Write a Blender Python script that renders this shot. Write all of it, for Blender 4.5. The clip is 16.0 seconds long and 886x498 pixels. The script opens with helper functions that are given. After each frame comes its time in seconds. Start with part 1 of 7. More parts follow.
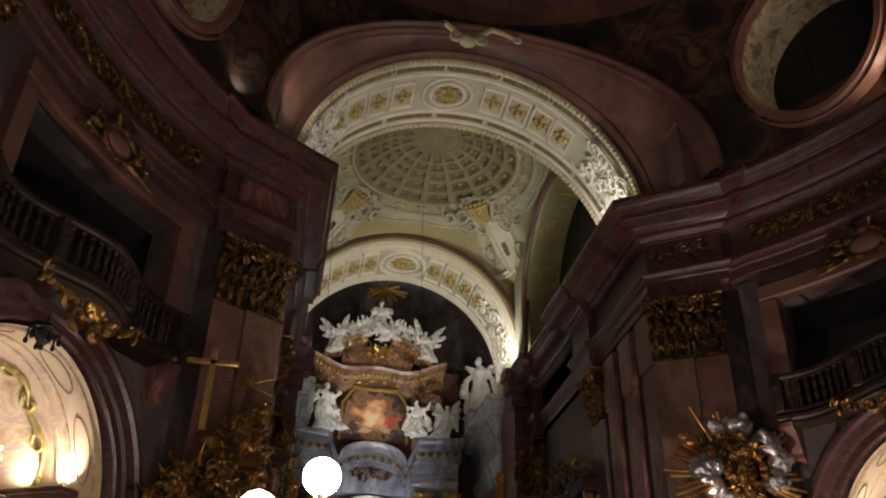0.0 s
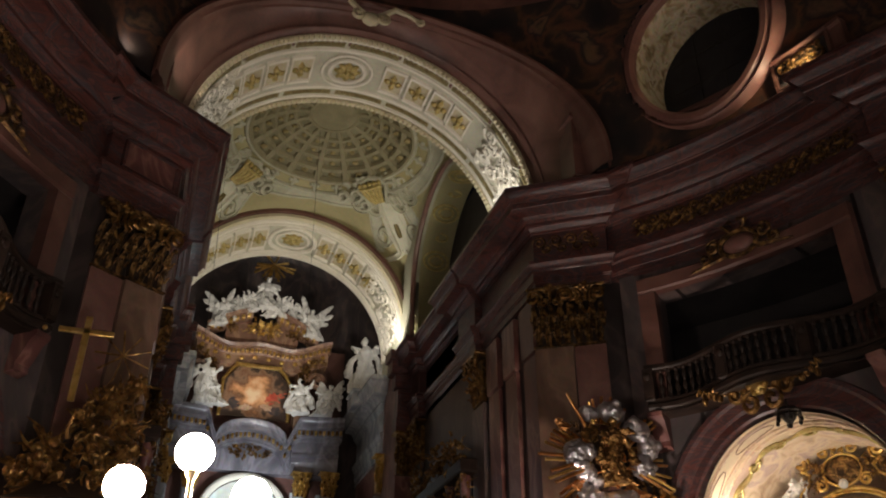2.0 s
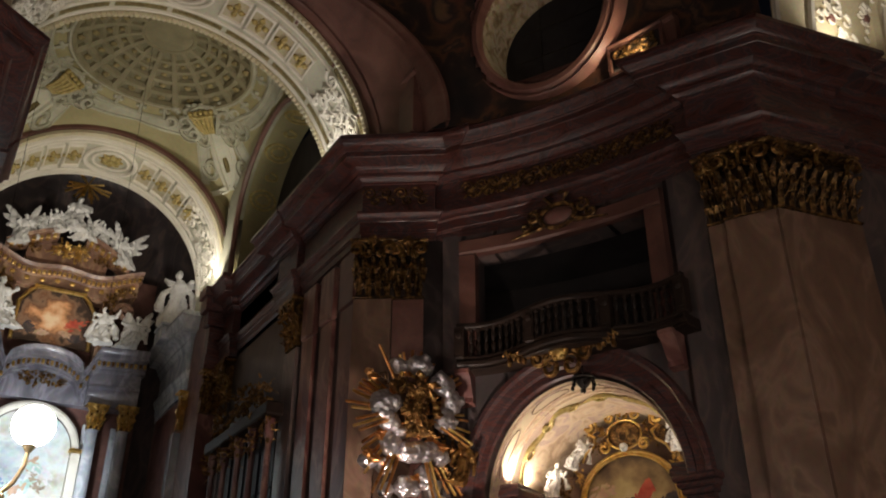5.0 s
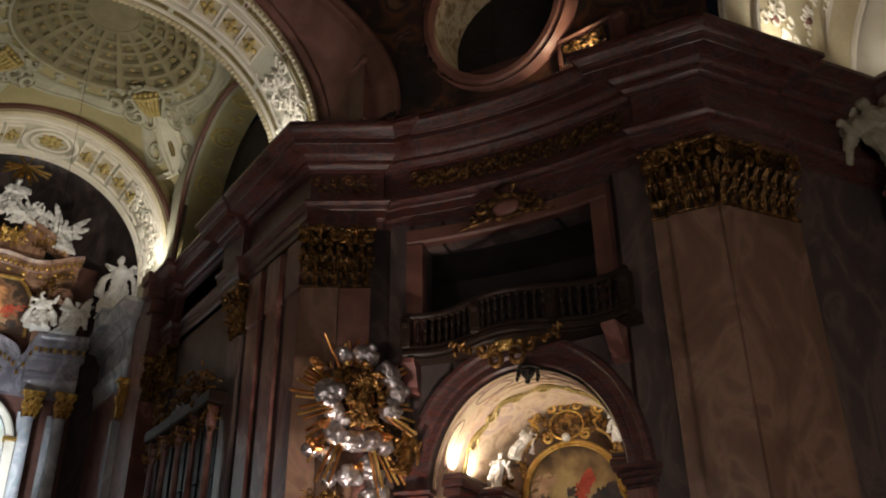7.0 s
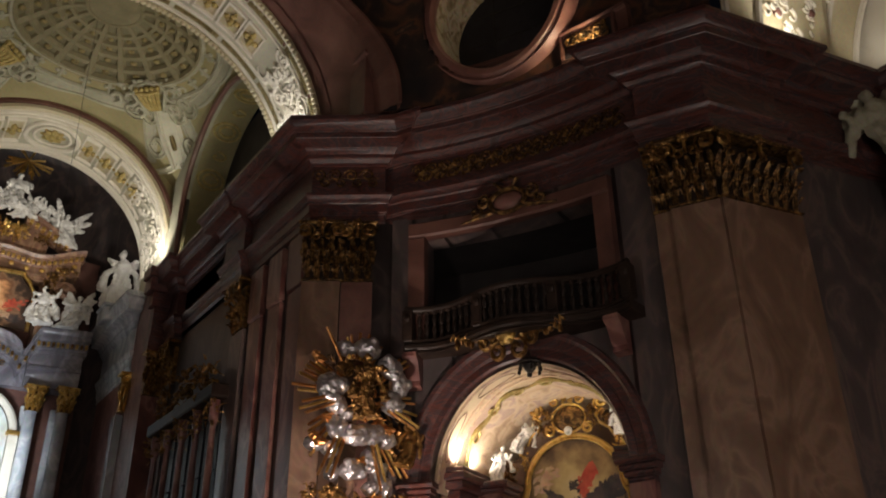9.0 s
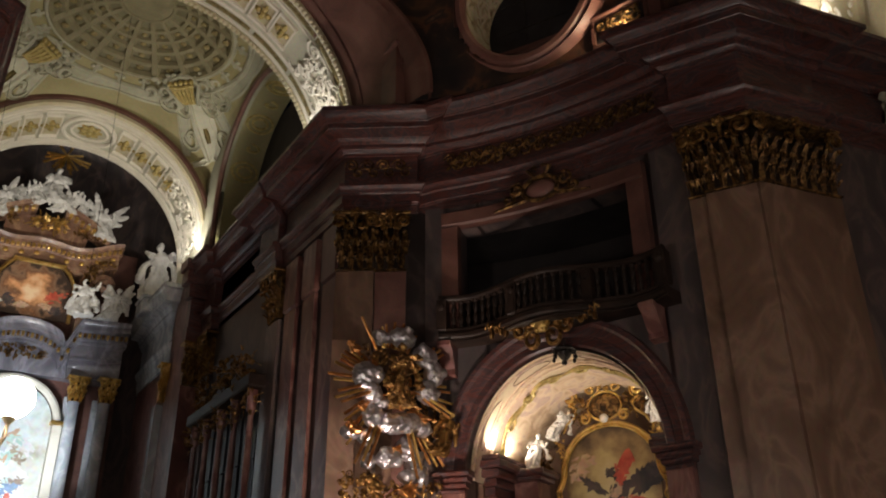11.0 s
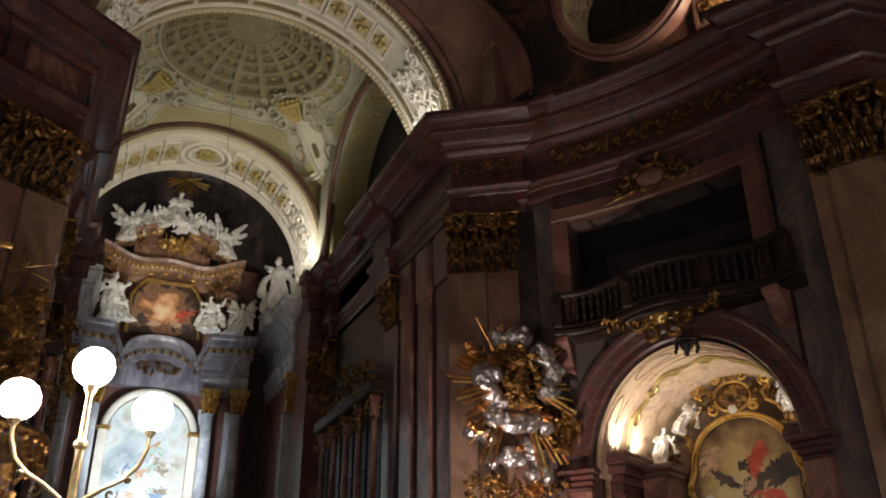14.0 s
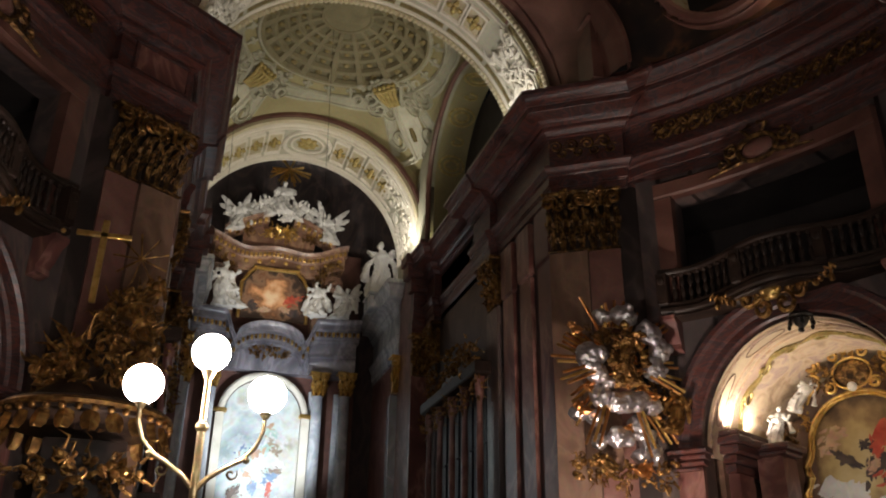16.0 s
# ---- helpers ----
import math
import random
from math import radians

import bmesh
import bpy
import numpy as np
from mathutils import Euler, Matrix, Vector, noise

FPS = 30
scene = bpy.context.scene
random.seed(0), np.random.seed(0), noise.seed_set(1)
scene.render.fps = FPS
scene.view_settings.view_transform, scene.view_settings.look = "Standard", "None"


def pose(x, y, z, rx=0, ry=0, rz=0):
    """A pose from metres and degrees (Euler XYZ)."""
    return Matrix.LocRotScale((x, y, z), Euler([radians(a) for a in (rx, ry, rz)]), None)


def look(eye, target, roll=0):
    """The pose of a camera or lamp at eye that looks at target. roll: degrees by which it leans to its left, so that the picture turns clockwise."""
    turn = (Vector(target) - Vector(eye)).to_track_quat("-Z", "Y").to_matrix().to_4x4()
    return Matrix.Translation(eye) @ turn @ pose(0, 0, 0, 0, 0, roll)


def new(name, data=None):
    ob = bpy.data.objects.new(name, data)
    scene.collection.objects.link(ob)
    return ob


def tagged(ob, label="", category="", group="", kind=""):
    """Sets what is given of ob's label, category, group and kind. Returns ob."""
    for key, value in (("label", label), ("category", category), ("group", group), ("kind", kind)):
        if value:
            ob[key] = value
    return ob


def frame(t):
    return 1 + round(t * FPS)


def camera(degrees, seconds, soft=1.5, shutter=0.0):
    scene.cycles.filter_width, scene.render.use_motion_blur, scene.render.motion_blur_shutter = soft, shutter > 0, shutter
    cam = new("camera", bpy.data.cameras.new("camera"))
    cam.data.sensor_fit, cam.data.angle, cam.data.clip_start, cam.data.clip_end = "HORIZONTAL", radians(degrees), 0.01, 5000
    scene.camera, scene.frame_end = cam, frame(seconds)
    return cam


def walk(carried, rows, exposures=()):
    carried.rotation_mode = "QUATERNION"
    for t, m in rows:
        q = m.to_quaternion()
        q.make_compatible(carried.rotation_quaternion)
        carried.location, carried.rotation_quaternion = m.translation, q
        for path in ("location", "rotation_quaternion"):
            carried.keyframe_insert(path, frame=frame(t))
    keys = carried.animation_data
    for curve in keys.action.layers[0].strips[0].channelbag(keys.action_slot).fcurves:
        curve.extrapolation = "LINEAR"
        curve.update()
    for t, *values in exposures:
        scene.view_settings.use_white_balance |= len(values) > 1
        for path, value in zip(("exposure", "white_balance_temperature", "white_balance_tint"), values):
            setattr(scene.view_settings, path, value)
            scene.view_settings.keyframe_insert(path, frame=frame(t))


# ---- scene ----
cam = camera(54.30, 16.0, soft=2.0)
PATH = [
    (0, pose(-0.090, 0.0, 1.6, 122.067, -1.300, -10.791)),
    (0.5, pose(-0.080, 0.0, 1.6, 122.099, -0.782, -12.839)),
    (1, pose(-0.070, 0.0, 1.6, 121.781, -0.573, -14.904)),
    (1.5, pose(-0.060, 0.0, 1.6, 121.480, -0.290, -17.094)),
    (2, pose(-0.050, 0.0, 1.6, 120.944, -0.186, -18.449)),
    (2.5, pose(-0.035, 0.0, 1.6, 120.030, -0.112, -20.895)),
    (3, pose(-0.020, 0.0, 1.6, 119.841, -0.337, -24.426)),
    (3.5, pose(-0.010, 0.0, 1.6, 119.806, -0.316, -26.736)),
    (4, pose(0.000, 0.0, 1.6, 119.244, -0.011, -28.359)),
    (4.5, pose(0.003, 0.0, 1.6, 118.464, -0.210, -29.618)),
    (5, pose(0.008, 0.0, 1.6, 117.658, -0.036, -31.331)),
    (7.5, pose(0.030, 0.0, 1.6, 116.939, 0.611, -35.093)),
    (8, pose(0.033, 0.0, 1.6, 116.810, 0.578, -35.207)),
    (10.5, pose(0.025, 0.0, 1.6, 116.054, 0.545, -32.928)),
    (11, pose(0.022, 0.0, 1.6, 115.839, 0.355, -32.398)),
    (11.5, pose(0.022, 0.0, 1.6, 115.825, 0.469, -31.869)),
    (12, pose(0.022, 0.0, 1.6, 116.224, 0.345, -30.696)),
    (12.5, pose(0.022, 0.0, 1.6, 116.297, 0.218, -29.609)),
    (13, pose(0.022, 0.0, 1.6, 116.339, 0.345, -27.943)),
    (13.5, pose(0.022, 0.0, 1.6, 116.092, 0.360, -25.936)),
    (14, pose(0.020, 0.0, 1.6, 115.895, 0.472, -24.219)),
    (14.5, pose(0.015, 0.0, 1.6, 115.601, 0.294, -22.771)),
    (15, pose(0.010, 0.0, 1.6, 115.422, -0.164, -21.170)),
    (15.5, pose(0.003, 0.0, 1.6, 115.046, -0.665, -19.508)),
    (16, pose(0.000, 0.0, 1.6, 114.630, -0.788, -17.518)),
]
walk(cam, PATH, exposures=[(0.0, 0.0), (16.0, 0.0)])

# ---- light ----
world = bpy.data.worlds.new("night")
world.use_nodes = True
bg = world.node_tree.nodes["Background"]
bg.inputs[0].default_value = (0.30, 0.34, 0.5, 1)
bg.inputs[1].default_value = 0.004
scene.world = world


def lamp(name, kind, where, target, watts, color, size=0.2, angle=60, blend=0.6):
    data = bpy.data.lights.new(name, kind)
    data.energy, data.color = watts, color
    if kind == "AREA":
        data.size = size
    else:
        data.shadow_soft_size = size
    if kind == "SPOT":
        data.spot_size, data.spot_blend = radians(angle), blend
    ob = new(name, data)
    ob.matrix_world = look(where, target)
    return ob


C = 3.9                       # the church's axis lies along y at this x
WARM = (1.0, 0.78, 0.52)
SOFT = (1.0, 0.9, 0.77)
COOL = (0.86, 0.93, 1.0)
# uplights on the cornices of the two chancel arches
AX_LAMP = 4.04
for m in (1, -1):
    lamp("arch_uplight", "SPOT", (AX_LAMP + m * 4.2, 20.1, 15.12), (AX_LAMP + m * 3.9, 20.0, 20.0), 240 if m > 0 else 70, (1.0, 0.95, 0.88), 0.15, 150, 0.8)
    lamp("arch_uplight", "SPOT", (C + m * 3.3, 29.0, 15.2), (C + m * 3.7, 30.6, 19.0), 380 if m > 0 else 230, (1.0, 0.94, 0.84), 0.15, 140, 0.8)
lamp("vault_uplight", "SPOT", (C + 4.1, 22.6, 15.25), (C - 1.6, 26.6, 19.6), 500, (1.0, 0.93, 0.7), 0.25, 110, 0.8)
lamp("vault_uplight", "SPOT", (C + 4.1, 28.2, 15.25), (C - 2.0, 25.0, 19.6), 180, (1.0, 0.93, 0.7), 0.25, 110, 0.8)
# uplight behind the nave cornice, west side
lamp("nave_uplight", "SPOT", (-0.85, 16.6, 15.25), (0.5, 17.6, 20.0), 150, SOFT, 0.15, 110, 0.9)
lamp("nave_uplight", "SPOT", (-2.15, 15.45, 15.2), (-2.5, 16.1, 16.2), 22, SOFT, 0.06, 120, 0.9)
# added east spot standing in for light grazing from the side arm
lamp("nave_uplight", "SPOT", (12.35, 11.2, 15.3), (12.4, 12.9, 16.6), 150, WARM, 0.2, 120, 0.9)
# unseen spots added at the foot of the two piers to brighten them
lamp("pier_fill_light", "SPOT", (7.6, 13.6, 1.4), (9.2, 17.0, 7.2), 1650, (1.0, 0.79, 0.68), 0.25, 74, 0.9)
lamp("pier_fill_light", "SPOT", (0.5, 13.8, 1.4), (-1.4, 16.4, 6.9), 1050, (1.0, 0.8, 0.7), 0.25, 84, 0.9)
# lights of the high altar
lamp("altar_light", "SPOT", (C - 0.4, 29.8, 8.0), (3.4, 36.0, 13.6), 1100, COOL, 0.3, 50, 0.8)
lamp("altar_light", "SPOT", (C - 0.3, 30.2, 7.0), (3.4, 36.0, 9.0), 2300, COOL, 0.3, 60, 0.7)
lamp("altar_light", "SPOT", (C - 0.5, 27.5, 10.0), (3.4, 36.0, 17.5), 1700, (1.0, 0.92, 0.8), 0.3, 40, 0.7)

# ---- materials ----
def make_mat(name, build, rough=0.5, metal=0.0, bump=0.0, bump_scale=20.0, spec=0.5):
    mat = bpy.data.materials.new(name)
    mat.use_nodes = True
    nt = mat.node_tree
    p = nt.nodes["Principled BSDF"]
    p.inputs["Roughness"].default_value = rough
    p.inputs["Metallic"].default_value = metal
    p.inputs["Specular IOR Level"].default_value = spec
    build(nt, p)
    if bump:
        n = nt.nodes.new("ShaderNodeTexNoise")
        n.inputs["Scale"].default_value = bump_scale
        n.inputs["Detail"].default_value = 5
        b = nt.nodes.new("ShaderNodeBump")
        b.inputs["Strength"].default_value = bump
        b.inputs["Distance"].default_value = 0.03
        co = nt.nodes.new("ShaderNodeTexCoord")
        nt.links.new(co.outputs["Object"], n.inputs["Vector"])
        nt.links.new(n.outputs["Fac"], b.inputs["Height"])
        nt.links.new(b.outputs["Normal"], p.inputs["Normal"])
    return mat


def ramp_of(nt, stops):
    r = nt.nodes.new("ShaderNodeValToRGB")
    e = r.color_ramp.elements
    while len(e) < len(stops):
        e.new(0.5)
    for el, (pos, col) in zip(e, stops):
        el.position, el.color = pos, (*col, 1)
    return r


def mottled(stops, scale=1.0, detail=6.0, distort=0.6, stretch=(1, 1, 1), grain=0.25, grain_scale=14.0):
    """Colour from a large warped noise, broken by a fine one."""
    def build(nt, p):
        co = nt.nodes.new("ShaderNodeTexCoord")
        mp = nt.nodes.new("ShaderNodeMapping")
        mp.inputs["Scale"].default_value = stretch
        n = nt.nodes.new("ShaderNodeTexNoise")
        n.inputs["Scale"].default_value, n.inputs["Detail"].default_value = scale, detail
        n.inputs["Distortion"].default_value = distort
        r = ramp_of(nt, stops)
        g = nt.nodes.new("ShaderNodeTexNoise")
        g.inputs["Scale"].default_value, g.inputs["Detail"].default_value = grain_scale, 4
        mix = nt.nodes.new("ShaderNodeMix")
        mix.data_type, mix.blend_type = "RGBA", "OVERLAY"
        mix.inputs[0].default_value = grain
        nt.links.new(co.outputs["Object"], mp.inputs[0])
        nt.links.new(mp.outputs[0], n.inputs["Vector"])
        nt.links.new(mp.outputs[0], g.inputs["Vector"])
        nt.links.new(n.outputs["Fac"], r.inputs[0])
        nt.links.new(r.outputs[0], mix.inputs[6])
        nt.links.new(g.outputs["Color"], mix.inputs[7])
        nt.links.new(mix.outputs[2], p.inputs["Base Color"])
    return build


def marble(dark, mid, vein, scale=0.8):
    return mottled([(0.25, dark), (0.48, mid), (0.56, vein), (0.62, mid), (0.8, dark)], scale, 8, 1.6, (1, 1, 0.6), 0.2, 9)


RED = make_mat("red_marble", marble((0.08, 0.034, 0.031), (0.16, 0.066, 0.056), (0.28, 0.145, 0.118)), 0.3)
RED_MOULD = make_mat("red_marble_moulding", mottled([(0.3, (0.03, 0.013, 0.012)), (0.42, (0.12, 0.04, 0.031)), (0.5, (0.045, 0.034, 0.038)), (0.56, (0.15, 0.06, 0.048)), (0.62, (0.065, 0.054, 0.06)), (0.72, (0.05, 0.022, 0.019))], 0.9, 10, 2.4, (1, 1, 3.0), 0.3), 0.34, bump=0.25, bump_scale=5)
TAN = make_mat("tan_marble", marble((0.1, 0.056, 0.037), (0.185, 0.11, 0.075), (0.25, 0.156, 0.11)), 0.3)
GREY = make_mat("grey_brown_marble", marble((0.05, 0.042, 0.042), (0.085, 0.068, 0.066), (0.14, 0.1, 0.09)), 0.33)
PINK = make_mat("pink_stucco", mottled([(0.25, (0.12, 0.055, 0.042)), (0.5, (0.2, 0.094, 0.076)), (0.75, (0.28, 0.15, 0.12))], 0.9, 7, 0.9), 0.42, bump=0.2, bump_scale=6)
BROWN = make_mat("brown_stucco", mottled([(0.25, (0.07, 0.033, 0.027)), (0.5, (0.14, 0.063, 0.048)), (0.75, (0.2, 0.1, 0.077))], 0.9, 7, 0.8), 0.42, bump=0.2, bump_scale=6)
WHITE = make_mat("white_stucco", mottled([(0.2, (0.6, 0.55, 0.44)), (0.5, (0.76, 0.71, 0.6)), (0.8, (0.82, 0.78, 0.68))], 1.2, grain=0.15), 0.6, bump=0.25, bump_scale=18)
STONE = make_mat("white_statue_stone", mottled([(0.2, (0.55, 0.53, 0.48)), (0.5, (0.74, 0.72, 0.68)), (0.8, (0.82, 0.81, 0.78))], 2.5, grain=0.2), 0.5, bump=0.4, bump_scale=7)
CREAM = make_mat("cream_plaster", mottled([(0.2, (0.42, 0.36, 0.22)), (0.5, (0.55, 0.48, 0.31)), (0.8, (0.62, 0.56, 0.4))], 0.9), 0.65, bump=0.15)
OLIVE = make_mat("olive_vault_paint", mottled([(0.2, (0.21, 0.18, 0.085)), (0.5, (0.3, 0.26, 0.125)), (0.8, (0.36, 0.315, 0.165))], 0.7), 0.7, bump=0.15)
VAULTGREY = make_mat("grey_green_vault_paint", mottled([(0.2, (0.27, 0.26, 0.18)), (0.5, (0.36, 0.345, 0.25)), (0.8, (0.45, 0.43, 0.32))], 1.4), 0.7, bump=0.2)
# dimmer copy of the vault paint, the cupola's shade put into its tone
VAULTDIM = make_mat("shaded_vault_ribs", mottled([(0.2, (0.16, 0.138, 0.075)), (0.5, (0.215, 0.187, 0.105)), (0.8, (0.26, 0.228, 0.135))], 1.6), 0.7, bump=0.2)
# darker copy of the grey-brown marble, with the chancel walls' shade in it
DARKMARBLE = make_mat("shade_dark_marble", marble((0.016, 0.012, 0.011), (0.034, 0.025, 0.023), (0.06, 0.043, 0.038)), 0.4)
# recess shade of the coffers put into a darker paint
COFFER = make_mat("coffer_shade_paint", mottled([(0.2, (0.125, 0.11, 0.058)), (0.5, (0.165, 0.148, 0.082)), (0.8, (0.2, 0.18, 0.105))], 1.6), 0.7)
OCHRE = make_mat("ochre_gilding", mottled([(0.25, (0.26, 0.19, 0.06)), (0.5, (0.42, 0.32, 0.11)), (0.75, (0.55, 0.44, 0.18))], 7, 4), 0.5, 0.25, bump=0.8, bump_scale=14)
GOLD = make_mat("gilding", mottled([(0.25, (0.42, 0.24, 0.06)), (0.5, (0.72, 0.46, 0.14)), (0.75, (0.85, 0.62, 0.26))], 4, 4), 0.32, 0.9, bump=0.5, bump_scale=16)
DULLGOLD = make_mat("dull_gilding", mottled([(0.3, (0.06, 0.03, 0.012)), (0.5, (0.22, 0.115, 0.035)), (0.7, (0.5, 0.3, 0.1))], 6, 5), 0.36, 0.8, bump=0.9, bump_scale=12)
AGEDGOLD = make_mat("aged_gilding", mottled([(0.35, (0.035, 0.02, 0.01)), (0.5, (0.13, 0.07, 0.025)), (0.66, (0.42, 0.25, 0.09))], 7, 6), 0.4, 0.7, bump=1.0, bump_scale=14)
COPPER = make_mat("reddish_gilding", mottled([(0.25, (0.3, 0.12, 0.04)), (0.5, (0.6, 0.27, 0.09)), (0.75, (0.75, 0.42, 0.17))], 4, 4), 0.3, 0.9, bump=0.5, bump_scale=14)
SILVER = make_mat("silvering", mottled([(0.25, (0.42, 0.4, 0.42)), (0.5, (0.68, 0.66, 0.68)), (0.75, (0.78, 0.74, 0.78))], 3, 4), 0.29, 0.92, bump=0.35, bump_scale=7)
# near-black colour stands in for shade in the tribune rooms and lunettes
DARK = make_mat("shade_coloured_plaster", mottled([(0.3, (0.022, 0.018, 0.018)), (0.7, (0.045, 0.038, 0.036))], 1.0), 0.8)
BALUSTER = make_mat("bronzed_wood_and_gap_shade", mottled([(0.3, (0.012, 0.008, 0.006)), (0.7, (0.035, 0.02, 0.014))], 3), 0.5, spec=0.3)
FLOOR = make_mat("stone_floor", mottled([(0.3, (0.12, 0.1, 0.09)), (0.7, (0.22, 0.19, 0.17))], 0.8), 0.35)
# fresco tones pulled near black to hold the unlit dome's shade
FRESCO = make_mat("shade_dark_fresco", mottled([(0.36, (0.008, 0.006, 0.006)), (0.48, (0.025, 0.014, 0.011)), (0.55, (0.1, 0.04, 0.018)), (0.6, (0.02, 0.014, 0.014)), (0.66, (0.14, 0.075, 0.04)), (0.74, (0.03, 0.02, 0.018))], 0.8, 9, 0.5, grain=0.3, grain_scale=3), 0.7)
BLUEGREY = make_mat("blue_grey_marble", marble((0.3, 0.32, 0.36), (0.5, 0.53, 0.57), (0.66, 0.68, 0.7)), 0.18)
OCHREDIM = make_mat("dull_ochre_painting", mottled([(0.25, (0.12, 0.09, 0.035)), (0.5, (0.22, 0.17, 0.065)), (0.75, (0.34, 0.27, 0.12))], 7, 4), 0.6, bump=0.5, bump_scale=16)
VAULTPALE = make_mat("pale_vault_stucco", mottled([(0.2, (0.4, 0.38, 0.28)), (0.5, (0.52, 0.5, 0.38)), (0.8, (0.6, 0.58, 0.46))], 1.4), 0.65, bump=0.2)
LILAC = make_mat("lilac_grey_marble", marble((0.09, 0.085, 0.1), (0.2, 0.185, 0.21), (0.32, 0.3, 0.33)), 0.28)
ROSE = make_mat("rose_tan_marble", marble((0.12, 0.06, 0.04), (0.24, 0.13, 0.085), (0.38, 0.23, 0.14)), 0.33)
REVEAL = make_mat("stained_painted_reveal", mottled([(0.3, (0.16, 0.1, 0.05)), (0.42, (0.34, 0.26, 0.15)), (0.5, (0.5, 0.42, 0.29)), (0.62, (0.56, 0.5, 0.36)), (0.7, (0.24, 0.16, 0.08))], 2.6, 7, 0.9, grain=0.35, grain_scale=9), 0.65, bump=0.2)
GLASS_DARK = make_mat("dark_window_glass", mottled([(0.3, (0.012, 0.012, 0.016)), (0.7, (0.025, 0.025, 0.03))], 2), 0.45, spec=0.3)
IRON = make_mat("dark_iron", mottled([(0.3, (0.02, 0.018, 0.016)), (0.7, (0.05, 0.045, 0.04))], 6), 0.4, 0.7)
BRASS = make_mat("brass_lamp_metal", mottled([(0.3, (0.35, 0.26, 0.14)), (0.7, (0.6, 0.48, 0.28))], 5), 0.3, 0.9)
VAULTPAINT = make_mat("painted_chapel_vault", mottled([(0.22, (0.45, 0.3, 0.2)), (0.38, (0.62, 0.46, 0.3)), (0.5, (0.68, 0.56, 0.38)), (0.6, (0.6, 0.42, 0.33)), (0.75, (0.7, 0.6, 0.45))], 0.55, 5, 1.4, (1, 1, 1), 0.12), 0.6)


def crumpled(ob, voxel, depth, size):
    """Fuses a modelled body and works folds into its skin."""
    fuse = ob.modifiers.new("fuse", "REMESH")
    fuse.mode, fuse.voxel_size, fuse.use_smooth_shade = "VOXEL", voxel, True
    tex = bpy.data.textures.new("folds", "CLOUDS")
    tex.noise_scale, tex.noise_depth = size, 2
    fold = ob.modifiers.new("folds", "DISPLACE")
    fold.texture, fold.strength, fold.mid_level, fold.texture_coords = tex, depth, 0.5, "LOCAL"
    return ob


def glow_mat(name, color, strength):
    mat = bpy.data.materials.new(name)
    mat.use_nodes = True
    p = mat.node_tree.nodes["Principled BSDF"]
    p.inputs["Base Color"].default_value = (0.9, 0.9, 0.88, 1)
    p.inputs["Emission Color"].default_value = (*color, 1)
    p.inputs["Emission Strength"].default_value = strength
    return mat


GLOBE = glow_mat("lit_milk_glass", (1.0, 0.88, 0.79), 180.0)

# ---- mesh tools: each shape is a pair (verts, faces) ----
def shape_of(*shapes):
    verts, faces = [], []
    for v, f in shapes:
        n = len(verts)
        verts += v
        faces += [tuple(i + n for i in q) for q in f]
    return verts, faces


def moved(s, fn):
    return [tuple(fn(*v)) for v in s[0]], s[1]


def at(s, x=0, y=0, z=0, m=None):
    m = (Matrix.Translation((x, y, z)) @ m) if m else Matrix.Translation((x, y, z))
    return [tuple(m @ Vector(v)) for v in s[0]], s[1]


def grid_faces(nu, nv, wrap_u=False, wrap_v=False):
    out = []
    for i in range(nu if wrap_u else nu - 1):
        for j in range(nv if wrap_v else nv - 1):
            a, b = i * nv + j, ((i + 1) % nu) * nv + j
            c2, d2 = ((i + 1) % nu) * nv + (j + 1) % nv, i * nv + (j + 1) % nv
            out.append((a, b, c2, d2))
    return out


def surface(fn, nu, nv, wrap_u=False):
    """fn(u, v) over the unit square."""
    du = nu if wrap_u else nu - 1
    return [tuple(fn(i / du, j / (nv - 1))) for i in range(nu) for j in range(nv)], grid_faces(nu, nv, wrap_u)


def box(x0, x1, y0, y1, z0, z1, bevel=0.0):
    b = min(bevel, (x1 - x0) / 3, (y1 - y0) / 3, (z1 - z0) / 3)
    if b <= 0:
        v = [(x, y, z) for x in (x0, x1) for y in (y0, y1) for z in (z0, z1)]
        return v, [(0, 1, 3, 2), (4, 6, 7, 5), (0, 4, 5, 1), (2, 3, 7, 6), (0, 2, 6, 4), (1, 5, 7, 3)]
    rings = []
    for z, i in ((z0, b), (z0 + b, 0), (z1 - b, 0), (z1, b)):
        rings.append([(x0 + i, y0 + i, z), (x1 - i, y0 + i, z), (x1 - i, y1 - i, z), (x0 + i, y1 - i, z)])
    v = [p for r in rings for p in r]
    f = [(3, 2, 1, 0), (12, 13, 14, 15)]
    for k in range(3):
        for j in range(4):
            f.append((k * 4 + j, k * 4 + (j + 1) % 4, k * 4 + 4 + (j + 1) % 4, k * 4 + 4 + j))
    return v, f


def lathe(profile, n=12, squash=1.0):
    v = [(r * math.cos(2 * math.pi * i / n), squash * r * math.sin(2 * math.pi * i / n), z) for i in range(n) for r, z in profile]
    k = len(profile)
    f = grid_faces(n, k, True)
    f.append(tuple(i * k for i in reversed(range(n))))
    f.append(tuple(i * k + k - 1 for i in range(n)))
    return v, f


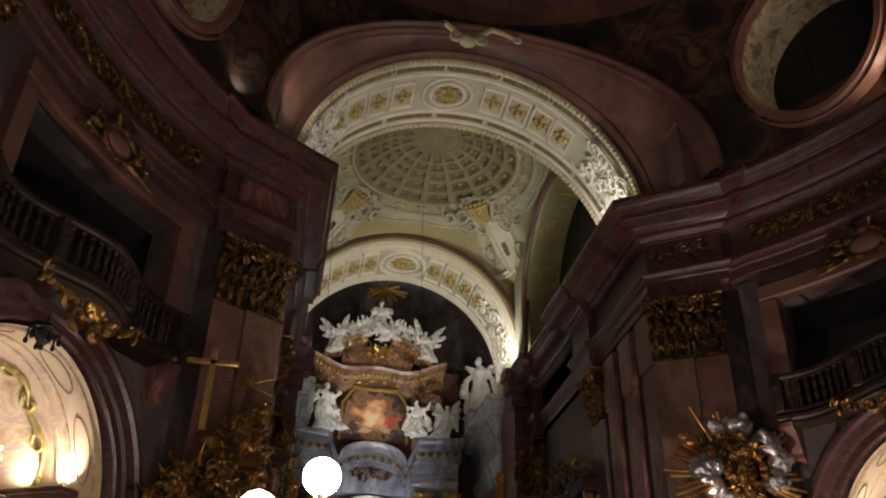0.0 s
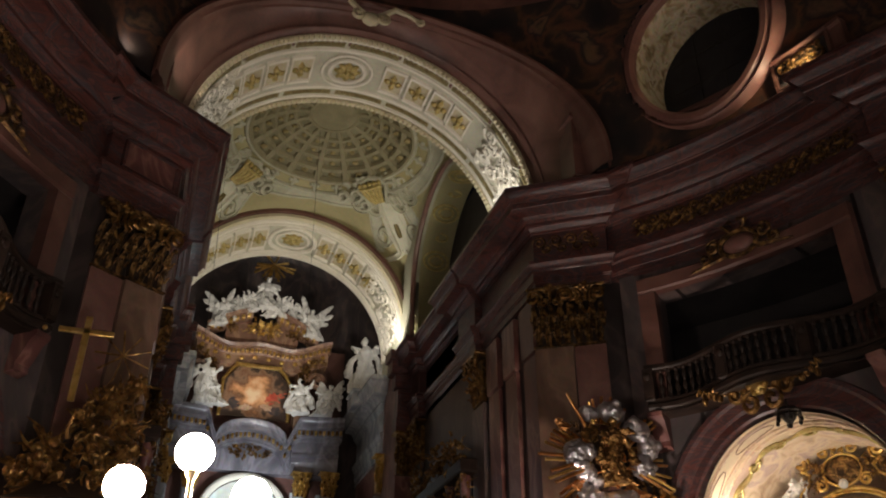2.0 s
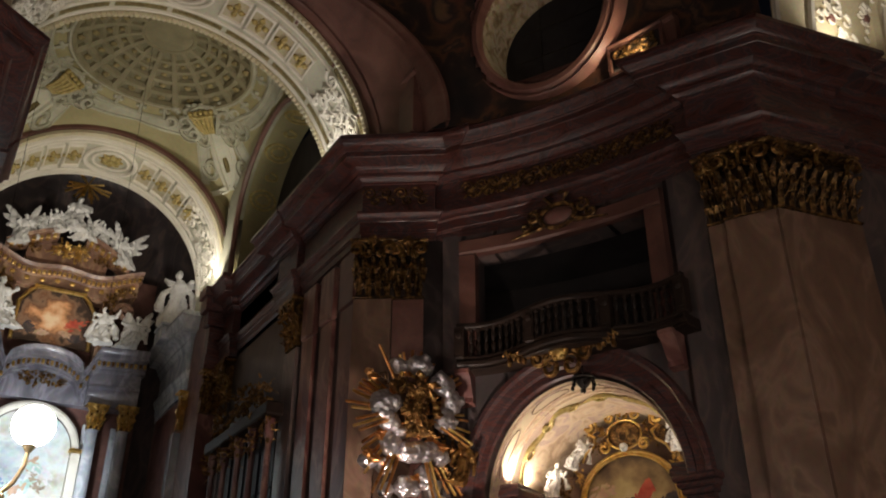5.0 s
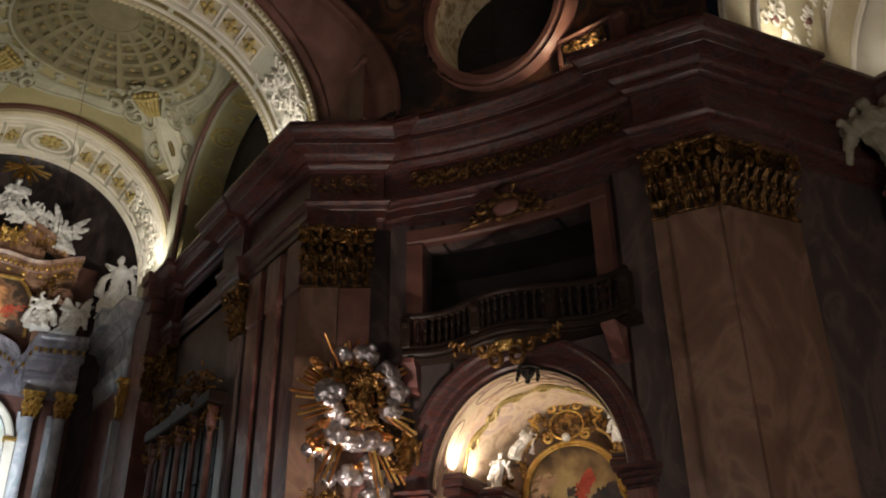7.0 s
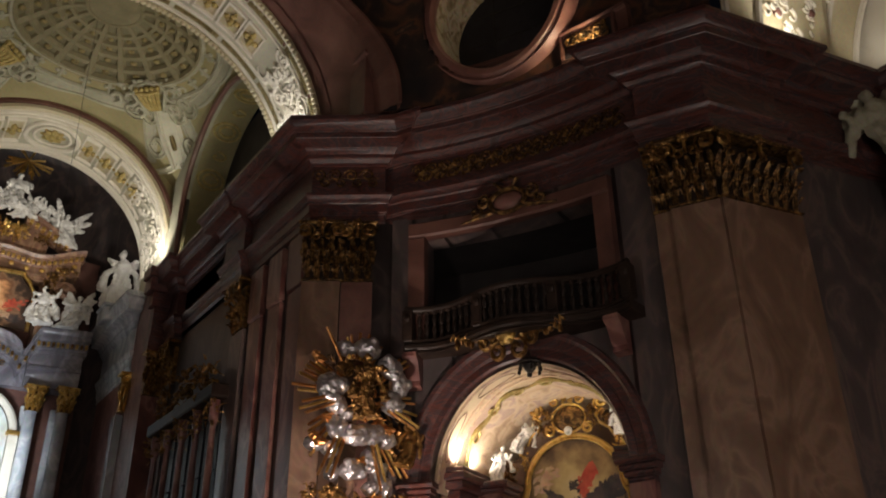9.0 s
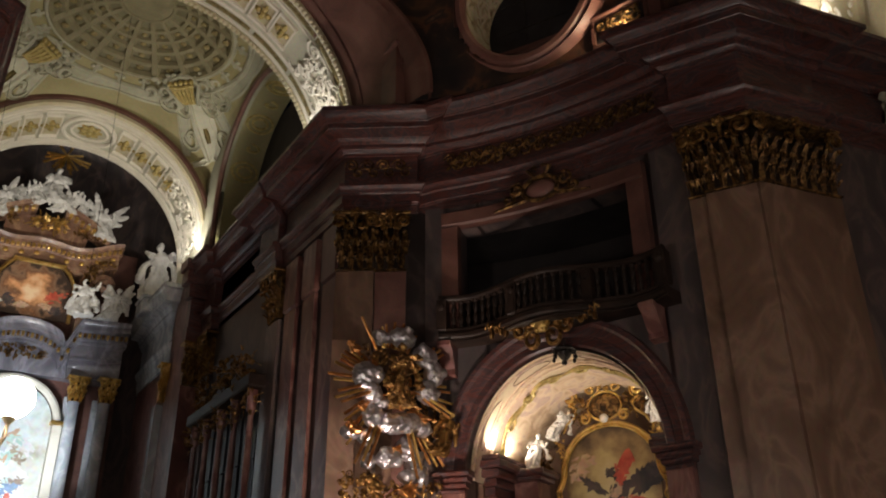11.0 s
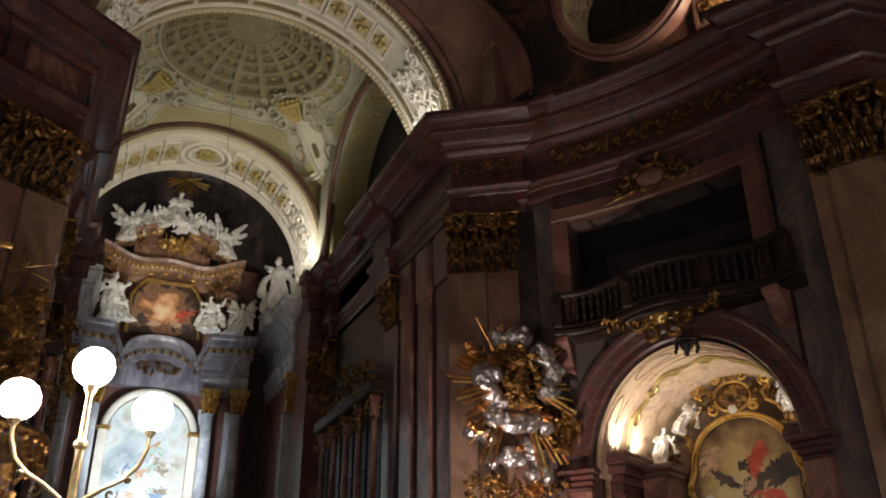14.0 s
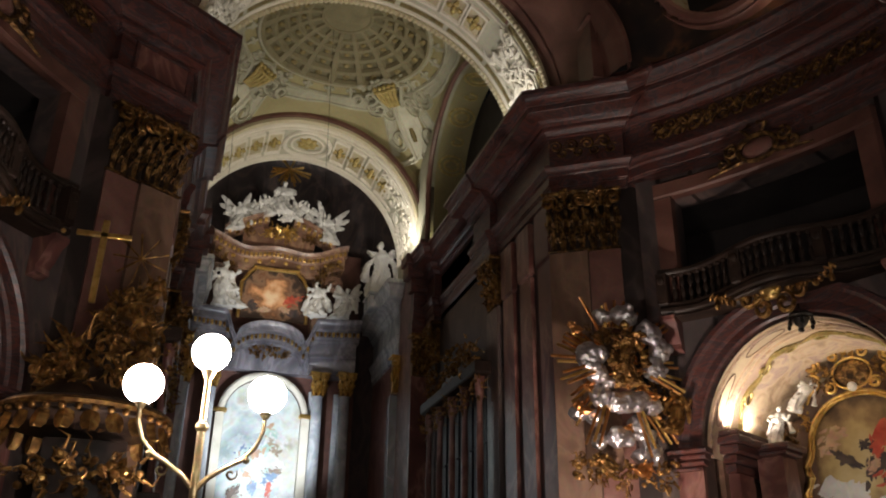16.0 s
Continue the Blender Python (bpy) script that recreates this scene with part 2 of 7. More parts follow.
def ball(x, y, z, rx, ry=None, rz=None, n=8, m=6, rot=None):
    ry, rz = ry or rx, rz or rx
    v = []
    for i in range(n):
        for j in range(m + 1):
            a, b = 2 * math.pi * i / n, math.pi * (j / m - 0.5)
            v.append(Vector((rx * math.cos(a) * math.cos(b), ry * math.sin(a) * math.cos(b), rz * math.sin(b))))
    if rot:
        q = Euler([radians(t) for t in rot]).to_matrix()
        v = [q @ p for p in v]
    return [(p.x + x, p.y + y, p.z + z) for p in v], grid_faces(n, m + 1, True)


def tube(points, radius, n=6, closed=False):
    """radius: a number or fn(share of the length)."""
    pts = [Vector(p) for p in points]
    k, v = len(pts), []
    for i, p in enumerate(pts):
        a = pts[(i - 1) % k] if closed or i else pts[0]
        b = pts[(i + 1) % k] if closed or i < k - 1 else pts[-1]
        t = (b - a).normalized() if (b - a).length > 1e-9 else Vector((0, 0, 1))
        side = t.cross(Vector((0.13, 0.21, 0.97)))
        side = side.normalized() if side.length > 1e-4 else Vector((1, 0, 0))
        up = side.cross(t)
        r = radius(i / (k - 1)) if callable(radius) else radius
        for j in range(n):
            w = 2 * math.pi * j / n
            v.append(tuple(p + side * (r * math.cos(w)) + up * (r * math.sin(w))))
    f = grid_faces(k, n, closed, True)
    if not closed:
        f += [tuple(reversed(range(n))), tuple(range((k - 1) * n, k * n))]
    return v, f


def sweep(profile, path, closed_profile=True):
    """A profile of (offset to the path's right, z) carried along a plan path with mitred corners."""
    pts = [Vector(p) for p in path]
    k, v = len(pts), []
    for i, p in enumerate(pts):
        d0 = (p - pts[i - 1]).normalized() if i else (pts[1] - p).normalized()
        d1 = (pts[i + 1] - p).normalized() if i < k - 1 else d0
        n0, n1 = Vector((d0.y, -d0.x)), Vector((d1.y, -d1.x))
        mit = (n0 + n1)
        mit = mit / max(0.35, mit.length_squared / 2) if mit.length > 1e-6 else n0
        for off, z in profile:
            v.append((p.x + mit.x * off, p.y + mit.y * off, z))
    m = len(profile)
    f = grid_faces(k, m, False, closed_profile)
    if closed_profile:
        f += [tuple(reversed(range(m))), tuple(range((k - 1) * m, k * m))]
    return v, f


def scroll(turns=1.4, r0=0.03, r1=0.2, n=18, thick=0.03, lift=0.03, flip=1):
    """A volute in the x-z plane that starts at the origin's eye and faces -y."""
    pts = []
    for i in range(n):
        s = i / (n - 1)
        a, r = 2 * math.pi * turns * s, r0 + (r1 - r0) * s
        pts.append((flip * r * math.cos(a), -lift * (1 - s), r * math.sin(a)))
    return tube(pts, lambda s: thick * (0.55 + 0.6 * math.sin(math.pi * min(1, s * 0.9 + 0.1))), 5)


def mirror(s, m):
    if m == 1:
        return s
    return [(2 * C - x, y, z) for x, y, z in s[0]], [tuple(reversed(q)) for q in s[1]]


def mesh_ob(name, s, mat, smooth=True, angle=35, weld=False):
    me = bpy.data.meshes.new(name)
    me.from_pydata(s[0], [], s[1])
    me.update()
    bm = bmesh.new()
    bm.from_mesh(me)
    if weld:
        bmesh.ops.remove_doubles(bm, verts=bm.verts, dist=0.0005)
    bmesh.ops.recalc_face_normals(bm, faces=bm.faces)
    bm.to_mesh(me)
    bm.free()
    if smooth:
        me.shade_smooth()
        me.set_sharp_from_angle(angle=radians(angle))
    me.materials.append(mat)
    return new(name, me)


def part(name, s, mat, parent, label="", smooth=True, angle=35):
    ob = mesh_ob(name, s, mat, smooth, angle)
    ob.parent = parent
    ob.matrix_parent_inverse = parent.matrix_world.inverted()
    if label:
        ob["label"] = label
    return ob


def thing(name, where, label, category, group="", kind=""):
    ob = new(name)
    ob.empty_display_size = 0.2
    ob.matrix_world = Matrix.Translation(where)
    return tagged(ob, label, category, group, kind)


def struct(name, s, mat, label, smooth=True, angle=35, category="", weld=False):
    return tagged(mesh_ob(name, s, mat, smooth, angle, weld), label, category, "", "structure")


def piece(name, me, parent, m):
    """One of many alike pieces that share a mesh."""
    ob = new(name, me)
    ob.parent = parent
    ob.matrix_parent_inverse = parent.matrix_world.inverted()
    ob.matrix_world = m
    return ob


def mesh_of(name, s, mat, angle=35):
    ob = mesh_ob(name, s, mat, True, angle)
    me = ob.data
    bpy.data.objects.remove(ob)
    return me

# ---- the shell of the nave ----
BX, BY, BR = 0.4, 8.0, 13.3          # centre and radius of the hollow bay wall


def bay(theta, r, z):
    return (BX + r * math.cos(radians(theta)), BY + r * math.sin(radians(theta)), z)


def arc_plan(r, a, b, n):
    return [bay(a + (b - a) * i / n, r, 0)[:2] for i in range(n + 1)]


PLAN = [(8.5, 22.0), (8.5, 18.1), (10.1, 17.0), (10.23, 17.18)] + arc_plan(BR, 40.3, 13.0, 16) + [(13.14, 10.92), (13.9, 9.55), (16.0, 9.14), (16.04, 9.34), (20.0, 8.55)]
ENTAB = [(-0.5, 12.25), (0.0, 12.25), (0.0, 12.45), (0.03, 12.47), (0.03, 12.5), (0.06, 12.52), (0.06, 12.76), (0.09, 12.79), (0.12, 12.8), (0.12, 12.84), (0.16, 12.92), (0.2, 12.96), (0.2, 13.04), (0.05, 13.1), (0.0, 13.12), (0.0, 13.94),
         (0.05, 13.95), (0.05, 13.99), (0.09, 14.0), (0.15, 14.08), (0.17, 14.1), (0.22, 14.11), (0.22, 14.2), (0.26, 14.22), (0.33, 14.3), (0.35, 14.34), (0.4, 14.36), (0.72, 14.38), (0.74, 14.4), (0.74, 14.55), (0.78, 14.57), (0.78, 14.6), (0.82, 14.63), (0.86, 14.72), (0.92, 14.79), (0.98, 14.81), (0.98, 14.92), (0.95, 14.96), (0.9, 15.0), (-0.5, 15.04)]
FRIEZE = (13.14, 13.96)
OPEN = (18.7, 38.0, 8.55, 11.6)       # the tribune opening: two angles, sill and head
ARCH_AT, ARCH_R, ARCH_Z, ARCH_K = 27.9, 2.3, 5.42, 1.14   # angle, half width, springing, rise over half width

for m, side in ((1, "east"), (-1, "west")):
    struct("trim_entablature_" + side, mirror(sweep(ENTAB, PLAN), m), RED_MOULD, "dark red marble entablature with a deep stepped cornice")
    # the bay wall in narrow upright strips, cut by the arch below and the tribune opening above
    strips, n = [], 84
    a0, a1 = 42.0, 12.0
    for i in range(n):
        ta, tb = a0 + (a1 - a0) * i / n, a0 + (a1 - a0) * (i + 1) / n
        runs = []

        def arch_top(t):
            u = radians(t - ARCH_AT) * BR
            return ARCH_Z + ARCH_K * math.sqrt(max(0, ARCH_R**2 - u * u)) if abs(u) < ARCH_R else 0.0
        mid = (ta + tb) / 2
        low = (arch_top(ta), arch_top(tb)) if abs(radians(mid - ARCH_AT) * BR) < ARCH_R else (0.0, 0.0)
        if OPEN[0] < mid < OPEN[1]:
            runs = [(*low, OPEN[2], OPEN[2]), (OPEN[3], OPEN[3], 12.3, 12.3)]
        else:
            runs = [(*low, 12.3, 12.3)]
        for za, zb, wa, wb in runs:
            v = [bay(ta, BR, za), bay(tb, BR, zb), bay(tb, BR, wb), bay(ta, BR, wa), bay(ta, BR + 0.6, za), bay(tb, BR + 0.6, zb), bay(tb, BR + 0.6, wb), bay(ta, BR + 0.6, wa)]
            f = [(0, 1, 2, 3), (5, 4, 7, 6), (0, 4, 5, 1), (3, 2, 6, 7), (0, 3, 7, 4), (1, 5, 6, 2)]
            strips.append((v, f))
    struct("wall_bay_" + side, mirror(shape_of(*strips), m), GREY, "hollow-curved wall of dark grey-brown marble", angle=25, weld=True)
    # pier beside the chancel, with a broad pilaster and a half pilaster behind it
    struct("wall_pier_" + side, mirror(sweep([(-0.6, 0), (-0.12, 0), (-0.12, 12.27), (-0.6, 12.27)], [(8.5, 22.0), (8.5, 18.1), (10.1, 17.0), (10.5, 16.8), (10.75, 16.5)]), m), DARKMARBLE, "grey-brown marble pier between bay and chancel, darkened in colour for shade")
    struct("wall_corner_" + side, mirror(sweep([(-0.6, 0), (-0.14, 0), (-0.14, 12.27), (-0.6, 12.27)], [(13.36, 11.2), (13.14, 10.92), (13.9, 9.55), (16.0, 9.14), (20.0, 8.4)]), m), GREY, "corner pier of dark marble")

# closing walls behind the camera and round the side arms
outer = [(20.0, 9.9), (20.0, -8.0), (C, -12.0), (-12.2, -8.0), (-12.2, 9.9)]
struct("wall_back", sweep([(0, 0), (0, 27), (-0.5, 27), (-0.5, 0)], outer), TAN, "plain tan marble walls closing the nave")
struct("floor", box(-14, 22, -14, 42, -0.3, 0.0), FLOOR, "worn stone church floor", False)


# ---- dome over the nave, from the cornice upwards ----
def dome_plan(s):
    """Plan of the dome's foot, s from the chancel arch (0) round one side to behind the camera (1)."""
    a = radians(90 - 180 * s)
    return (C + 10.0 * math.cos(a), 5.4 + 13.0 * math.sin(a))


def dome_at(s, h):
    """h: 0 at the cornice, 1 at the crown; upright for the first metres, then arching in."""
    x, y = dome_plan(s)
    k = math.cos(max(0.0, h - 0.1) / 0.9 * math.pi / 2) ** 0.8
    z = 15.0 + 15.5 * math.sin(h * math.pi / 2)
    return (C + (x - C) * k, 5.4 + (y - 5.4) * k, z)


OVAL = (27.3, 17.95, 1.82, 2.2)      # angle, height and half axes of the oval window


def in_hole(x, y, z):
    th = math.degrees(math.atan2(y - BY, x - BX))
    if y > 15 and z < 15.3 and abs(x - 4.04) < 5.5 or y > 15 and (x - 4.04)**2 + (z - 15.08)**2 < 5.5**2:
        return True
    return ((th - OVAL[0]) * math.pi / 180 * 12.5 / (OVAL[2] + 0.3))**2 + ((z - OVAL[1]) / (OVAL[3] + 0.3))**2 < 1 and x > C + 4


for m, side in ((1, "east"), (-1, "west")):
    nu, nv = 260, 120
    v, f = surface(lambda u, w: dome_at(u, w), nu, nv)
    keep = []
    for q in f:
        cx, cy, cz = (sum(v[i][k] for i in q) / 4 for k in range(3))
        if not in_hole(cx, cy, cz) and not (cy < 8.8 and cy > -1.5 and cz < 22.0 - 0.22 * (cy - 3.6)**2):
            keep.append(q)
    struct("ceiling_dome_" + side, mirror((v, keep), m), FRESCO, "painted dome shell, its fresco darkened in colour for shade")

# ---- chancel: first arch, sail vault, second arch ----
def soffit(x0, z0, r_near, r_far, y_near, y_far):
    def fn(phi, v, lift=0.0):
        """phi: degrees from the right springing; v: 0 near edge, 1 far edge; lift: out of the soffit into the opening."""
        r = r_near + (r_far - r_near) * v - lift
        return (x0 + r * math.cos(radians(phi)), y_near + (y_far - y_near) * v, z0 + r * math.sin(radians(phi)))
    return fn


def band(fn, v0, v1, lift0, lift1, a=0.0, b=180.0, n=72):
    """A raised strip of a soffit between two depths, with its sides."""
    prof = [(v0, -0.05), (v0, lift0), (v0 + (v1 - v0) * 0.2, lift1), (v1 - (v1 - v0) * 0.2, lift1), (v1, lift0), (v1, -0.05)]
    verts = [fn(a + (b - a) * i / n, v, l) for i in range(n + 1) for v, l in prof]
    return verts, grid_faces(n + 1, len(prof), False, True)


def panel(fn, p0, p1, v0, v1, lift, rim, n=6):
    """A frame of four raised bars on a soffit."""
    dv, dp = rim, rim * 14
    return shape_of(band(fn, v0, v0 + dv, 0.0, lift, p0, p1, n), band(fn, v1 - dv, v1, 0.0, lift, p0, p1, n),
                    band(fn, v0, v1, 0.0, lift, p0, p0 + dp, 1), band(fn, v0, v1, 0.0, lift, p1 - dp, p1, 1))


def rosette(fn, phi, v, size, lift, petals=4, aspect=1.0):
    out = []
    c0 = Vector(fn(phi, v, lift))
    du = (Vector(fn(phi + 1, v, lift)) - c0).normalized()
    dv = (Vector(fn(phi, min(1, v + 0.01), lift)) - Vector(fn(phi, v - 0.01, lift))).normalized()
    nn = du.cross(dv)
    if nn.dot(c0 - Vector(fn(phi, v, lift + 0.1))) > 0:
        nn = -nn
    for k in range(petals):
        a = 2 * math.pi * k / petals
        q = c0 + (du * math.cos(a) * aspect + dv * math.sin(a)) * size * 0.58 + nn * 0.02
        out.append(ball(*q, size * 0.34, size * 0.34, size * 0.26, 8, 5))
        q = c0 + (du * math.cos(a) * aspect + dv * math.sin(a)) * size * 0.95
        out.append(ball(*q, size * 0.17, size * 0.17, size * 0.14, 6, 4))
    out.append(ball(*(c0 + nn * 0.03), size * 0.28))
    return shape_of(*out)


def ring_on(fn, phi, v, ru, rv, lift, thick, n=28):
    """An oval moulding lying on a soffit; ru along the arch, rv across, in metres."""
    r0 = (Vector(fn(0, v)) - Vector(fn(180, v))).length / 2
    depth = (Vector(fn(90, 1)) - Vector(fn(90, 0))).length
    pts = [fn(phi + math.degrees(ru * math.cos(2 * math.pi * i / n) / r0), v + rv * math.sin(2 * math.pi * i / n) / depth, lift) for i in range(n)]
    return tube(pts, thick, 6, True)


AX1, AZ1, AR1 = 4.04, 15.08, 5.01     # first arch: axis, springing, radius
AX2, AZ2, AR2 = 3.62, 15.86, 4.41     # second arch


def A1(phi, v, lift=0.0):
    """The first arch's soffit; its near edge runs slightly askew, with the nave's wall."""
    r = AR1 - lift
    x = AX1 + r * math.cos(radians(phi))
    near = 18.5 + 0.05 * (x - AX1)
    return (x, near + (21.5 - near) * v, AZ1 + r * math.sin(radians(phi)))


A2 = soffit(AX2, AZ2, AR2, AR2, 29.3, 32.3)


def bead(fn, v, lift, r, count, a=0.0, b=180.0):
    """A row of beads along an edge, as one piece of moulding."""
    out = [tube([fn(a + (b - a) * i / 90, v, lift * 0.6) for i in range(91)], r * 0.75, 6)]
    for i in range(count):
        out.append(ball(*fn(a + (b - a) * (i + 0.5) / count, v, lift), r, n=6, m=4))
    return shape_of(*out)


def stucco_relief(fn, p0, p1, v0, v1, count, seed):
    """White modelled strapwork, volutes and leaves near the springing."""
    rnd = random.Random(seed)
    out = []
    depth = (Vector(fn(90, 1)) - Vector(fn(90, 0))).length
    r0 = (Vector(fn(0, 0.5)) - Vector(fn(180, 0.5))).length / 2

    def curl(p, v, size, flip, turns):
        q = []
        for i in range(16):
            s = i / 15
            a, r = flip * turns * 6.28 * s + rnd.uniform(0, 0.05), size * (1 - 0.85 * s)
            q.append(fn(p + math.degrees(r * math.cos(a) / r0), min(0.97, max(0.03, v + r * math.sin(a) / depth)), 0.05 + 0.06 * s))
        return tube(q, lambda s: 0.055 - 0.02 * s, 6)
    for _ in range(count // 5):
        out.append(curl(rnd.uniform(p0, p1), rnd.uniform(v0, v1), rnd.uniform(0.16, 0.34), rnd.choice((1, -1)), 1.3))
    for _ in range(count // 3):
        p, v = rnd.uniform(p0, p1), rnd.uniform(v0, v1)
        dp, dv = rnd.uniform(-6, 6), rnd.uniform(-0.09, 0.09)
        q = [fn(p + dp * s, min(0.98, max(0.02, v + dv * s + 0.02 * math.sin(4 * s))), 0.03 + 0.07 * math.sin(math.pi * s)) for s in (0, 0.25, 0.5, 0.75, 1)]
        out.append(tube(q, lambda s, w=rnd.uniform(0.035, 0.065): w * (1.15 - s * 0.8), 6))
    for _ in range(count // 6):
        r = rnd.uniform(0.05, 0.1)
        out.append(ball(*fn(rnd.uniform(p0, p1), rnd.uniform(v0, v1), 0.03), r, r, r * 1.4, rot=(rnd.uniform(0, 180), rnd.uniform(0, 180), 0)))
    for k in range(3):
        a, b = p0 + (p1 - p0) * (k + 0.12) / 3, p0 + (p1 - p0) * (k + 0.88) / 3
        out.append(panel(fn, a, b, v0 + 0.1, v1 - 0.1, 0.07, 0.045))
    return shape_of(*out)


arch1 = struct("chancel_arch_1", shape_of(surface(lambda u, v: A1(-8 + 196 * u, v, 0.0), 100, 8), surface(lambda u, v: A1(-8 + 196 * u, v, -0.35), 100, 8)), VAULTPALE, "broad grey-cream chancel arch with gilded coffers", category="arch")
part("bead_edge", bead(A1, 0.02, 0.07, 0.1, 96), CREAM, arch1, "beaded cream edge")
part("bead_edge", bead(A1, 0.98, 0.07, 0.1, 96), CREAM, arch1, "beaded cream edge")
for v0, v1 in ((0.06, 0.09), (0.2, 0.24), (0.76, 0.8), (0.91, 0.94)):
    part("fillet", band(A1, v0, v1, 0.02, 0.05), WHITE, arch1)
for v0, v1 in ((0.1, 0.19), (0.81, 0.9)):
    for k in range(9):
        a = 4 + k * 19.3
        part("strip_ground", surface(lambda u, v: A1(a + 17.5 * u, v0 + 0.012 + (v1 - v0 - 0.024) * v, 0.004), 16, 3), OCHREDIM, arch1, "ochre painted strip")
        part("leaf_strip", shape_of(*[tube([A1(a + 0.4 + 16.7 * (i + s) / 26, (v0 + v1) / 2 + 0.016 * math.sin(3.1 * s) * (-1)**i, 0.008 + 0.012 * math.sin(math.pi * s)) for s in (0, 0.5, 1.0)], 0.024, 5) for i in range(26)]), OCHREDIM, arch1, "dull gilded leaf band")
part("oval_frame", shape_of(ring_on(A1, 97, 0.5, 0.55, 0.5, 0.06, 0.07), ring_on(A1, 97, 0.5, 0.78, 0.7, 0.05, 0.05)), WHITE, arch1)
part("rosette", rosette(A1, 97, 0.5, 0.38, 0.05, 8), OCHRE, arch1, "gilded oval rosette")
for sgn in (1, -1):
    for k, dphi in enumerate((17, 26.5, 36, 45)):
        phi = 97 + sgn * dphi
        part("coffer_ground", surface(lambda u, v: A1(phi - 3.9 + 7.8 * u, 0.32 + 0.36 * v, 0.006), 6, 3), CREAM, arch1, "cream ground of a coffer")
        part("coffer_frame", panel(A1, phi - 4.2, phi + 4.2, 0.3, 0.7, 0.07, 0.05), WHITE, arch1)
        part("rosette", rosette(A1, phi, 0.5, 0.3, 0.03, 4), OCHRE, arch1, "gilded flower in a coffer")
    part("stucco_relief", stucco_relief(A1, 8 if sgn < 0 else 140, 40 if sgn < 0 else 172, 0.2, 0.76, 130, 5 + sgn), WHITE, arch1, "modelled white stucco trophies")

# outer moulded frame of the arch in the nave, of brown stucco
def ring_profile(prof, x0, z0, a, b, n=80):
    """prof: (radius, y). A ring moulding round an arch opening."""
    v = [(x0 + r * math.cos(radians(a + (b - a) * i / n)), y, z0 + r * math.sin(radians(a + (b - a) * i / n))) for i in range(n + 1) for r, y in prof]
    return v, grid_faces(n + 1, len(prof), False, True)


def frame_point(r, ang, proud):
    """The frame follows the oval dome outside and the flat arch inside."""
    x, z = AX1 + r * math.cos(radians(ang)), AZ1 + r * math.sin(radians(ang))
    h = math.asin(min(1, max(0.0, (z - 15.0) / 15.5))) * 2 / math.pi
    k = math.cos(max(0.0, h - 0.1) / 0.9 * math.pi / 2) ** 0.8
    yd = 5.4 + 13.0 * k * math.sqrt(max(0.0, 1 - ((x - C) / (10.0 * k))**2))
    b = min(1.0, max(0.0, (r - AR1) / 0.45))
    b = b * b * (3 - 2 * b)
    return (x, (18.46 + 0.05 * (x - AX1)) * (1 - b) + yd * b - proud, z)


FRAME = [(4.5, -0.3), (4.5, 0.02), (4.58, 0.1), (4.66, 0.1), (4.7, 0.03), (4.76, 0.02), (5.22, 0.03), (5.25, 0.09), (5.33, 0.1), (5.36, 0.18), (5.48, 0.2), (5.52, 0.28), (5.64, 0.28), (5.68, 0.12), (5.8, 0.1), (5.84, -0.3)]
struct("trim_arch_frame", ([frame_point(AR1 + (r - 4.5) * 0.55, -1 + 182 * i / 90, p * 1.7) for i in range(91) for r, p in FRAME], grid_faces(91, len(FRAME), False, True)), BROWN, "brown-red stucco frame round the chancel arch")

# sail vault with a painted coffered cupola
VX, VY, VZ, VR = 3.9, 24.6, 15.04, 6.6
RING_R = 2.95
RING_Z = VZ + math.sqrt(VR**2 - RING_R**2)


def sail(x, y, lift=0.0):
    r2 = (x - VX)**2 + (0.8 * (y - VY))**2
    return (x, y, VZ + math.sqrt(max(0.05, VR**2 - r2)) - lift)


v, f = surface(lambda u, w: sail(VX - 4.07 + 8.14 * u, 21.4 + 8.0 * w), 90, 82)
f = [q for q in f if (sum(v[i][0] for i in q) / 4 - VX)**2 + (sum(v[i][1] for i in q) / 4 - VY)**2 > (RING_R - 0.06)**2]
vault = struct("ceiling_chancel_vault", (v, f), OLIVE, "olive painted sail vault over the chancel")


def on_sail(ang, r, lift):
    return sail(VX + r * math.cos(radians(ang)), VY + r * math.sin(radians(ang)), lift)


part("ring_moulding", shape_of(tube([on_sail(a, RING_R + 0.05, 0.03) for a in range(0, 360, 5)], 0.1, 8, True), tube([on_sail(a, RING_R + 0.55, 0.03) for a in range(0, 360, 5)], 0.05, 6, True)), VAULTGREY, vault)
for k in range(24):
    a = k * 15
    part("ring_console", shape_of(*[ball(*on_sail(a + d, RING_R + 0.3, 0.02), 0.1, 0.1, 0.07) for d in (-2, 2)], tube([on_sail(a, RING_R + 0.12, 0.04), on_sail(a, RING_R + 0.5, 0.06)], 0.07, 5)), VAULTGREY, vault)


def cup(ang, t, lift=0.0):
    """The cupola: t 0 at the ring, 1 at the lantern."""
    r = RING_R + (0.85 - RING_R) * t
    z0 = on_sail(ang, RING_R, 0.0)[2]
    z = z0 + (RING_Z + 1.05 - z0) * math.sin(t * math.pi / 2)
    k = 1 - lift / max(r, 0.3)
    return (VX + r * k * math.cos(radians(ang)), VY + r * k * math.sin(radians(ang)), z - lift * 0.5)


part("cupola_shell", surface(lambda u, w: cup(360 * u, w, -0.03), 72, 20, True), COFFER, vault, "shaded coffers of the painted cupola")
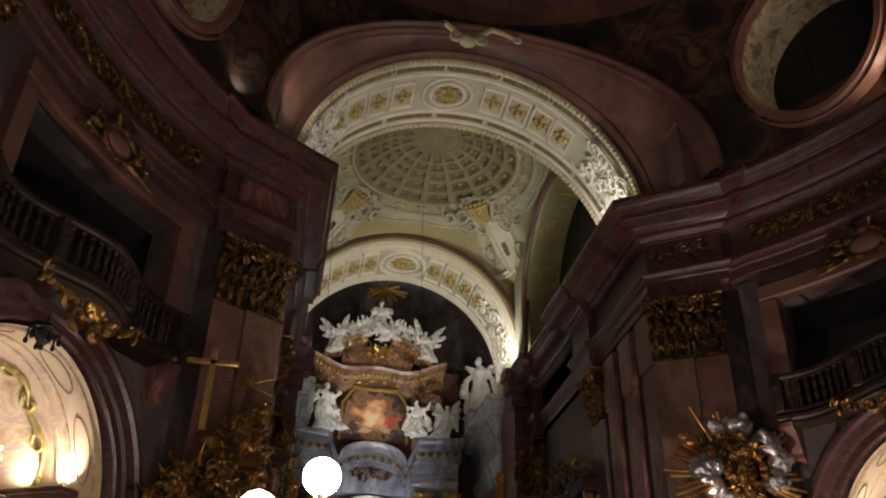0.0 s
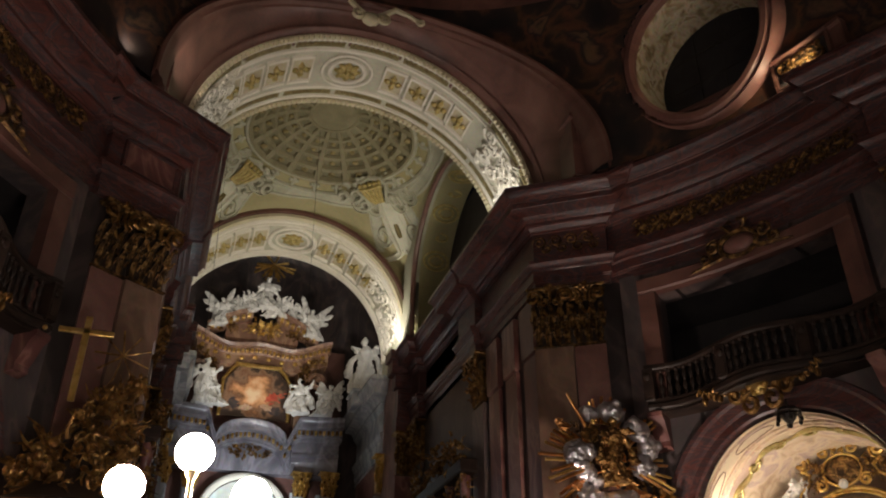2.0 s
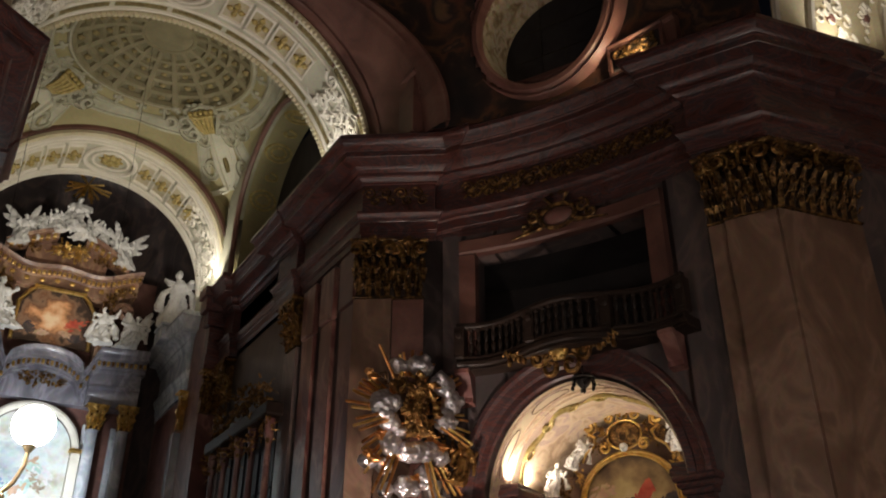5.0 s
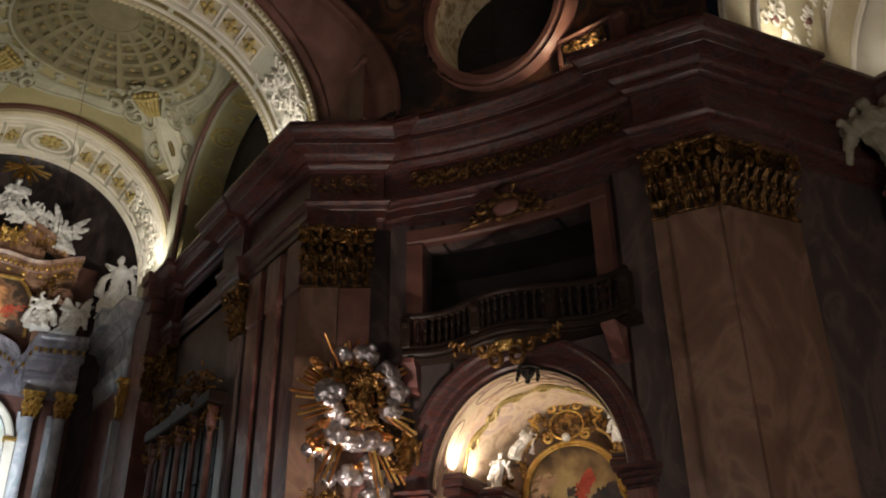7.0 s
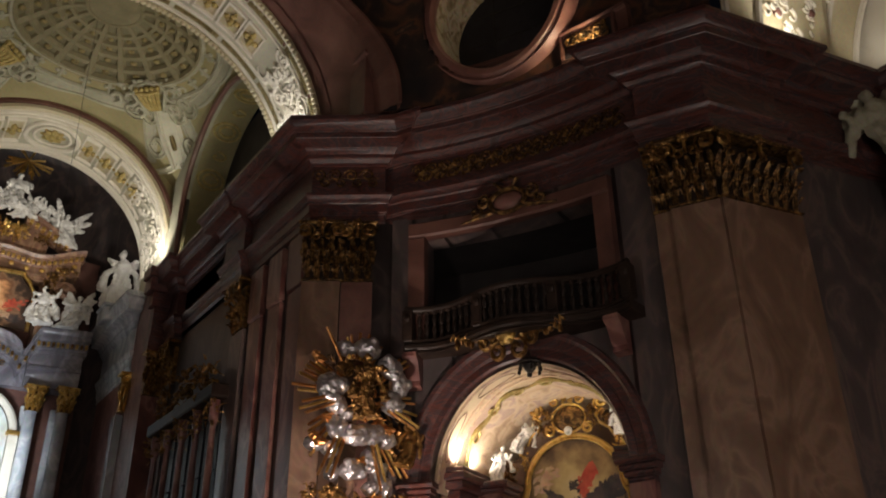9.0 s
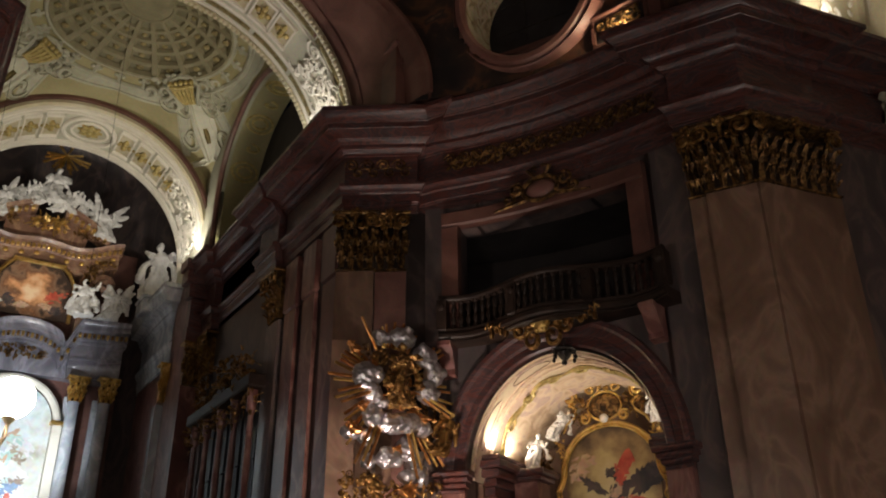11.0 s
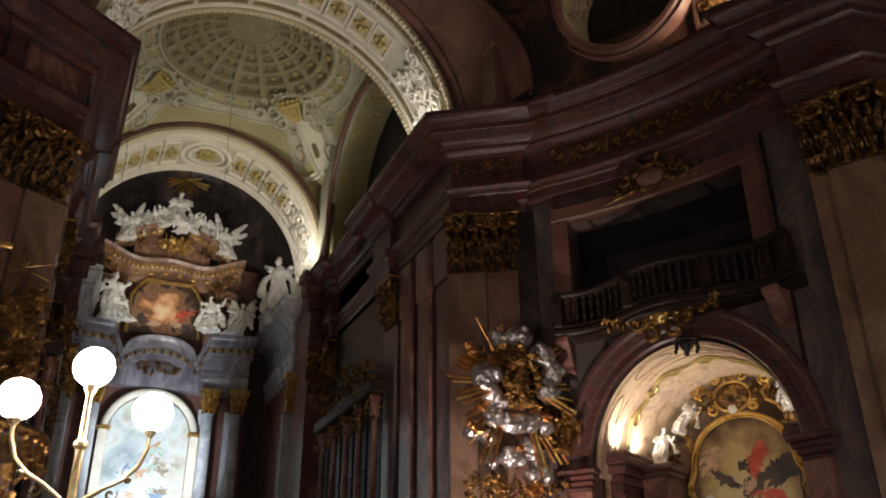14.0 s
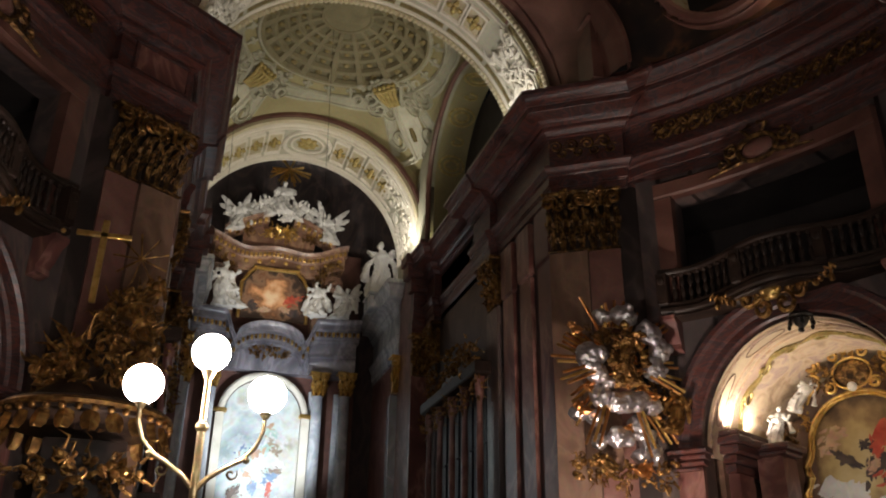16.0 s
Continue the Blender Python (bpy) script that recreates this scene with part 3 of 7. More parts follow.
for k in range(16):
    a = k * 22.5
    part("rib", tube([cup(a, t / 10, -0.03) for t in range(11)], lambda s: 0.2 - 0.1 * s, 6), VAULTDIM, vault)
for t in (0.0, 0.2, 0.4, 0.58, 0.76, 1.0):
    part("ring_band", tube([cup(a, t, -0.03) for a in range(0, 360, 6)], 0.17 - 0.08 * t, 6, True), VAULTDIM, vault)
for k in range(16):
    for t in (0.1, 0.3, 0.49, 0.66):
        p = cup(k * 22.5 + 11.25, t, 0.03)
        part("coffer_flower", ball(*p, 0.15 * (1 - 0.45 * t), 0.15 * (1 - 0.45 * t), 0.06, n=7, m=4), OCHREDIM, vault)
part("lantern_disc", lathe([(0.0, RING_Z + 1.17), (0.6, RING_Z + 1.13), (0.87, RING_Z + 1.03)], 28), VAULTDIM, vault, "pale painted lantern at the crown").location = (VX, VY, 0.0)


def basket(cx, cy, seed):
    """A gilded fluted basket in a scrolled stucco cartouche, lying on the vault."""
    base = Vector(sail(cx, cy, 0.1))
    out = (Vector((cx, cy, 0)) - Vector((VX, VY, 0))).normalized()
    side = Vector((-out.y, out.x, 0))
    down = (Vector(sail(cx + out.x * 0.1, cy + out.y * 0.1, 0.1)) - base).normalized()
    off = side.cross(down)
    off = off if off.z < 0 else -off
    rnd = random.Random(seed)

    def on(a, d, l):
        return base + side * a + down * d + off * l
    for k in range(-2, 3):
        w = 0.155
        part("flute", tube([on(k * w * 0.55, 0.62, 0.05), on(k * w * 0.8, 0.35, 0.2), on(k * w, 0.05, 0.26), on(k * w * 1.15, -0.2, 0.22)], lambda s: 0.05 + 0.035 * s, 7), OCHRE, vault, "gilded flute of a basket")
    part("basket_rim", shape_of(tube([on(a, -0.22 + 0.05 * math.cos(a * 4), 0.25) for a in [-0.45 + 0.09 * i for i in range(11)]], 0.07, 6), *[ball(*on(-0.4 + 0.2 * i, -0.34, 0.2), 0.1) for i in range(5)]), OCHRE, vault)
    white = []
    for sg in (1, -1):
        for c0, d0, r0, n in ((0.78, 0.0, 0.34, 16), (0.62, 0.55, 0.26, 14), (1.3, -0.1, 0.26, 14)):
            pts = []
            for i in range(n):
                s = i / (n - 1)
                r = r0 * (1 - 0.8 * s)
                pts.append(on(sg * (c0 + r * math.cos(6.5 * s + 1)), d0 + r * math.sin(6.5 * s + 1), 0.05 + 0.08 * s))
            white.append(tube(pts, lambda s: 0.1 - 0.04 * s, 6))
        white.append(tube([on(sg * 0.3, 0.7, 0.06), on(sg * 0.42, 0.3, 0.1), on(sg * 0.6, -0.1, 0.1), on(sg * 0.45, -0.42, 0.08), on(0, -0.55, 0.08)], 0.09, 6))
    for _ in range(22):
        white.append(ball(*on(rnd.uniform(-1.0, 1.0), rnd.uniform(-0.6, -0.25), 0.04), rnd.uniform(0.08, 0.16), rnd.uniform(0.08, 0.16), 0.07))
    part("cartouche_scroll", shape_of(*white), VAULTGREY, vault, "grey-white scrolled stucco cartouche")


def ribbon(pts, width, lift=0.06):
    """A flat raised band on the vault along (angle, radius) points."""
    q = [Vector(sail(VX + d * math.cos(radians(a)), VY + d * math.sin(radians(a)), 0.0)) for a, d in pts]
    v = []
    for i, p in enumerate(q):
        t = (q[min(i + 1, len(q) - 1)] - q[max(i - 1, 0)]).normalized()
        up = Vector((VX - p.x, VY - p.y, VZ - p.z)).normalized()
        s2 = t.cross(up).normalized()
        w = width * (0.6 + 0.4 * math.sin(math.pi * i / (len(q) - 1)))
        for k, l in ((-0.5, -0.02), (-0.5, lift * 0.5), (-0.32, lift), (-0.26, lift * 0.45), (0.26, lift * 0.45), (0.32, lift), (0.5, lift * 0.5), (0.5, -0.02)):
            v.append(tuple(p + s2 * (w * k) + up * l))
    return v, grid_faces(len(q), 8, False, True)


for q in range(4):
    b0 = 45 + 90 * q
    for sg in (1, -1):
        part("stucco_band", ribbon([(b0 + sg * (9 + 2.5 * s), 3.75 + 1.9 * s) for s in [i / 8 for i in range(9)]], 0.5), VAULTGREY, vault)
        part("stucco_band", ribbon([(b0 + sg * (12 + 33 * s), 3.95 - 0.22 * math.sin(1.57 * s)) for s in [i / 14 for i in range(15)]], 0.55), VAULTGREY, vault)
        part("stucco_scroll", ribbon([(b0 + sg * (15 + 5.5 * math.cos(t) * (1 - t / 10)), 3.85 + 0.42 * math.sin(t) * (1 - t / 10)) for t in [i * 0.45 for i in range(16)]], 0.28, 0.12), VAULTGREY, vault)
        part("stucco_scroll", ribbon([(b0 + sg * (8 + 4 * math.cos(t) * (1 - t / 9)), 5.1 + 0.4 * math.sin(t) * (1 - t / 9)) for t in [i * 0.45 for i in range(15)]], 0.26, 0.12), VAULTGREY, vault)
    part("corner_console", ribbon([(b0, 3.7 + (2.0 if b0 < 180 else 1.0) * s) for s in [i / 10 for i in range(11)]], 0.95, 0.14), VAULTPALE, vault, "pale grooved stucco console")
    part("console_inlay", ribbon([(b0, 4.75 + 0.45 * s) for s in [i / 8 for i in range(9)]], 0.2, 0.17), OCHREDIM, vault, "ochre inlay of a console")
    for sg in (1, -1):
        part("console_volute", ribbon([(b0 + sg * (7.5 + 4.5 * math.cos(t) * (1 - t / 11)), 4.0 + 0.42 * math.sin(t) * (1 - t / 11)) for t in [i * 0.45 for i in range(18)]], 0.24, 0.16), VAULTPALE, vault)
        if b0 < 180:
            part("console_foot", ribbon([(b0 + sg * (1.5 + 9 * s * s), 5.55 + 0.35 * s) for s in [i / 8 for i in range(9)]], 0.3, 0.14), VAULTPALE, vault)
part("ring_moulding", tube([on_sail(a, 3.55, 0.03) for a in range(0, 360, 5)], 0.075, 6, True), VAULTGREY, vault)

# painted band of the dome over the arch
for m, side in ((1, "east"), (-1, "west")):
    rim = surface(lambda u, w: dome_at(0.2 * u, 0.262 + 0.1 * w), 40, 8)
    struct("ceiling_dome_band_" + side, mirror(moved(rim, lambda x, y, z: (x, y - 0.06, z - 0.03)), m), BROWN, "brown painted band of the dome over the chancel arch")
for sx, sy in ((1, 1), (-1, 1), (1, -1), (-1, -1)):
    basket(VX + sx * 2.45 - 0.28, VY + sy * 2.45, 3 + sx + 2 * sy)

# side lunettes: an arched opening in the wall under the vault, a painted soffit and a back coloured near-black for
# shade
LX, LY, LZ, LR = 7.95, 24.4, 16.95, 3.25
for m, side in ((1, "east"), (-1, "west")):
    strips, n = [], 64
    for i in range(n):
        ya, yb = 21.45 + 7.9 * i / n, 21.45 + 7.9 * (i + 1) / n
        mid = (ya + yb) / 2
        za, zb = (LZ + math.sqrt(max(0.0, LR**2 - (y - LY)**2)) if abs(mid - LY) < LR else 15.0 for y in (ya, yb))
        wa, wb = (sail(LX, y)[2] + 0.03 for y in (ya, yb))
        v = [(x, y, z) for x in (LX, LX + 0.2) for y, z in ((ya, za), (yb, zb), (yb, max(zb, wb)), (ya, max(za, wa)))]
        strips.append((v, [(3, 2, 1, 0), (4, 5, 6, 7), (0, 1, 5, 4), (2, 3, 7, 6)]))
    struct("wall_lunette_front_" + side, mirror(shape_of(*strips), m), VAULTGREY, "grey-green painted wall round a chancel side arch", angle=25, weld=True)
    outline = [(LX - 0.03, LY + LR, 15.1)] + [(LX - 0.03, LY + LR * math.cos(radians(a)), LZ + LR * math.sin(radians(a))) for a in range(0, 141, 4)]
    part("lunette_rim", mirror(tube(outline, 0.1, 6), m), PINK, vault, "reddish rim of a side lunette")

    def lunette(a, w, lift=0.0):
        return (LX + 0.2 + 1.15 * w, LY + (LR - lift) * math.cos(radians(a)), LZ + (LR - lift) * math.sin(radians(a)))
    lun = shape_of(surface(lambda u, w: lunette(142 * u, w), 40, 6), surface(lambda u, w: (LX + 0.2 + 1.15 * w, LY + LR, 15.0 + (LZ - 15.0) * u), 4, 4))
    struct("ceiling_lunette_" + side, mirror(lun, m), OLIVE, "painted soffit of a chancel side arch")
    for a0 in (24, 58, 92):
        for ra, rw, thick in ((6.5, 0.42, 0.05), (3.6, 0.24, 0.05)):
            part("lunette_ornament", mirror(tube([lunette(a0 + ra * math.cos(t), 0.5 + rw * math.sin(t), 0.03) for t in [k * math.pi / 12 for k in range(24)]], thick, 5, True), m), OCHRE, vault, "ochre oval ornament")
        part("lunette_ornament", mirror(tube([lunette(a0 + 16 + 3.5 * (1 - t / 7) * math.cos(t), 0.5 + 0.34 * (1 - t / 7) * math.sin(t), 0.03) for t in [k * 0.4 for k in range(15)]], 0.05, 5), m), OCHRE, vault, "ochre scroll ornament")
    struct("wall_lunette_" + side, mirror(box(9.34, 10.6, 21.4, 29.4, 15.0, 20.0), m), DARK, "back of a side arch, shade put into its near-black colour", False)
    struct("wall_chancel_" + side, mirror(box(8.62, 9.1, 21.6, 36.0, 0.0, 15.0), m), DARKMARBLE, "marble chancel side wall, its colour darkened for shade", False)
    struct("trim_chancel_cornice_" + side, mirror(sweep([(o * 0.8, z - 0.02) for o, z in ENTAB], [(8.6, 30.0), (8.6, 29.0), (8.35, 29.0), (8.35, 28.0), (8.62, 28.0), (8.62, 23.6), (8.3, 23.6), (8.3, 22.1)]), m), RED_MOULD, "dark cornice along the chancel wall")

# second arch
def leg(sgn):
    x = AX2 + sgn * AR2
    return surface(lambda u, w: (x, 29.3 + 3.0 * w, 14.9 + (AZ2 - 14.9) * u), 4, 4)


arch2 = struct("chancel_arch_2", shape_of(surface(lambda u, v: A2(180 * u, v, 0.0), 90, 6), leg(1), leg(-1)), VAULTPALE, "white stucco arch before the high altar", category="arch")
part("edge_moulding", shape_of(ring_profile([(AR2, 29.35), (AR2, 29.12), (AR2 + 0.13, 29.12), (AR2 + 0.16, 29.35)], AX2, AZ2, 0, 180), *[box(*sorted((AX2 + q * AR2, AX2 + q * (AR2 + 0.15))), 29.12, 29.35, 15.0, AZ2) for q in (1, -1)]), CREAM, arch2)
part("outer_rim", shape_of(ring_profile([(AR2 + 0.16, 29.3), (AR2 + 0.16, 29.02), (AR2 + 0.3, 29.02), (AR2 + 0.3, 29.3)], AX2, AZ2, 0, 180), *[box(*sorted((AX2 + q * (AR2 + 0.16), AX2 + q * (AR2 + 0.3))), 29.02, 29.3, 15.0, AZ2) for q in (1, -1)]), BROWN, arch2, "thin brown rim")
strips, n = [], 64
for i in range(n):
    xa, xb = AX2 - 4.6 + 9.2 * i / n, AX2 - 4.6 + 9.2 * (i + 1) / n
    za, zb = (AZ2 + math.sqrt(max(0.0, (AR2 + 0.02)**2 - (x - AX2)**2)) if abs((xa + xb) / 2 - AX2) < AR2 + 0.02 else 15.0 for x in (xa, xb))
    wa, wb = (max(sail(x, 29.32)[2] + 0.03, za, zb) for x in (xa, xb))
    v = [(x, y, z) for y in (29.32, 29.5) for x, z in ((xa, za), (xb, zb), (xb, wb), (xa, wa))]
    strips.append((v, [(0, 1, 2, 3), (7, 6, 5, 4), (1, 0, 4, 5), (3, 2, 6, 7)]))
struct("wall_arch_spandrel", shape_of(*strips), OLIVE, "olive painted wall over the second arch", angle=25, weld=True)
for v0, v1 in ((0.02, 0.07), (0.11, 0.14), (0.86, 0.89), (0.93, 0.98)):
    part("fillet", band(A2, v0, v1, 0.04, 0.1), WHITE, arch2)
part("oval_frame", shape_of(ring_on(A2, 90, 0.5, 0.95, 0.95, 0.06, 0.09), ring_on(A2, 90, 0.5, 0.66, 0.62, 0.06, 0.06)), WHITE, arch2)
part("rosette", rosette(A2, 90, 0.5, 0.42, 0.03, 8), OCHRE, arch2, "ochre oval rosette")
for sgn in (1, -1):
    for dphi in (18, 28, 38, 48):
        phi = 90 + sgn * dphi
        part("coffer_ground", surface(lambda u, v: A2(phi - 3.9 + 7.8 * u, 0.24 + 0.52 * v, 0.006), 6, 3), CREAM, arch2, "cream ground of a coffer")
        part("coffer_frame", panel(A2, phi - 4.2, phi + 4.2, 0.2, 0.8, 0.1, 0.06), WHITE, arch2)
        part("rosette", rosette(A2, phi, 0.5, 0.36, 0.03, 4), OCHRE, arch2, "ochre flower in a coffer")
    part("stucco_relief", stucco_relief(A2, 2 if sgn < 0 else 137, 43 if sgn < 0 else 178, 0.12, 0.88, 100, 15 + sgn), WHITE, arch2, "modelled white stucco trophies")
# wall above and beside the second arch's far side, and the apse
struct("wall_apse", shape_of(surface(lambda u, w: (3.7 + 5.6 * math.cos(math.pi * u), 33.0 + 5.6 * math.sin(math.pi * u), 22.5 * w), 48, 12), surface(lambda u, w: (3.7 + 5.6 * math.cos(math.pi * u) * math.cos(w * 1.57), 33.0 + 5.6 * math.sin(math.pi * u) * math.cos(w * 1.57), 22.5 + 3 * math.sin(w * 1.57)), 48, 8)), GREY, "shadowed curved apse wall")

# ---- nave: pilasters, friezes, tribunes, oval windows ----
def leaf(h, w, curl):
    """An upright acanthus leaf that curls over at the top, facing -y."""
    pts = [(0, 0, 0), (0, -0.03, h * 0.4), (0, -0.06, h * 0.75), (0, -0.06 - curl * 0.6, h), (0, -0.06 - curl, h * 0.9)]
    rows = []
    for k, (x, y, z) in enumerate(pts):
        ww = w * (0.7, 1.0, 0.9, 0.6, 0.25)[k]
        rows += [(-ww, y + 0.03, z), (-ww * 0.5, y - 0.015, z), (0, y - 0.045, z), (ww * 0.5, y - 0.015, z), (ww, y + 0.03, z)]
    return rows, grid_faces(5, 5)


def capital(width, height, depth=0.25):
    """A Corinthian pilaster capital, 0..width along x, front at y = 0; the wall lies towards +y."""
    core = box(0.04, width - 0.04, 0.02, depth, 0, height * 0.86)
    leaves = []
    n = max(3, round(width / 0.27))
    for row, (z0, hh) in enumerate(((0.0, 0.36), (height * 0.27, 0.38))):
        for k in range(n + (row == 1)):
            x = min(width - 0.03, max(0.03, width * (k + (0.5, 0.0)[row]) / n))
            w = width / n * 0.34
            leaves.append(at(leaf(height * hh, w, 0.2 + 0.05 * row), x, 0.0, z0))
            for sg in (1, -1):
                leaves.append(tube([(x + sg * w * 0.9, -0.02, z0 + height * hh * 0.35), (x + sg * w * 1.15, -0.1, z0 + height * hh * 0.55), (x + sg * w * 0.9, -0.16, z0 + height * hh * 0.5)], 0.028, 5))
            leaves.append(ball(x, -0.2 - 0.05 * row, z0 + height * hh * 0.9, w * 0.55, 0.05, 0.06, 7, 5))
    vol = []
    big = 0.15 + 0.09 * min(1.0, width)
    for x, fl in ((0.08, -1), (width - 0.08, 1)):
        vol.append(at(scroll(1.7, 0.03, big, 20, 0.05, 0.1, fl), x, -0.2, height * 0.8))
        vol.append(tube([(x - fl * 0.3, -0.05, height * 0.5), (x - fl * 0.15, -0.1, height * 0.66), (x, -0.18, height * 0.8 + big)], 0.04, 5))
    for fl in (1, -1):
        vol.append(at(scroll(1.4, 0.02, 0.13, 16, 0.035, 0.06, fl), width / 2 + fl * 0.15, -0.1, height * 0.74))
    abacus = box(-0.12, width + 0.12, -0.26, depth, height * 0.93, height, 0.03)
    flower = shape_of(ball(width / 2, -0.26, height * 0.94, 0.09), *[ball(width / 2 + 0.1 * math.cos(a), -0.26, height * 0.94 + 0.1 * math.sin(a), 0.06) for a in (0, 1.26, 2.5, 3.77, 5)], tube([(width / 2, -0.2, height * 0.7), (width / 2, -0.26, height * 1.02)], 0.045, 5))
    neck = box(-0.02, width + 0.02, -0.05, depth, -0.06, 0.0, 0.015)
    return {"core": core, "leaves": shape_of(*leaves), "volute": shape_of(*vol), "abacus": abacus, "flower": flower, "neck_ring": neck}


def pilaster(name, p0, p1, front, base, label, m, cap_z=10.65, cap_h=1.55, mat=TAN, group="", cap=True):
    """A pilaster on the plan line p0-p1, with its shaft and gilded capital."""
    p0, p1 = Vector(p0), Vector(p1)
    e = (p1 - p0).normalized()
    n = Vector((e.y, -e.x))
    w = (p1 - p0).length
    o = p0 + n * front

    def put(s):
        return mirror(moved(s, lambda x, y, z: (o.x + e.x * x - n.x * y, o.y + e.y * x - n.y * y, z)), m)
    x = o.x if m == 1 else 2 * C - o.x
    t = thing(name, (x, o.y, 0), label, "pilaster", group)
    part("shaft", put(box(0, w, 0, base, 0.9, cap_z - 0.05, 0.03)), mat, t)
    part("base", put(shape_of(box(-0.08, w + 0.08, -0.08, base, 0, 0.7, 0.03), box(-0.05, w + 0.05, -0.05, base, 0.7, 0.9, 0.05))), mat, t)
    if not cap:
        part("necking", put(box(-0.04, w + 0.04, -0.05, base, cap_z - 0.05, cap_z + 1.5, 0.05)), mat, t)
        return t
    cp = capital(w, cap_h, base)
    # near-black core puts shade into the gaps between the gilded leaves
    c0 = part("capital", put(at(cp["core"], 0, 0, cap_z)), BALUSTER, t, "dull gilded Corinthian capital on a core coloured as gap shade")
    for k in ("leaves", "volute", "abacus", "flower", "neck_ring"):
        part(k, put(at(cp[k], 0, 0, cap_z)), DULLGOLD if k in ("volute", "flower") else AGEDGOLD, c0)
    return t


for m in (1, -1):
    e = Vector((1.6, -1.1)).normalized()
    s0 = Vector((8.5, 18.1))
    pilaster("pilaster", s0 - e * 0.1, s0 + e * 0.86, 0.02, 0.14, "tan marble pilaster with gilded capital on the chancel pier", m, group="nave pilasters")
    pilaster("half_pilaster", s0 + e * 0.88, s0 + e * 1.66, -0.06, 0.1, "narrow half pilaster of brown marble with gilded capital", m, mat=PINK, group="nave half pilasters")
    pilaster("corner_pilaster", (13.2, 10.82), (13.38, 10.5), -0.02, 0.14, "narrow tan pilaster strip beside a corner pilaster", m, group="corner strips")
    pilaster("corner_pilaster", (13.36, 10.48), (13.86, 9.58), 0.06, 0.16, "broad tan marble corner pilaster with gilded capital", m, group="corner pilasters")
    pilaster("corner_pilaster", (13.82, 9.52), (15.97, 9.11), 0.04, 0.16, "broad tan marble corner pilaster with gilded capital", m, group="corner pilasters")

    for ya, yb in ((19.1, 18.35), (20.35, 19.6), (21.6, 20.85)):
        pilaster("jamb_strip", (8.5, ya), (8.5, yb), 0.0, 0.12, "dark red marble pilaster on the chancel side of the pier", m, mat=RED, group="pier jamb pilasters", cap=False)

    # gilded scrollwork on the frieze
    fr = thing("frieze_ornament", mirror(([bay(28, 13.2, 13.1)], []), m)[0][0], "dull gilded scrollwork along the marble frieze", "ornament")
    for k in range(15):
        th = 38.5 - k * 1.62
        out = []
        for sg, dx, dz in ((1, -0.1, 0.12), (-1, 0.1, -0.1)):
            out.append(at(scroll(1.5, 0.02, 0.19, 18, 0.03, 0.03, sg), dx, 0, dz))
        out.append(tube([(-0.2, -0.03, -0.22), (-0.05, -0.05, -0.05), (0.05, -0.05, 0.05), (0.2, -0.03, 0.22)], 0.035, 5))
        for q in range(5):
            out.append(ball(random.uniform(-0.2, 0.2), -0.03, random.uniform(-0.25, 0.25), 0.05, 0.04, 0.05, 6, 4))
        s = moved(shape_of(*out), lambda x, y, z: bay(th - math.degrees(x / 13.2), 13.26 + y, 13.55 + z))
        part("scroll", mirror(s, m), AGEDGOLD, fr)
    def on_pier(q):
        return mirror(moved(q, lambda x, y, z: (s0.x + e.x * x + 0.57 * y, s0.y + e.y * x + 0.82 * y - 0.03, z)), m)
    if m == 1:
        fl = thing("pier_frieze_ornament", (9.3, 17.4, 13.5), "dull gilded scrollwork on the pier's frieze", "ornament")
        for k in range(4):
            q = shape_of(at(scroll(1.5, 0.02, 0.2, 18, 0.03, 0.03, 1), -0.08, 0, 0.1), at(scroll(1.4, 0.02, 0.17, 18, 0.03, 0.03, -1), 0.1, 0, -0.12))
            part("scroll", on_pier(at(q, 0.25 + 0.42 * k, 0, 13.55)), AGEDGOLD, fl)
    else:
        fl = thing("trim_pier_panel", mirror(([(9.3, 17.4, 13.1)], []), m)[0][0], "plain red marble panel with a raised frame on the pier", "", "", "structure")
        part("field", on_pier(box(0.2, 1.5, -0.02, 0.05, 13.2, 13.88, 0.01)), RED, fl)
        for x0, x1, z0, z1 in ((0.12, 1.58, 13.88, 13.95), (0.12, 1.58, 13.13, 13.2), (0.12, 0.2, 13.2, 13.88), (1.5, 1.58, 13.2, 13.88)):
            part("frame_bar", on_pier(box(x0, x1, -0.07, 0.05, z0, z1, 0.015)), RED_MOULD, fl)

    # frame of the tribune opening, with a gilded cartouche
    o0, o1, zs, zt = OPEN
    tw = 0.42

    def ring_bar(t0, t1, z0, z1, r0=13.06, r1=13.34, n=12):
        v = [bay(t0 + (t1 - t0) * i / n, r, z) for i in range(n + 1) for r, z in ((r1, z0), (r0 + 0.05, z0), (r0, z0 + 0.05), (r0, z1 - 0.05), (r0 + 0.05, z1), (r1, z1))]
        f = grid_faces(n + 1, 6, False, True)
        return v, f + [tuple(range(6)), tuple(range(n * 6, n * 6 + 6))]
    dt = math.degrees(tw / 13.2)
    tf = thing("tribune_frame", mirror(([bay(28, 13.2, zs)], []), m)[0][0], "reddish marble frame round a dark tribune opening", "frame", "tribunes")
    part("lintel", mirror(ring_bar(o0 - dt, o1 + dt, zt, zt + tw), m), BROWN, tf)
    part("jamb", mirror(ring_bar(o0 - dt, o0, zs, zt, n=2), m), BROWN, tf)
    part("jamb", mirror(ring_bar(o1, o1 + dt, zs, zt, n=2), m), BROWN, tf)
    eastwest = "east" if m == 1 else "west"
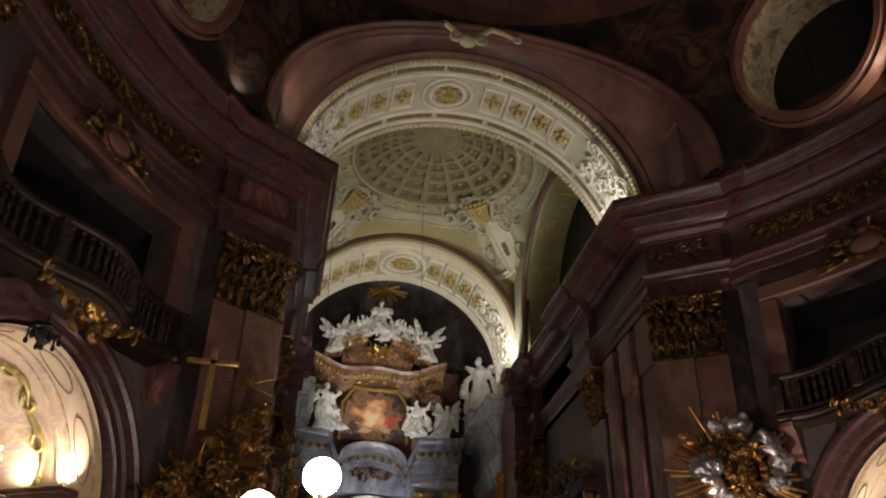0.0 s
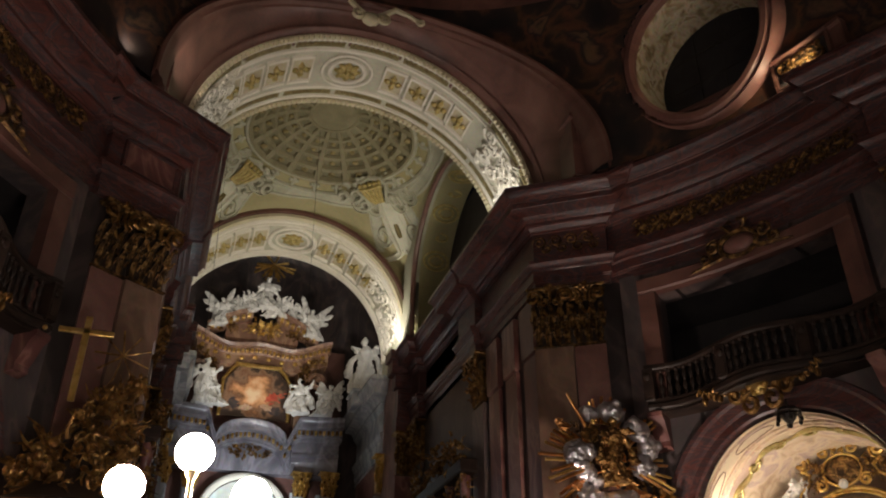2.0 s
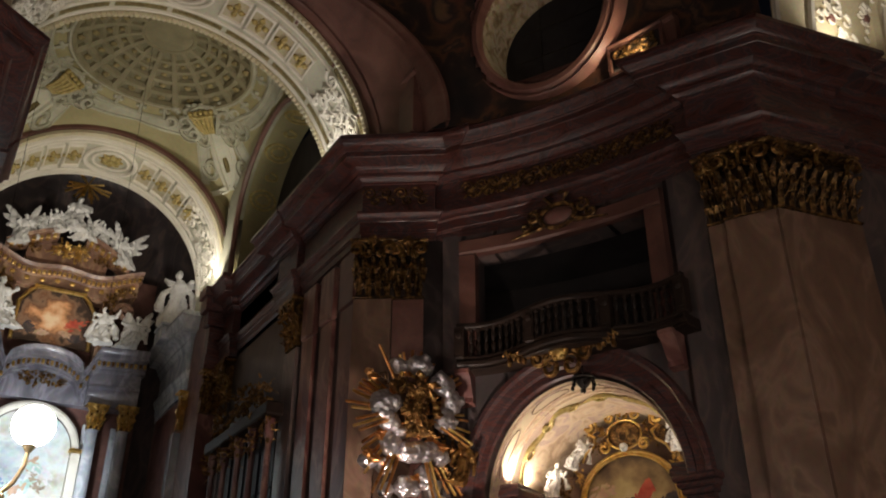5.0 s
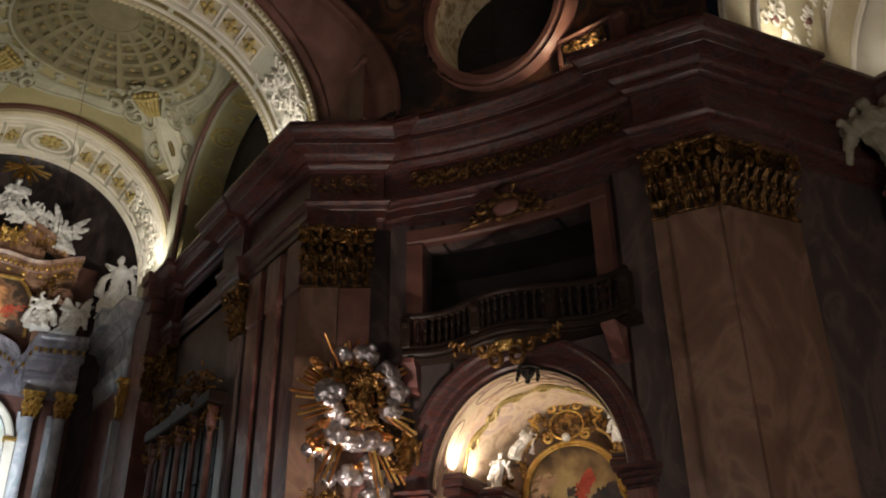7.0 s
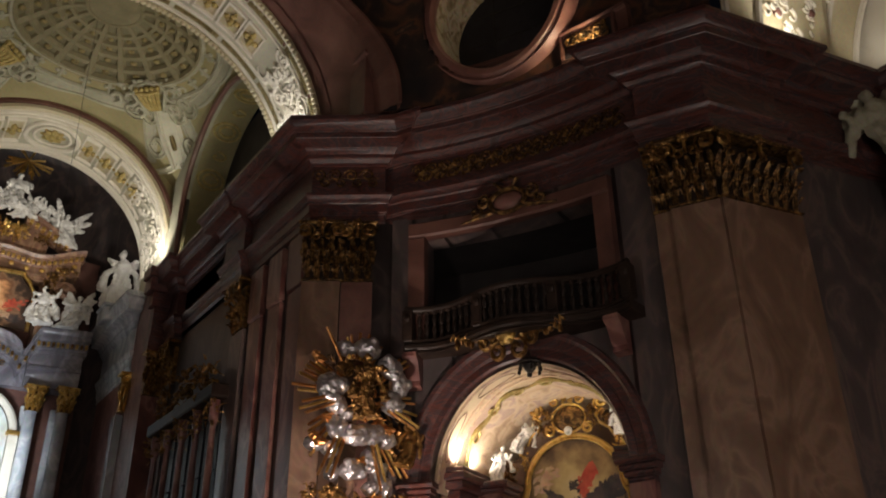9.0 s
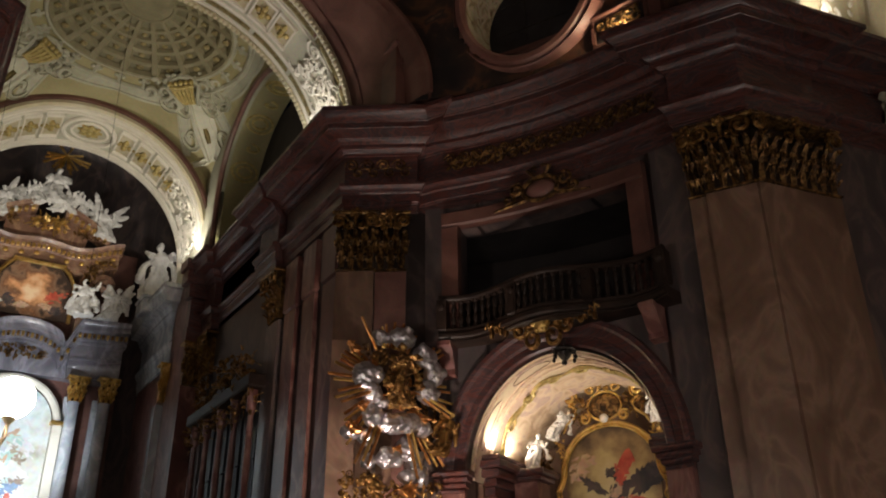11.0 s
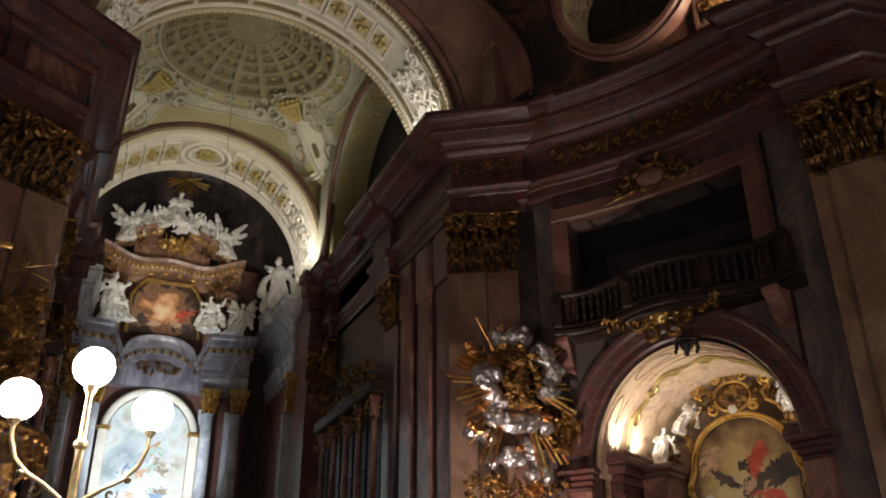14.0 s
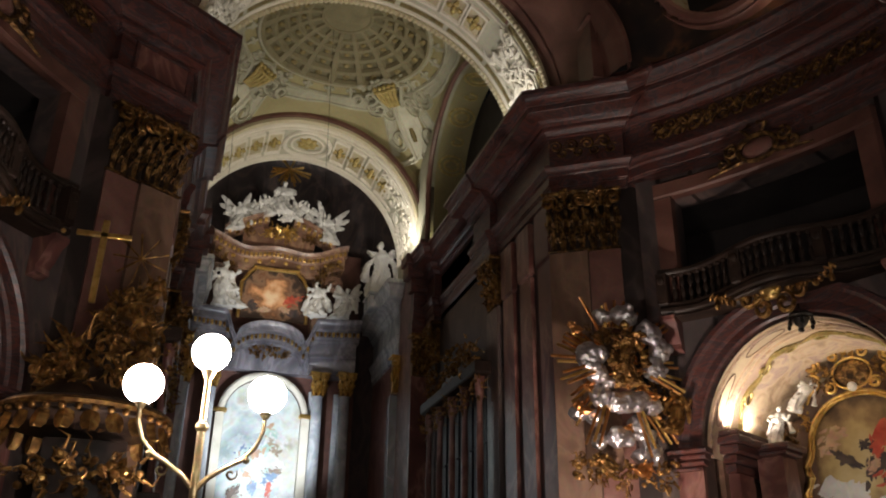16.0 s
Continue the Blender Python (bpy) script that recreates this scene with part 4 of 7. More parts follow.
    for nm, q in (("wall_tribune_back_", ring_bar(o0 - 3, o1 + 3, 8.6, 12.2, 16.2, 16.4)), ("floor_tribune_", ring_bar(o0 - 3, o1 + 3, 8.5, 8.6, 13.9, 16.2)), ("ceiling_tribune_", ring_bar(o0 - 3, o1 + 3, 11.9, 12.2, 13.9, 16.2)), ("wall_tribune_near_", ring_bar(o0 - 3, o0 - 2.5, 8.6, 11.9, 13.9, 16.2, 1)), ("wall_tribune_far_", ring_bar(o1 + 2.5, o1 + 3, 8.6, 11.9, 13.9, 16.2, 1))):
        struct(nm + eastwest, mirror(q, m), DARK, "room behind a tribune opening, coloured near-black for its shade")
    ct = thing("cartouche", mirror(([bay(28, 13.0, 12.0)], []), m)[0][0], "gilded rocaille cartouche with a pink shield over a tribune", "cartouche", "cartouches")

    def on_wall(s, th, r, z):
        return mirror(moved(s, lambda x, y, zz: bay(th - math.degrees(x / r), r + y, z + zz)), m)
    part("shield", on_wall(ball(0, 0, 0, 0.4, 0.14, 0.26, 14, 8), 28.0, 13.0, 12.05), PINK, ct, "polished pink marble shield")
    rim = [(0.46 * math.cos(a), -0.02, 0.32 * math.sin(a)) for a in [k * math.pi / 12 for k in range(24)]]
    part("rim", on_wall(tube(rim, 0.06, 6, True), 28.0, 12.95, 12.05), AGEDGOLD, ct)
    wings = []
    for sg in (1, -1):
        wings += [at(scroll(1.3, 0.03, 0.2, 16, 0.05, 0.05, sg), sg * 0.62, 0, 0.12), at(scroll(1.2, 0.03, 0.16, 16, 0.05, 0.05, -sg), sg * 0.85, 0, -0.12), tube([(sg * 0.4, 0, -0.2), (sg * 0.8, -0.05, -0.3), (sg * 1.25, 0, -0.36)], lambda s: 0.07 - 0.04 * s, 5), tube([(sg * 0.1, -0.04, 0.3), (sg * 0.3, -0.1, 0.52), (sg * 0.1, -0.05, 0.62)], 0.06, 5)]
    part("scrollwork", on_wall(shape_of(*wings), 28.0, 12.98, 12.05), AGEDGOLD, ct)

    # serpentine balcony with turned balusters
    def rail_r(t):
        k = (t - 27.6) / 12.6
        return 12.62 - 0.32 * math.cos(math.pi * 1.35 * k)
    b0, b1 = 39.7, 15.0
    bal = thing("balcony", mirror(([bay(27.5, 12.6, 8.6)], []), m)[0][0], "serpentine balcony with dark turned balusters on the bay wall", "balcony", "tribune balconies")

    def bal_bar(z0, z1, w0, w1, n=40):
        v = []
        for i in range(n + 1):
            t = b0 + (b1 - b0) * i / n
            r = rail_r(t)
            bz = (z1 - z0) * 0.25
            v += [bay(t, r - w0, z0 + bz), bay(t, r - w0, z1 - bz), bay(t, r - w0 + 0.04, z1), bay(t, r + w1, z1), bay(t, r + w1, z0), bay(t, r - w0 + 0.04, z0)]
        return v, grid_faces(n + 1, 6, False, True) + [tuple(range(6)), tuple(range(n * 6, n * 6 + 6))]
    part("floor_slab", mirror(shape_of(bal_bar(8.5, 8.66, 0.12, 0.8), bal_bar(8.42, 8.5, 0.04, 0.8)), m), BALUSTER, bal, "dark moulded balcony slab")
    part("hand_rail", mirror(bal_bar(9.46, 9.6, 0.1, 0.1), m), BALUSTER, bal)
    part("foot_rail", mirror(bal_bar(8.66, 8.78, 0.08, 0.08), m), BALUSTER, bal)
    turn_prof = [(0.055, 0), (0.055, 0.05), (0.03, 0.08), (0.062, 0.2), (0.05, 0.27), (0.025, 0.33), (0.04, 0.345), (0.025, 0.36), (0.05, 0.42), (0.062, 0.49), (0.03, 0.6), (0.055, 0.63), (0.055, 0.68)]
    bmesh_shared = mesh_of("baluster", lathe(turn_prof, 8), BALUSTER)
    for k in range(30):
        t = b0 + (b1 - b0) * (k + 0.7) / 30.4
        if k in (10, 20):
            continue
        x, y, z = mirror(([bay(t, rail_r(t), 8.78)], []), m)[0][0]
        piece("baluster", bmesh_shared, bal, Matrix.Translation((x, y, z)))
    for t in (b0 - 0.3, b0 + (b1 - b0) * 10.7 / 30.4, b0 + (b1 - b0) * 20.7 / 30.4, b1 + 0.3):
        x, y, z = bay(t, rail_r(t), 8.7)
        s = shape_of(box(-0.12, 0.12, -0.13, 0.13, 0, 0.8, 0.03), box(-0.08, 0.08, -0.15, -0.12, 0.1, 0.35), ball(0, -0.14, 0.58, 0.09, 0.05, 0.1))
        part("post", mirror(at(s, x, y, z, Matrix.Rotation(radians(t - 90), 4, "Z")), m), BALUSTER, bal)
    for t in (39.2, 17.4):
        x, y, z = bay(t, 13.28, 8.45)
        prof = [(0, 0), (-0.55, 0), (-0.55, -0.1), (-0.42, -0.2), (-0.3, -0.45), (-0.2, -0.6), (-0.22, -0.72), (0, -0.78)]
        s = ([(sx * 0.17, yy, zz) for sx in (-1, 1) for yy, zz in prof], [tuple(range(8)), tuple(reversed(range(8, 16)))] + [(i, (i + 1) % 8, 8 + (i + 1) % 8, 8 + i) for i in range(8)])
        part("bracket", mirror(at(s, x, y, z, Matrix.Rotation(radians(t - 90), 4, "Z")), m), RED, bal, "dark reddish marble scroll bracket")

    # moulded arch of the side chapel with a gilded keystone
    def archivolt(prof, n=48):
        v = []
        for i in range(n + 1):
            a = math.pi * i / n
            for rr, off in prof:
                v.append(bay(ARCH_AT + math.degrees(rr * math.cos(a) / BR), BR + off, ARCH_Z + ARCH_K * rr * math.sin(a)))
        return v, grid_faces(n + 1, len(prof), False, True)
    av = thing("chapel_arch_frame", mirror(([bay(ARCH_AT, 13.2, 0)], []), m)[0][0], "polished red-brown marble arch of a side chapel", "arch", "chapel arches")
    part("archivolt", mirror(archivolt([(2.3, 0.3), (2.3, -0.06), (2.34, -0.1), (2.5, -0.06), (2.55, -0.12), (2.72, -0.14), (2.78, -0.2), (2.88, -0.18), (2.9, 0.05)]), m), RED_MOULD, av)
    for sg in (1, -1):
        t0 = ARCH_AT + sg * math.degrees(2.28 / BR)
        t1 = ARCH_AT + sg * math.degrees(2.85 / BR)
        part("jamb", mirror(ring_bar(min(t0, t1), max(t0, t1), 0, ARCH_Z - 0.35, 13.12, 13.34, 3), m), RED, av)
        part("impost", mirror(shape_of(*[ring_bar(min(t0, t1) - k * 0.25, max(t0, t1) + k * 0.25, ARCH_Z - 0.4 + 0.12 * k, ARCH_Z - 0.28 + 0.12 * k, 13.1 - 0.07 * k, 13.34, 3) for k in range(4)]), m), RED_MOULD, av)
    key = thing("keystone_ornament", mirror(([bay(28.2, 13.0, 8.4)], []), m)[0][0], "gilded leaf and scroll keystone over a chapel arch", "ornament", "keystones")
    orn = [ball(0, -0.15, 0.1, 0.2, 0.14, 0.2, 10, 6)]
    for sg in (1, -1):
        orn += [at(scroll(1.3, 0.04, 0.24, 18, 0.06, 0.08, sg), sg * 0.24, -0.05, -0.18), at(scroll(1.2, 0.04, 0.2, 16, 0.055, 0.06, -sg), sg * 0.6, -0.04, 0.05)]
        for k in range(9):
            x = 0.35 + 0.12 * k
            orn.append(ball(sg * x, -0.06, 0.12 + 0.06 * math.sin(k * 2.1), 0.1 - 0.005 * k, 0.08, 0.09, 7, 5))
            orn.append(tube([(sg * x, -0.04, 0.1), (sg * (x + 0.06), -0.14, 0.22 + 0.04 * (k % 3)), (sg * (x + 0.15), -0.1, 0.2)], 0.035, 5))
    big = Matrix.Diagonal((0.95, 1.2, 1.1, 1))
    for q in orn[1:]:
        part("leaf", on_wall(at(q, 0, 0, 0, big), 28.1, 12.7, 8.3), DULLGOLD, key)
    part("rosette", on_wall(shape_of(orn[0], *[ball(0.17 * math.cos(a), -0.2, 0.1 + 0.17 * math.sin(a), 0.07) for a in [k * 1.047 for k in range(6)]]), 28.1, 12.68, 8.3), GOLD, key)
    hang = thing("hanging_lamp", mirror(([bay(28.1, 13.2, 7.8)], []), m)[0][0], "small dark iron lamp hanging under a chapel arch", "lamp", "chapel lamps")
    cage = [tube([(0.24 * math.cos(a), 0.24 * math.sin(a), 0.1) for a in [k * math.pi / 8 for k in range(16)]], 0.035, 5, True)]
    for k in range(6):
        a = k * math.pi / 3
        cage.append(tube([(0.0, 0.0, 0.22), (0.14 * math.cos(a), 0.14 * math.sin(a), 0.2), (0.24 * math.cos(a), 0.24 * math.sin(a), 0.1), (0.26 * math.cos(a), 0.26 * math.sin(a), -0.05)], 0.022, 5))
        cage.append(ball(0.26 * math.cos(a), 0.26 * math.sin(a), -0.09, 0.045, 0.045, 0.06, 6, 4))
    part("crown", on_wall(shape_of(*cage), 26.95, 13.15, 7.82), IRON, hang)
    part("bowl", on_wall(lathe([(0.01, -0.24), (0.05, -0.2), (0.04, -0.15), (0.13, -0.05), (0.17, 0.05), (0.1, 0.1)], 12), 26.95, 13.15, 7.82), IRON, hang)
    part("chain", on_wall(tube([(0, 0, 0.2), (0, 0, 0.4)], 0.012, 5), 26.95, 13.15, 7.82), IRON, hang)

    # attic above the cornice with gilded relief panels
    att = arc_plan(12.66, 44.5, 11.5, 18)
    side = "east" if m == 1 else "west"
    struct("wall_attic_" + side, mirror(sweep([(0.0, 15.0), (0.0, 15.2), (-0.06, 15.24), (-0.06, 16.05), (0.02, 16.1), (0.02, 16.2), (-0.4, 16.22), (-0.4, 15.0)], att), m), BROWN, "brown stucco attic band above the cornice")
    for t, hw in ((39.0, 2.7), (16.3, 3.1)):
        rp = thing("relief_panel", mirror(([bay(t, 12.66, 15.3)], []), m)[0][0], "gilded relief panel in a brown frame above the cornice", "relief panel", "attic panels")
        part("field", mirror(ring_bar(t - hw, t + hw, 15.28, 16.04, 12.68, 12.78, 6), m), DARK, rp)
        zz = []
        for k in range(6):
            x = (k - 2.5) * 0.19
            zz += [at(scroll(1.3, 0.03, 0.19, 16, 0.045, 0.06, (-1)**k), x, 0, 0.09 * (-1)**k), ball(x, -0.02, -0.2 * (-1)**k, 0.08, 0.06, 0.08, 7, 5)]
        part("relief", on_wall(shape_of(*zz), t, 12.62, 15.66), AGEDGOLD, rp)
        part("frame", mirror(shape_of(ring_bar(t - hw - 0.35, t + hw + 0.35, 15.2, 15.28, 12.58, 12.78, 6), ring_bar(t - hw - 0.35, t + hw + 0.35, 16.04, 16.13, 12.55, 12.78, 6), ring_bar(t - hw - 0.35, t - hw, 15.28, 16.04, 12.58, 12.78, 1), ring_bar(t + hw, t + hw + 0.35, 15.28, 16.04, 12.58, 12.78, 1)), m), BROWN, rp)

    # oval window with a deep pale reveal
    oa, oz, ou, ov = OVAL

    def oval(ku, r, n=56):
        return [bay(oa + math.degrees((ou + ku) * math.cos(2 * math.pi * i / n) / 12.5), r, oz + (ov + ku) * math.sin(2 * math.pi * i / n)) for i in range(n)]

    def oval_rings(rings, n=56):
        v = [p for ku, r in rings for p in oval(ku, r, n)]
        return v, [(k * n + i, k * n + (i + 1) % n, (k + 1) * n + (i + 1) % n, (k + 1) * n + i) for k in range(len(rings) - 1) for i in range(n)]
    wname = "window_1" if m == 1 else "window_2"
    win = thing(wname, mirror(([bay(oa, 13.2, 16)], []), m)[0][0], "oval window with a moulded reddish frame and a deep pale reveal", "window", "", "structure")
    part("window_frame", mirror(oval_rings([(0.5, 12.85), (0.48, 12.5), (0.4, 12.38), (0.3, 12.45), (0.24, 12.34), (0.1, 12.32), (0.0, 12.42), (0.0, 12.85)]), m), PINK, win, "moulded reddish stucco frame")
    part("reveal", mirror(oval_rings([(0.0, 12.6), (-0.05, 13.0), (-0.1, 13.6), (-0.16, 14.1)]), m), REVEAL, win, "pale stained and painted reveal")
    vine = []
    for k in range(9):
        a = radians(115 + k * 14)
        q = []
        for s in range(7):
            aa = a + 0.05 * math.sin(s * 1.7 + k)
            rr = 12.8 + 0.14 * s
            q.append(bay(oa + math.degrees((ou - 0.06) * math.cos(aa) / 12.5), rr, oz + (ov - 0.06) * math.sin(aa)))
        vine.append(tube(q, 0.03, 5))
    part("painted_vine", mirror(shape_of(*vine), m), OCHRE, win, "brownish leaf tendrils")
    ring = oval(-0.16, 14.05)
    part("pane", mirror((ring, [tuple(range(len(ring)))]), m), GLASS_DARK, win, "dark night window pane")
    part("glazing_bar", mirror(shape_of(*[tube([bay(oa + d, 14.02, oz - 1.9), bay(oa + d, 14.02, oz + 1.9)], 0.014, 5) for d in (-3, 0, 3)], *[tube([bay(oa - 6, 14.02, oz + h), bay(oa + 6, 14.02, oz + h)], 0.014, 5) for h in (-1, 0, 1)]), m), IRON, win)

for m in (1, -1):
    p = mirror(([bay(OVAL[0] - 5.0, 12.95, OVAL[1] - 1.35)], []), m)[0][0]
    q = mirror(([bay(OVAL[0] + 7.0, 13.5, OVAL[1] - 0.4)], []), m)[0][0]
    lamp("window_light", "SPOT", p, q, 26, WARM, 0.06, 120, 0.9)

# pedestal blocks and the scrolled cartouche over the chancel arch
for m in (1, -1):
    pb = thing("arch_pedestal", mirror(([(9.35, 17.6, 15.0)], []), m)[0][0], "brown stucco scroll pedestal at the arch's foot", "pedestal", "arch pedestals")
    s = shape_of(box(9.1, 9.9, 16.5, 17.3, 15.02, 16.9, 0.05), tube([(9.5 + 0.27 * math.cos(a) * (1 - a / 16), 16.46, 16.45 + 0.27 * math.sin(a) * (1 - a / 16)) for a in [k * 0.5 for k in range(19)]], 0.06, 6))
    part("block", mirror(s, m), BROWN, pb)
    part("cap", mirror(box(9.02, 9.98, 16.4, 17.35, 16.9, 17.06, 0.04), m), BROWN, pb)
kc = thing("arch_cartouche", (3.9, 17.8, 20.4), "pale stucco scroll cartouche over the chancel arch", "cartouche")
cs = [ball(0, 0, 0, 0.28, 0.2, 0.22, 10, 6)]
for sg in (1, -1):
    cs += [at(scroll(1.4, 0.03, 0.22, 18, 0.07, 0.08, sg), sg * 0.35, -0.05, 0.02), tube([(sg * 0.3, 0, 0.2), (sg * 0.7, -0.08, 0.5), (sg * 1.1, -0.05, 0.45), (sg * 1.5, 0, 0.3)], lambda s: 0.1 - 0.04 * s, 6), at(scroll(1.2, 0.03, 0.15, 14, 0.05, 0.05, -sg), sg * 1.5, 0, 0.32)]
part("scrollwork", at(shape_of(*cs), 3.6, 17.72, 20.1), CREAM, kc)

# ---- statues and modelled groups ----
def statue(h, seed, wings=0.0, lean=0.0, seated=False):
    """A robed figure of height h, feet at the origin, facing -y, as one plain mesh."""
    rnd = random.Random(seed)
    ph, tw = rnd.uniform(0, 6), rnd.uniform(-0.6, 0.6)
    hips = 0.42 if seated else 0.55
    out = []

    def robe(u, v):
        a = 2 * math.pi * u
        r = h * (0.185 - 0.07 * v) * (1 + 0.24 * (1 - 0.5 * v) * math.sin(5 * a + ph + 4 * v) + 0.12 * math.sin(9 * a + 2 * ph - 3 * v))
        return (r * math.cos(a) * (1.25 if seated else 1) + lean * h * v * 0.3 + 0.06 * h * math.sin(4 * v + ph), r * 0.85 * math.sin(a) - (0.1 * h * (1 - v) if seated else 0), h * hips * v)
    rv, rf = surface(robe, 36, 14, True)
    rf += [tuple(i * 14 for i in reversed(range(36))), tuple(i * 14 + 13 for i in range(36))]
    out.append((rv, rf))
    cx = lean * h * 0.3 + 0.06 * h * math.sin(4 + ph)
    zt = h * (hips + 0.16)
    out.append(ball(cx, 0, zt - 0.05 * h, 0.125 * h, 0.095 * h, 0.18 * h, 12, 8, (0, 12 * tw, 20 * tw)))
    hx = cx + lean * h * 0.1
    out.append(ball(hx, -0.02 * h, zt + 0.19 * h, 0.055 * h, 0.06 * h, 0.075 * h, 10, 7))
    out.append(ball(hx, 0.01 * h, zt + 0.22 * h, 0.06 * h, 0.06 * h, 0.055 * h, 8, 6))
    for sg in (1, -1):
        el = rnd.uniform(-0.1, 0.08)
        lift = rnd.uniform(-0.12, 0.16)
        q = [(cx + sg * 0.1 * h, 0, zt + 0.06 * h), (cx + sg * 0.22 * h, -0.05 * h, zt + el * h), (cx + sg * 0.26 * h * rnd.uniform(0.4, 1.3), -0.16 * h, zt + lift * h)]
        out.append(tube(q, lambda s: h * (0.05 - 0.018 * s), 7))
        out.append(ball(*q[-1], 0.035 * h))
        sw = [(cx + sg * 0.12 * h, 0.02, zt), (cx + sg * 0.24 * h, 0.0, zt - 0.18 * h), (cx + sg * 0.28 * h, -0.02, zt - 0.42 * h)]
        out.append(tube(sw, lambda s: h * (0.055 + 0.03 * math.sin(5 * s + ph)), 7))
        if wings:
            ln = wings * h * 0.5
            for k, (ang, w, dz) in enumerate(((58, 1.0, 0.0), (38, 0.85, -0.03), (16, 0.6, -0.08))):
                b = radians(ang)
                out.append(ball(cx + sg * (0.05 * h + ln * w * 0.5 * math.cos(b)), 0.1 * h, zt + dz * h + ln * w * 0.5 * math.sin(b), ln * w * 0.62, 0.04 * h, 0.085 * h, 10, 6, (0, -ang * sg, 0)))
    return shape_of(*out)


def put_statue(x, y, z, h, seed, label, mat=STONE, wings=0.0, lean=0.0, seated=False, turn=0, tilt=0, group="", m=1, name="statue"):
    s = at(statue(h, seed, wings, lean, seated), 0, 0, 0, Matrix.Rotation(radians(turn), 4, "Z") @ Matrix.Rotation(radians(tilt), 4, "Y"))
    me = mesh_ob(name, s, mat, True, 60)
    crumpled(me, 0.016 * h, 0.075 * h, 0.09 * h)
    me.location = (x if m == 1 else 2 * C - x, y, z)
    return tagged(me, label, "statue", group)


def leaf_mass(rnd, size, count, spread):
    """Crowded gilded leaves, shells and curls, roughly within an ellipsoid."""
    out = []
    for _ in range(count):
        d = Vector((rnd.gauss(0, 1), rnd.gauss(0, 1), rnd.gauss(0, 1))).normalized() * rnd.uniform(0.55, 1.0)
        p = Vector((d.x * spread[0], d.y * spread[1], d.z * spread[2]))
        kind = rnd.random()
        if kind < 0.4:
            q = [p, p + d * size * 1.2 + Vector((rnd.uniform(-1, 1), 0, rnd.uniform(-1, 1))) * size * 0.6, p + d * size * 1.6 + Vector((rnd.uniform(-1, 1), -0.3, rnd.uniform(-1, 1))) * size]
            out.append(tube(q, lambda s, w=size * rnd.uniform(0.16, 0.3): w * (1.15 - s), 5))
        elif kind < 0.7:
            out.append(at(scroll(1.2, size * 0.1, size * rnd.uniform(0.5, 0.9), 12, size * 0.18, size * 0.2, rnd.choice((1, -1))), *p, m=Matrix.Rotation(rnd.uniform(-1.2, 1.2), 4, "Z") @ Matrix.Rotation(rnd.uniform(0, 6), 4, "Y")))
        else:
            r = size * rnd.uniform(0.3, 0.65)
            out.append(ball(*p, r, r * 0.7, r * rnd.uniform(0.7, 1.3), 7, 5, (rnd.uniform(0, 90), rnd.uniform(0, 90), 0)))
    return shape_of(*out)


def picture(name, label, mapper, outline, patches, mat, seed):
    """A framed canvas: a slightly thick sheet and loose patches of paint. mapper takes (u, depth, v)."""
    n = len(outline)
    s = ([mapper(u, d, v) for d in (0.0, 0.06) for u, v in outline], [tuple(range(n)), tuple(reversed(range(n, 2 * n)))] + [(i, (i + 1) % n, n + (i + 1) % n, n + i) for i in range(n)])
    ob = thing(name, mapper(0, 0, outline[0][1]), label, "painting")
    part("canvas", s, mat, ob)
    rnd = random.Random(seed)
    for k, (u, v, ru, rv, ang, pm) in enumerate(patches):
        blobs = []
        for q in range(34):
            du, dv = rnd.gauss(0, 0.42) * ru, rnd.gauss(0, 0.42) * rv
            sc = rnd.uniform(0.16, 0.42) * max(ru, rv)
            an = radians(ang + rnd.gauss(0, 32))
            thin = rnd.uniform(0.22, 0.5)
            ph = rnd.uniform(0, 6)
            ca, sa = math.cos(radians(ang)), math.sin(radians(ang))
            pts = []
            for i in range(10):
                a = 2 * math.pi * i / 10
                w = sc * (1 + 0.2 * math.sin(3 * a + ph))
                x, y = w * math.cos(a), w * thin * math.sin(a)
                pts.append(mapper(u + du * ca - dv * sa + x * math.cos(an) - y * math.sin(an), -0.006 - 0.0025 * k - 0.00006 * q, v + du * sa + dv * ca + x * math.sin(an) + y * math.cos(an)))
            blobs.append((pts, [tuple(range(10))]))
        part("paint_patch", shape_of(*blobs), pm, ob)
    return ob


def flat_mat(name, stops, scale=2.0):
    return make_mat(name, mottled(stops, scale, 6, 1.2, grain=0.3, grain_scale=8), 0.45)


P_SKY = flat_mat("painted_ochre_sky", [(0.25, (0.3, 0.23, 0.1)), (0.5, (0.5, 0.42, 0.2)), (0.75, (0.6, 0.55, 0.36))], 0.9)
P_DARK = flat_mat("painted_dark_cloth", [(0.3, (0.03, 0.025, 0.03)), (0.7, (0.1, 0.07, 0.06))])
P_RED = flat_mat("painted_red_cloth", [(0.3, (0.4, 0.05, 0.03)), (0.7, (0.65, 0.13, 0.07))])
P_WHITE = flat_mat("painted_white_cloth", [(0.3, (0.55, 0.55, 0.55)), (0.7, (0.75, 0.74, 0.72))])
P_FLESH = flat_mat("painted_warm_tones", [(0.3, (0.4, 0.24, 0.15)), (0.7, (0.62, 0.42, 0.28))])
P_BLUE = flat_mat("painted_blue_cloth", [(0.3, (0.1, 0.16, 0.3)), (0.7, (0.25, 0.36, 0.5))])
P_GREEN = flat_mat("painted_pale_green", [(0.3, (0.35, 0.5, 0.45)), (0.7, (0.6, 0.72, 0.68))], 0.8)
P_HAZE = flat_mat("painted_blue_haze", [(0.3, (0.38, 0.45, 0.47)), (0.7, (0.56, 0.62, 0.62))], 1.2)
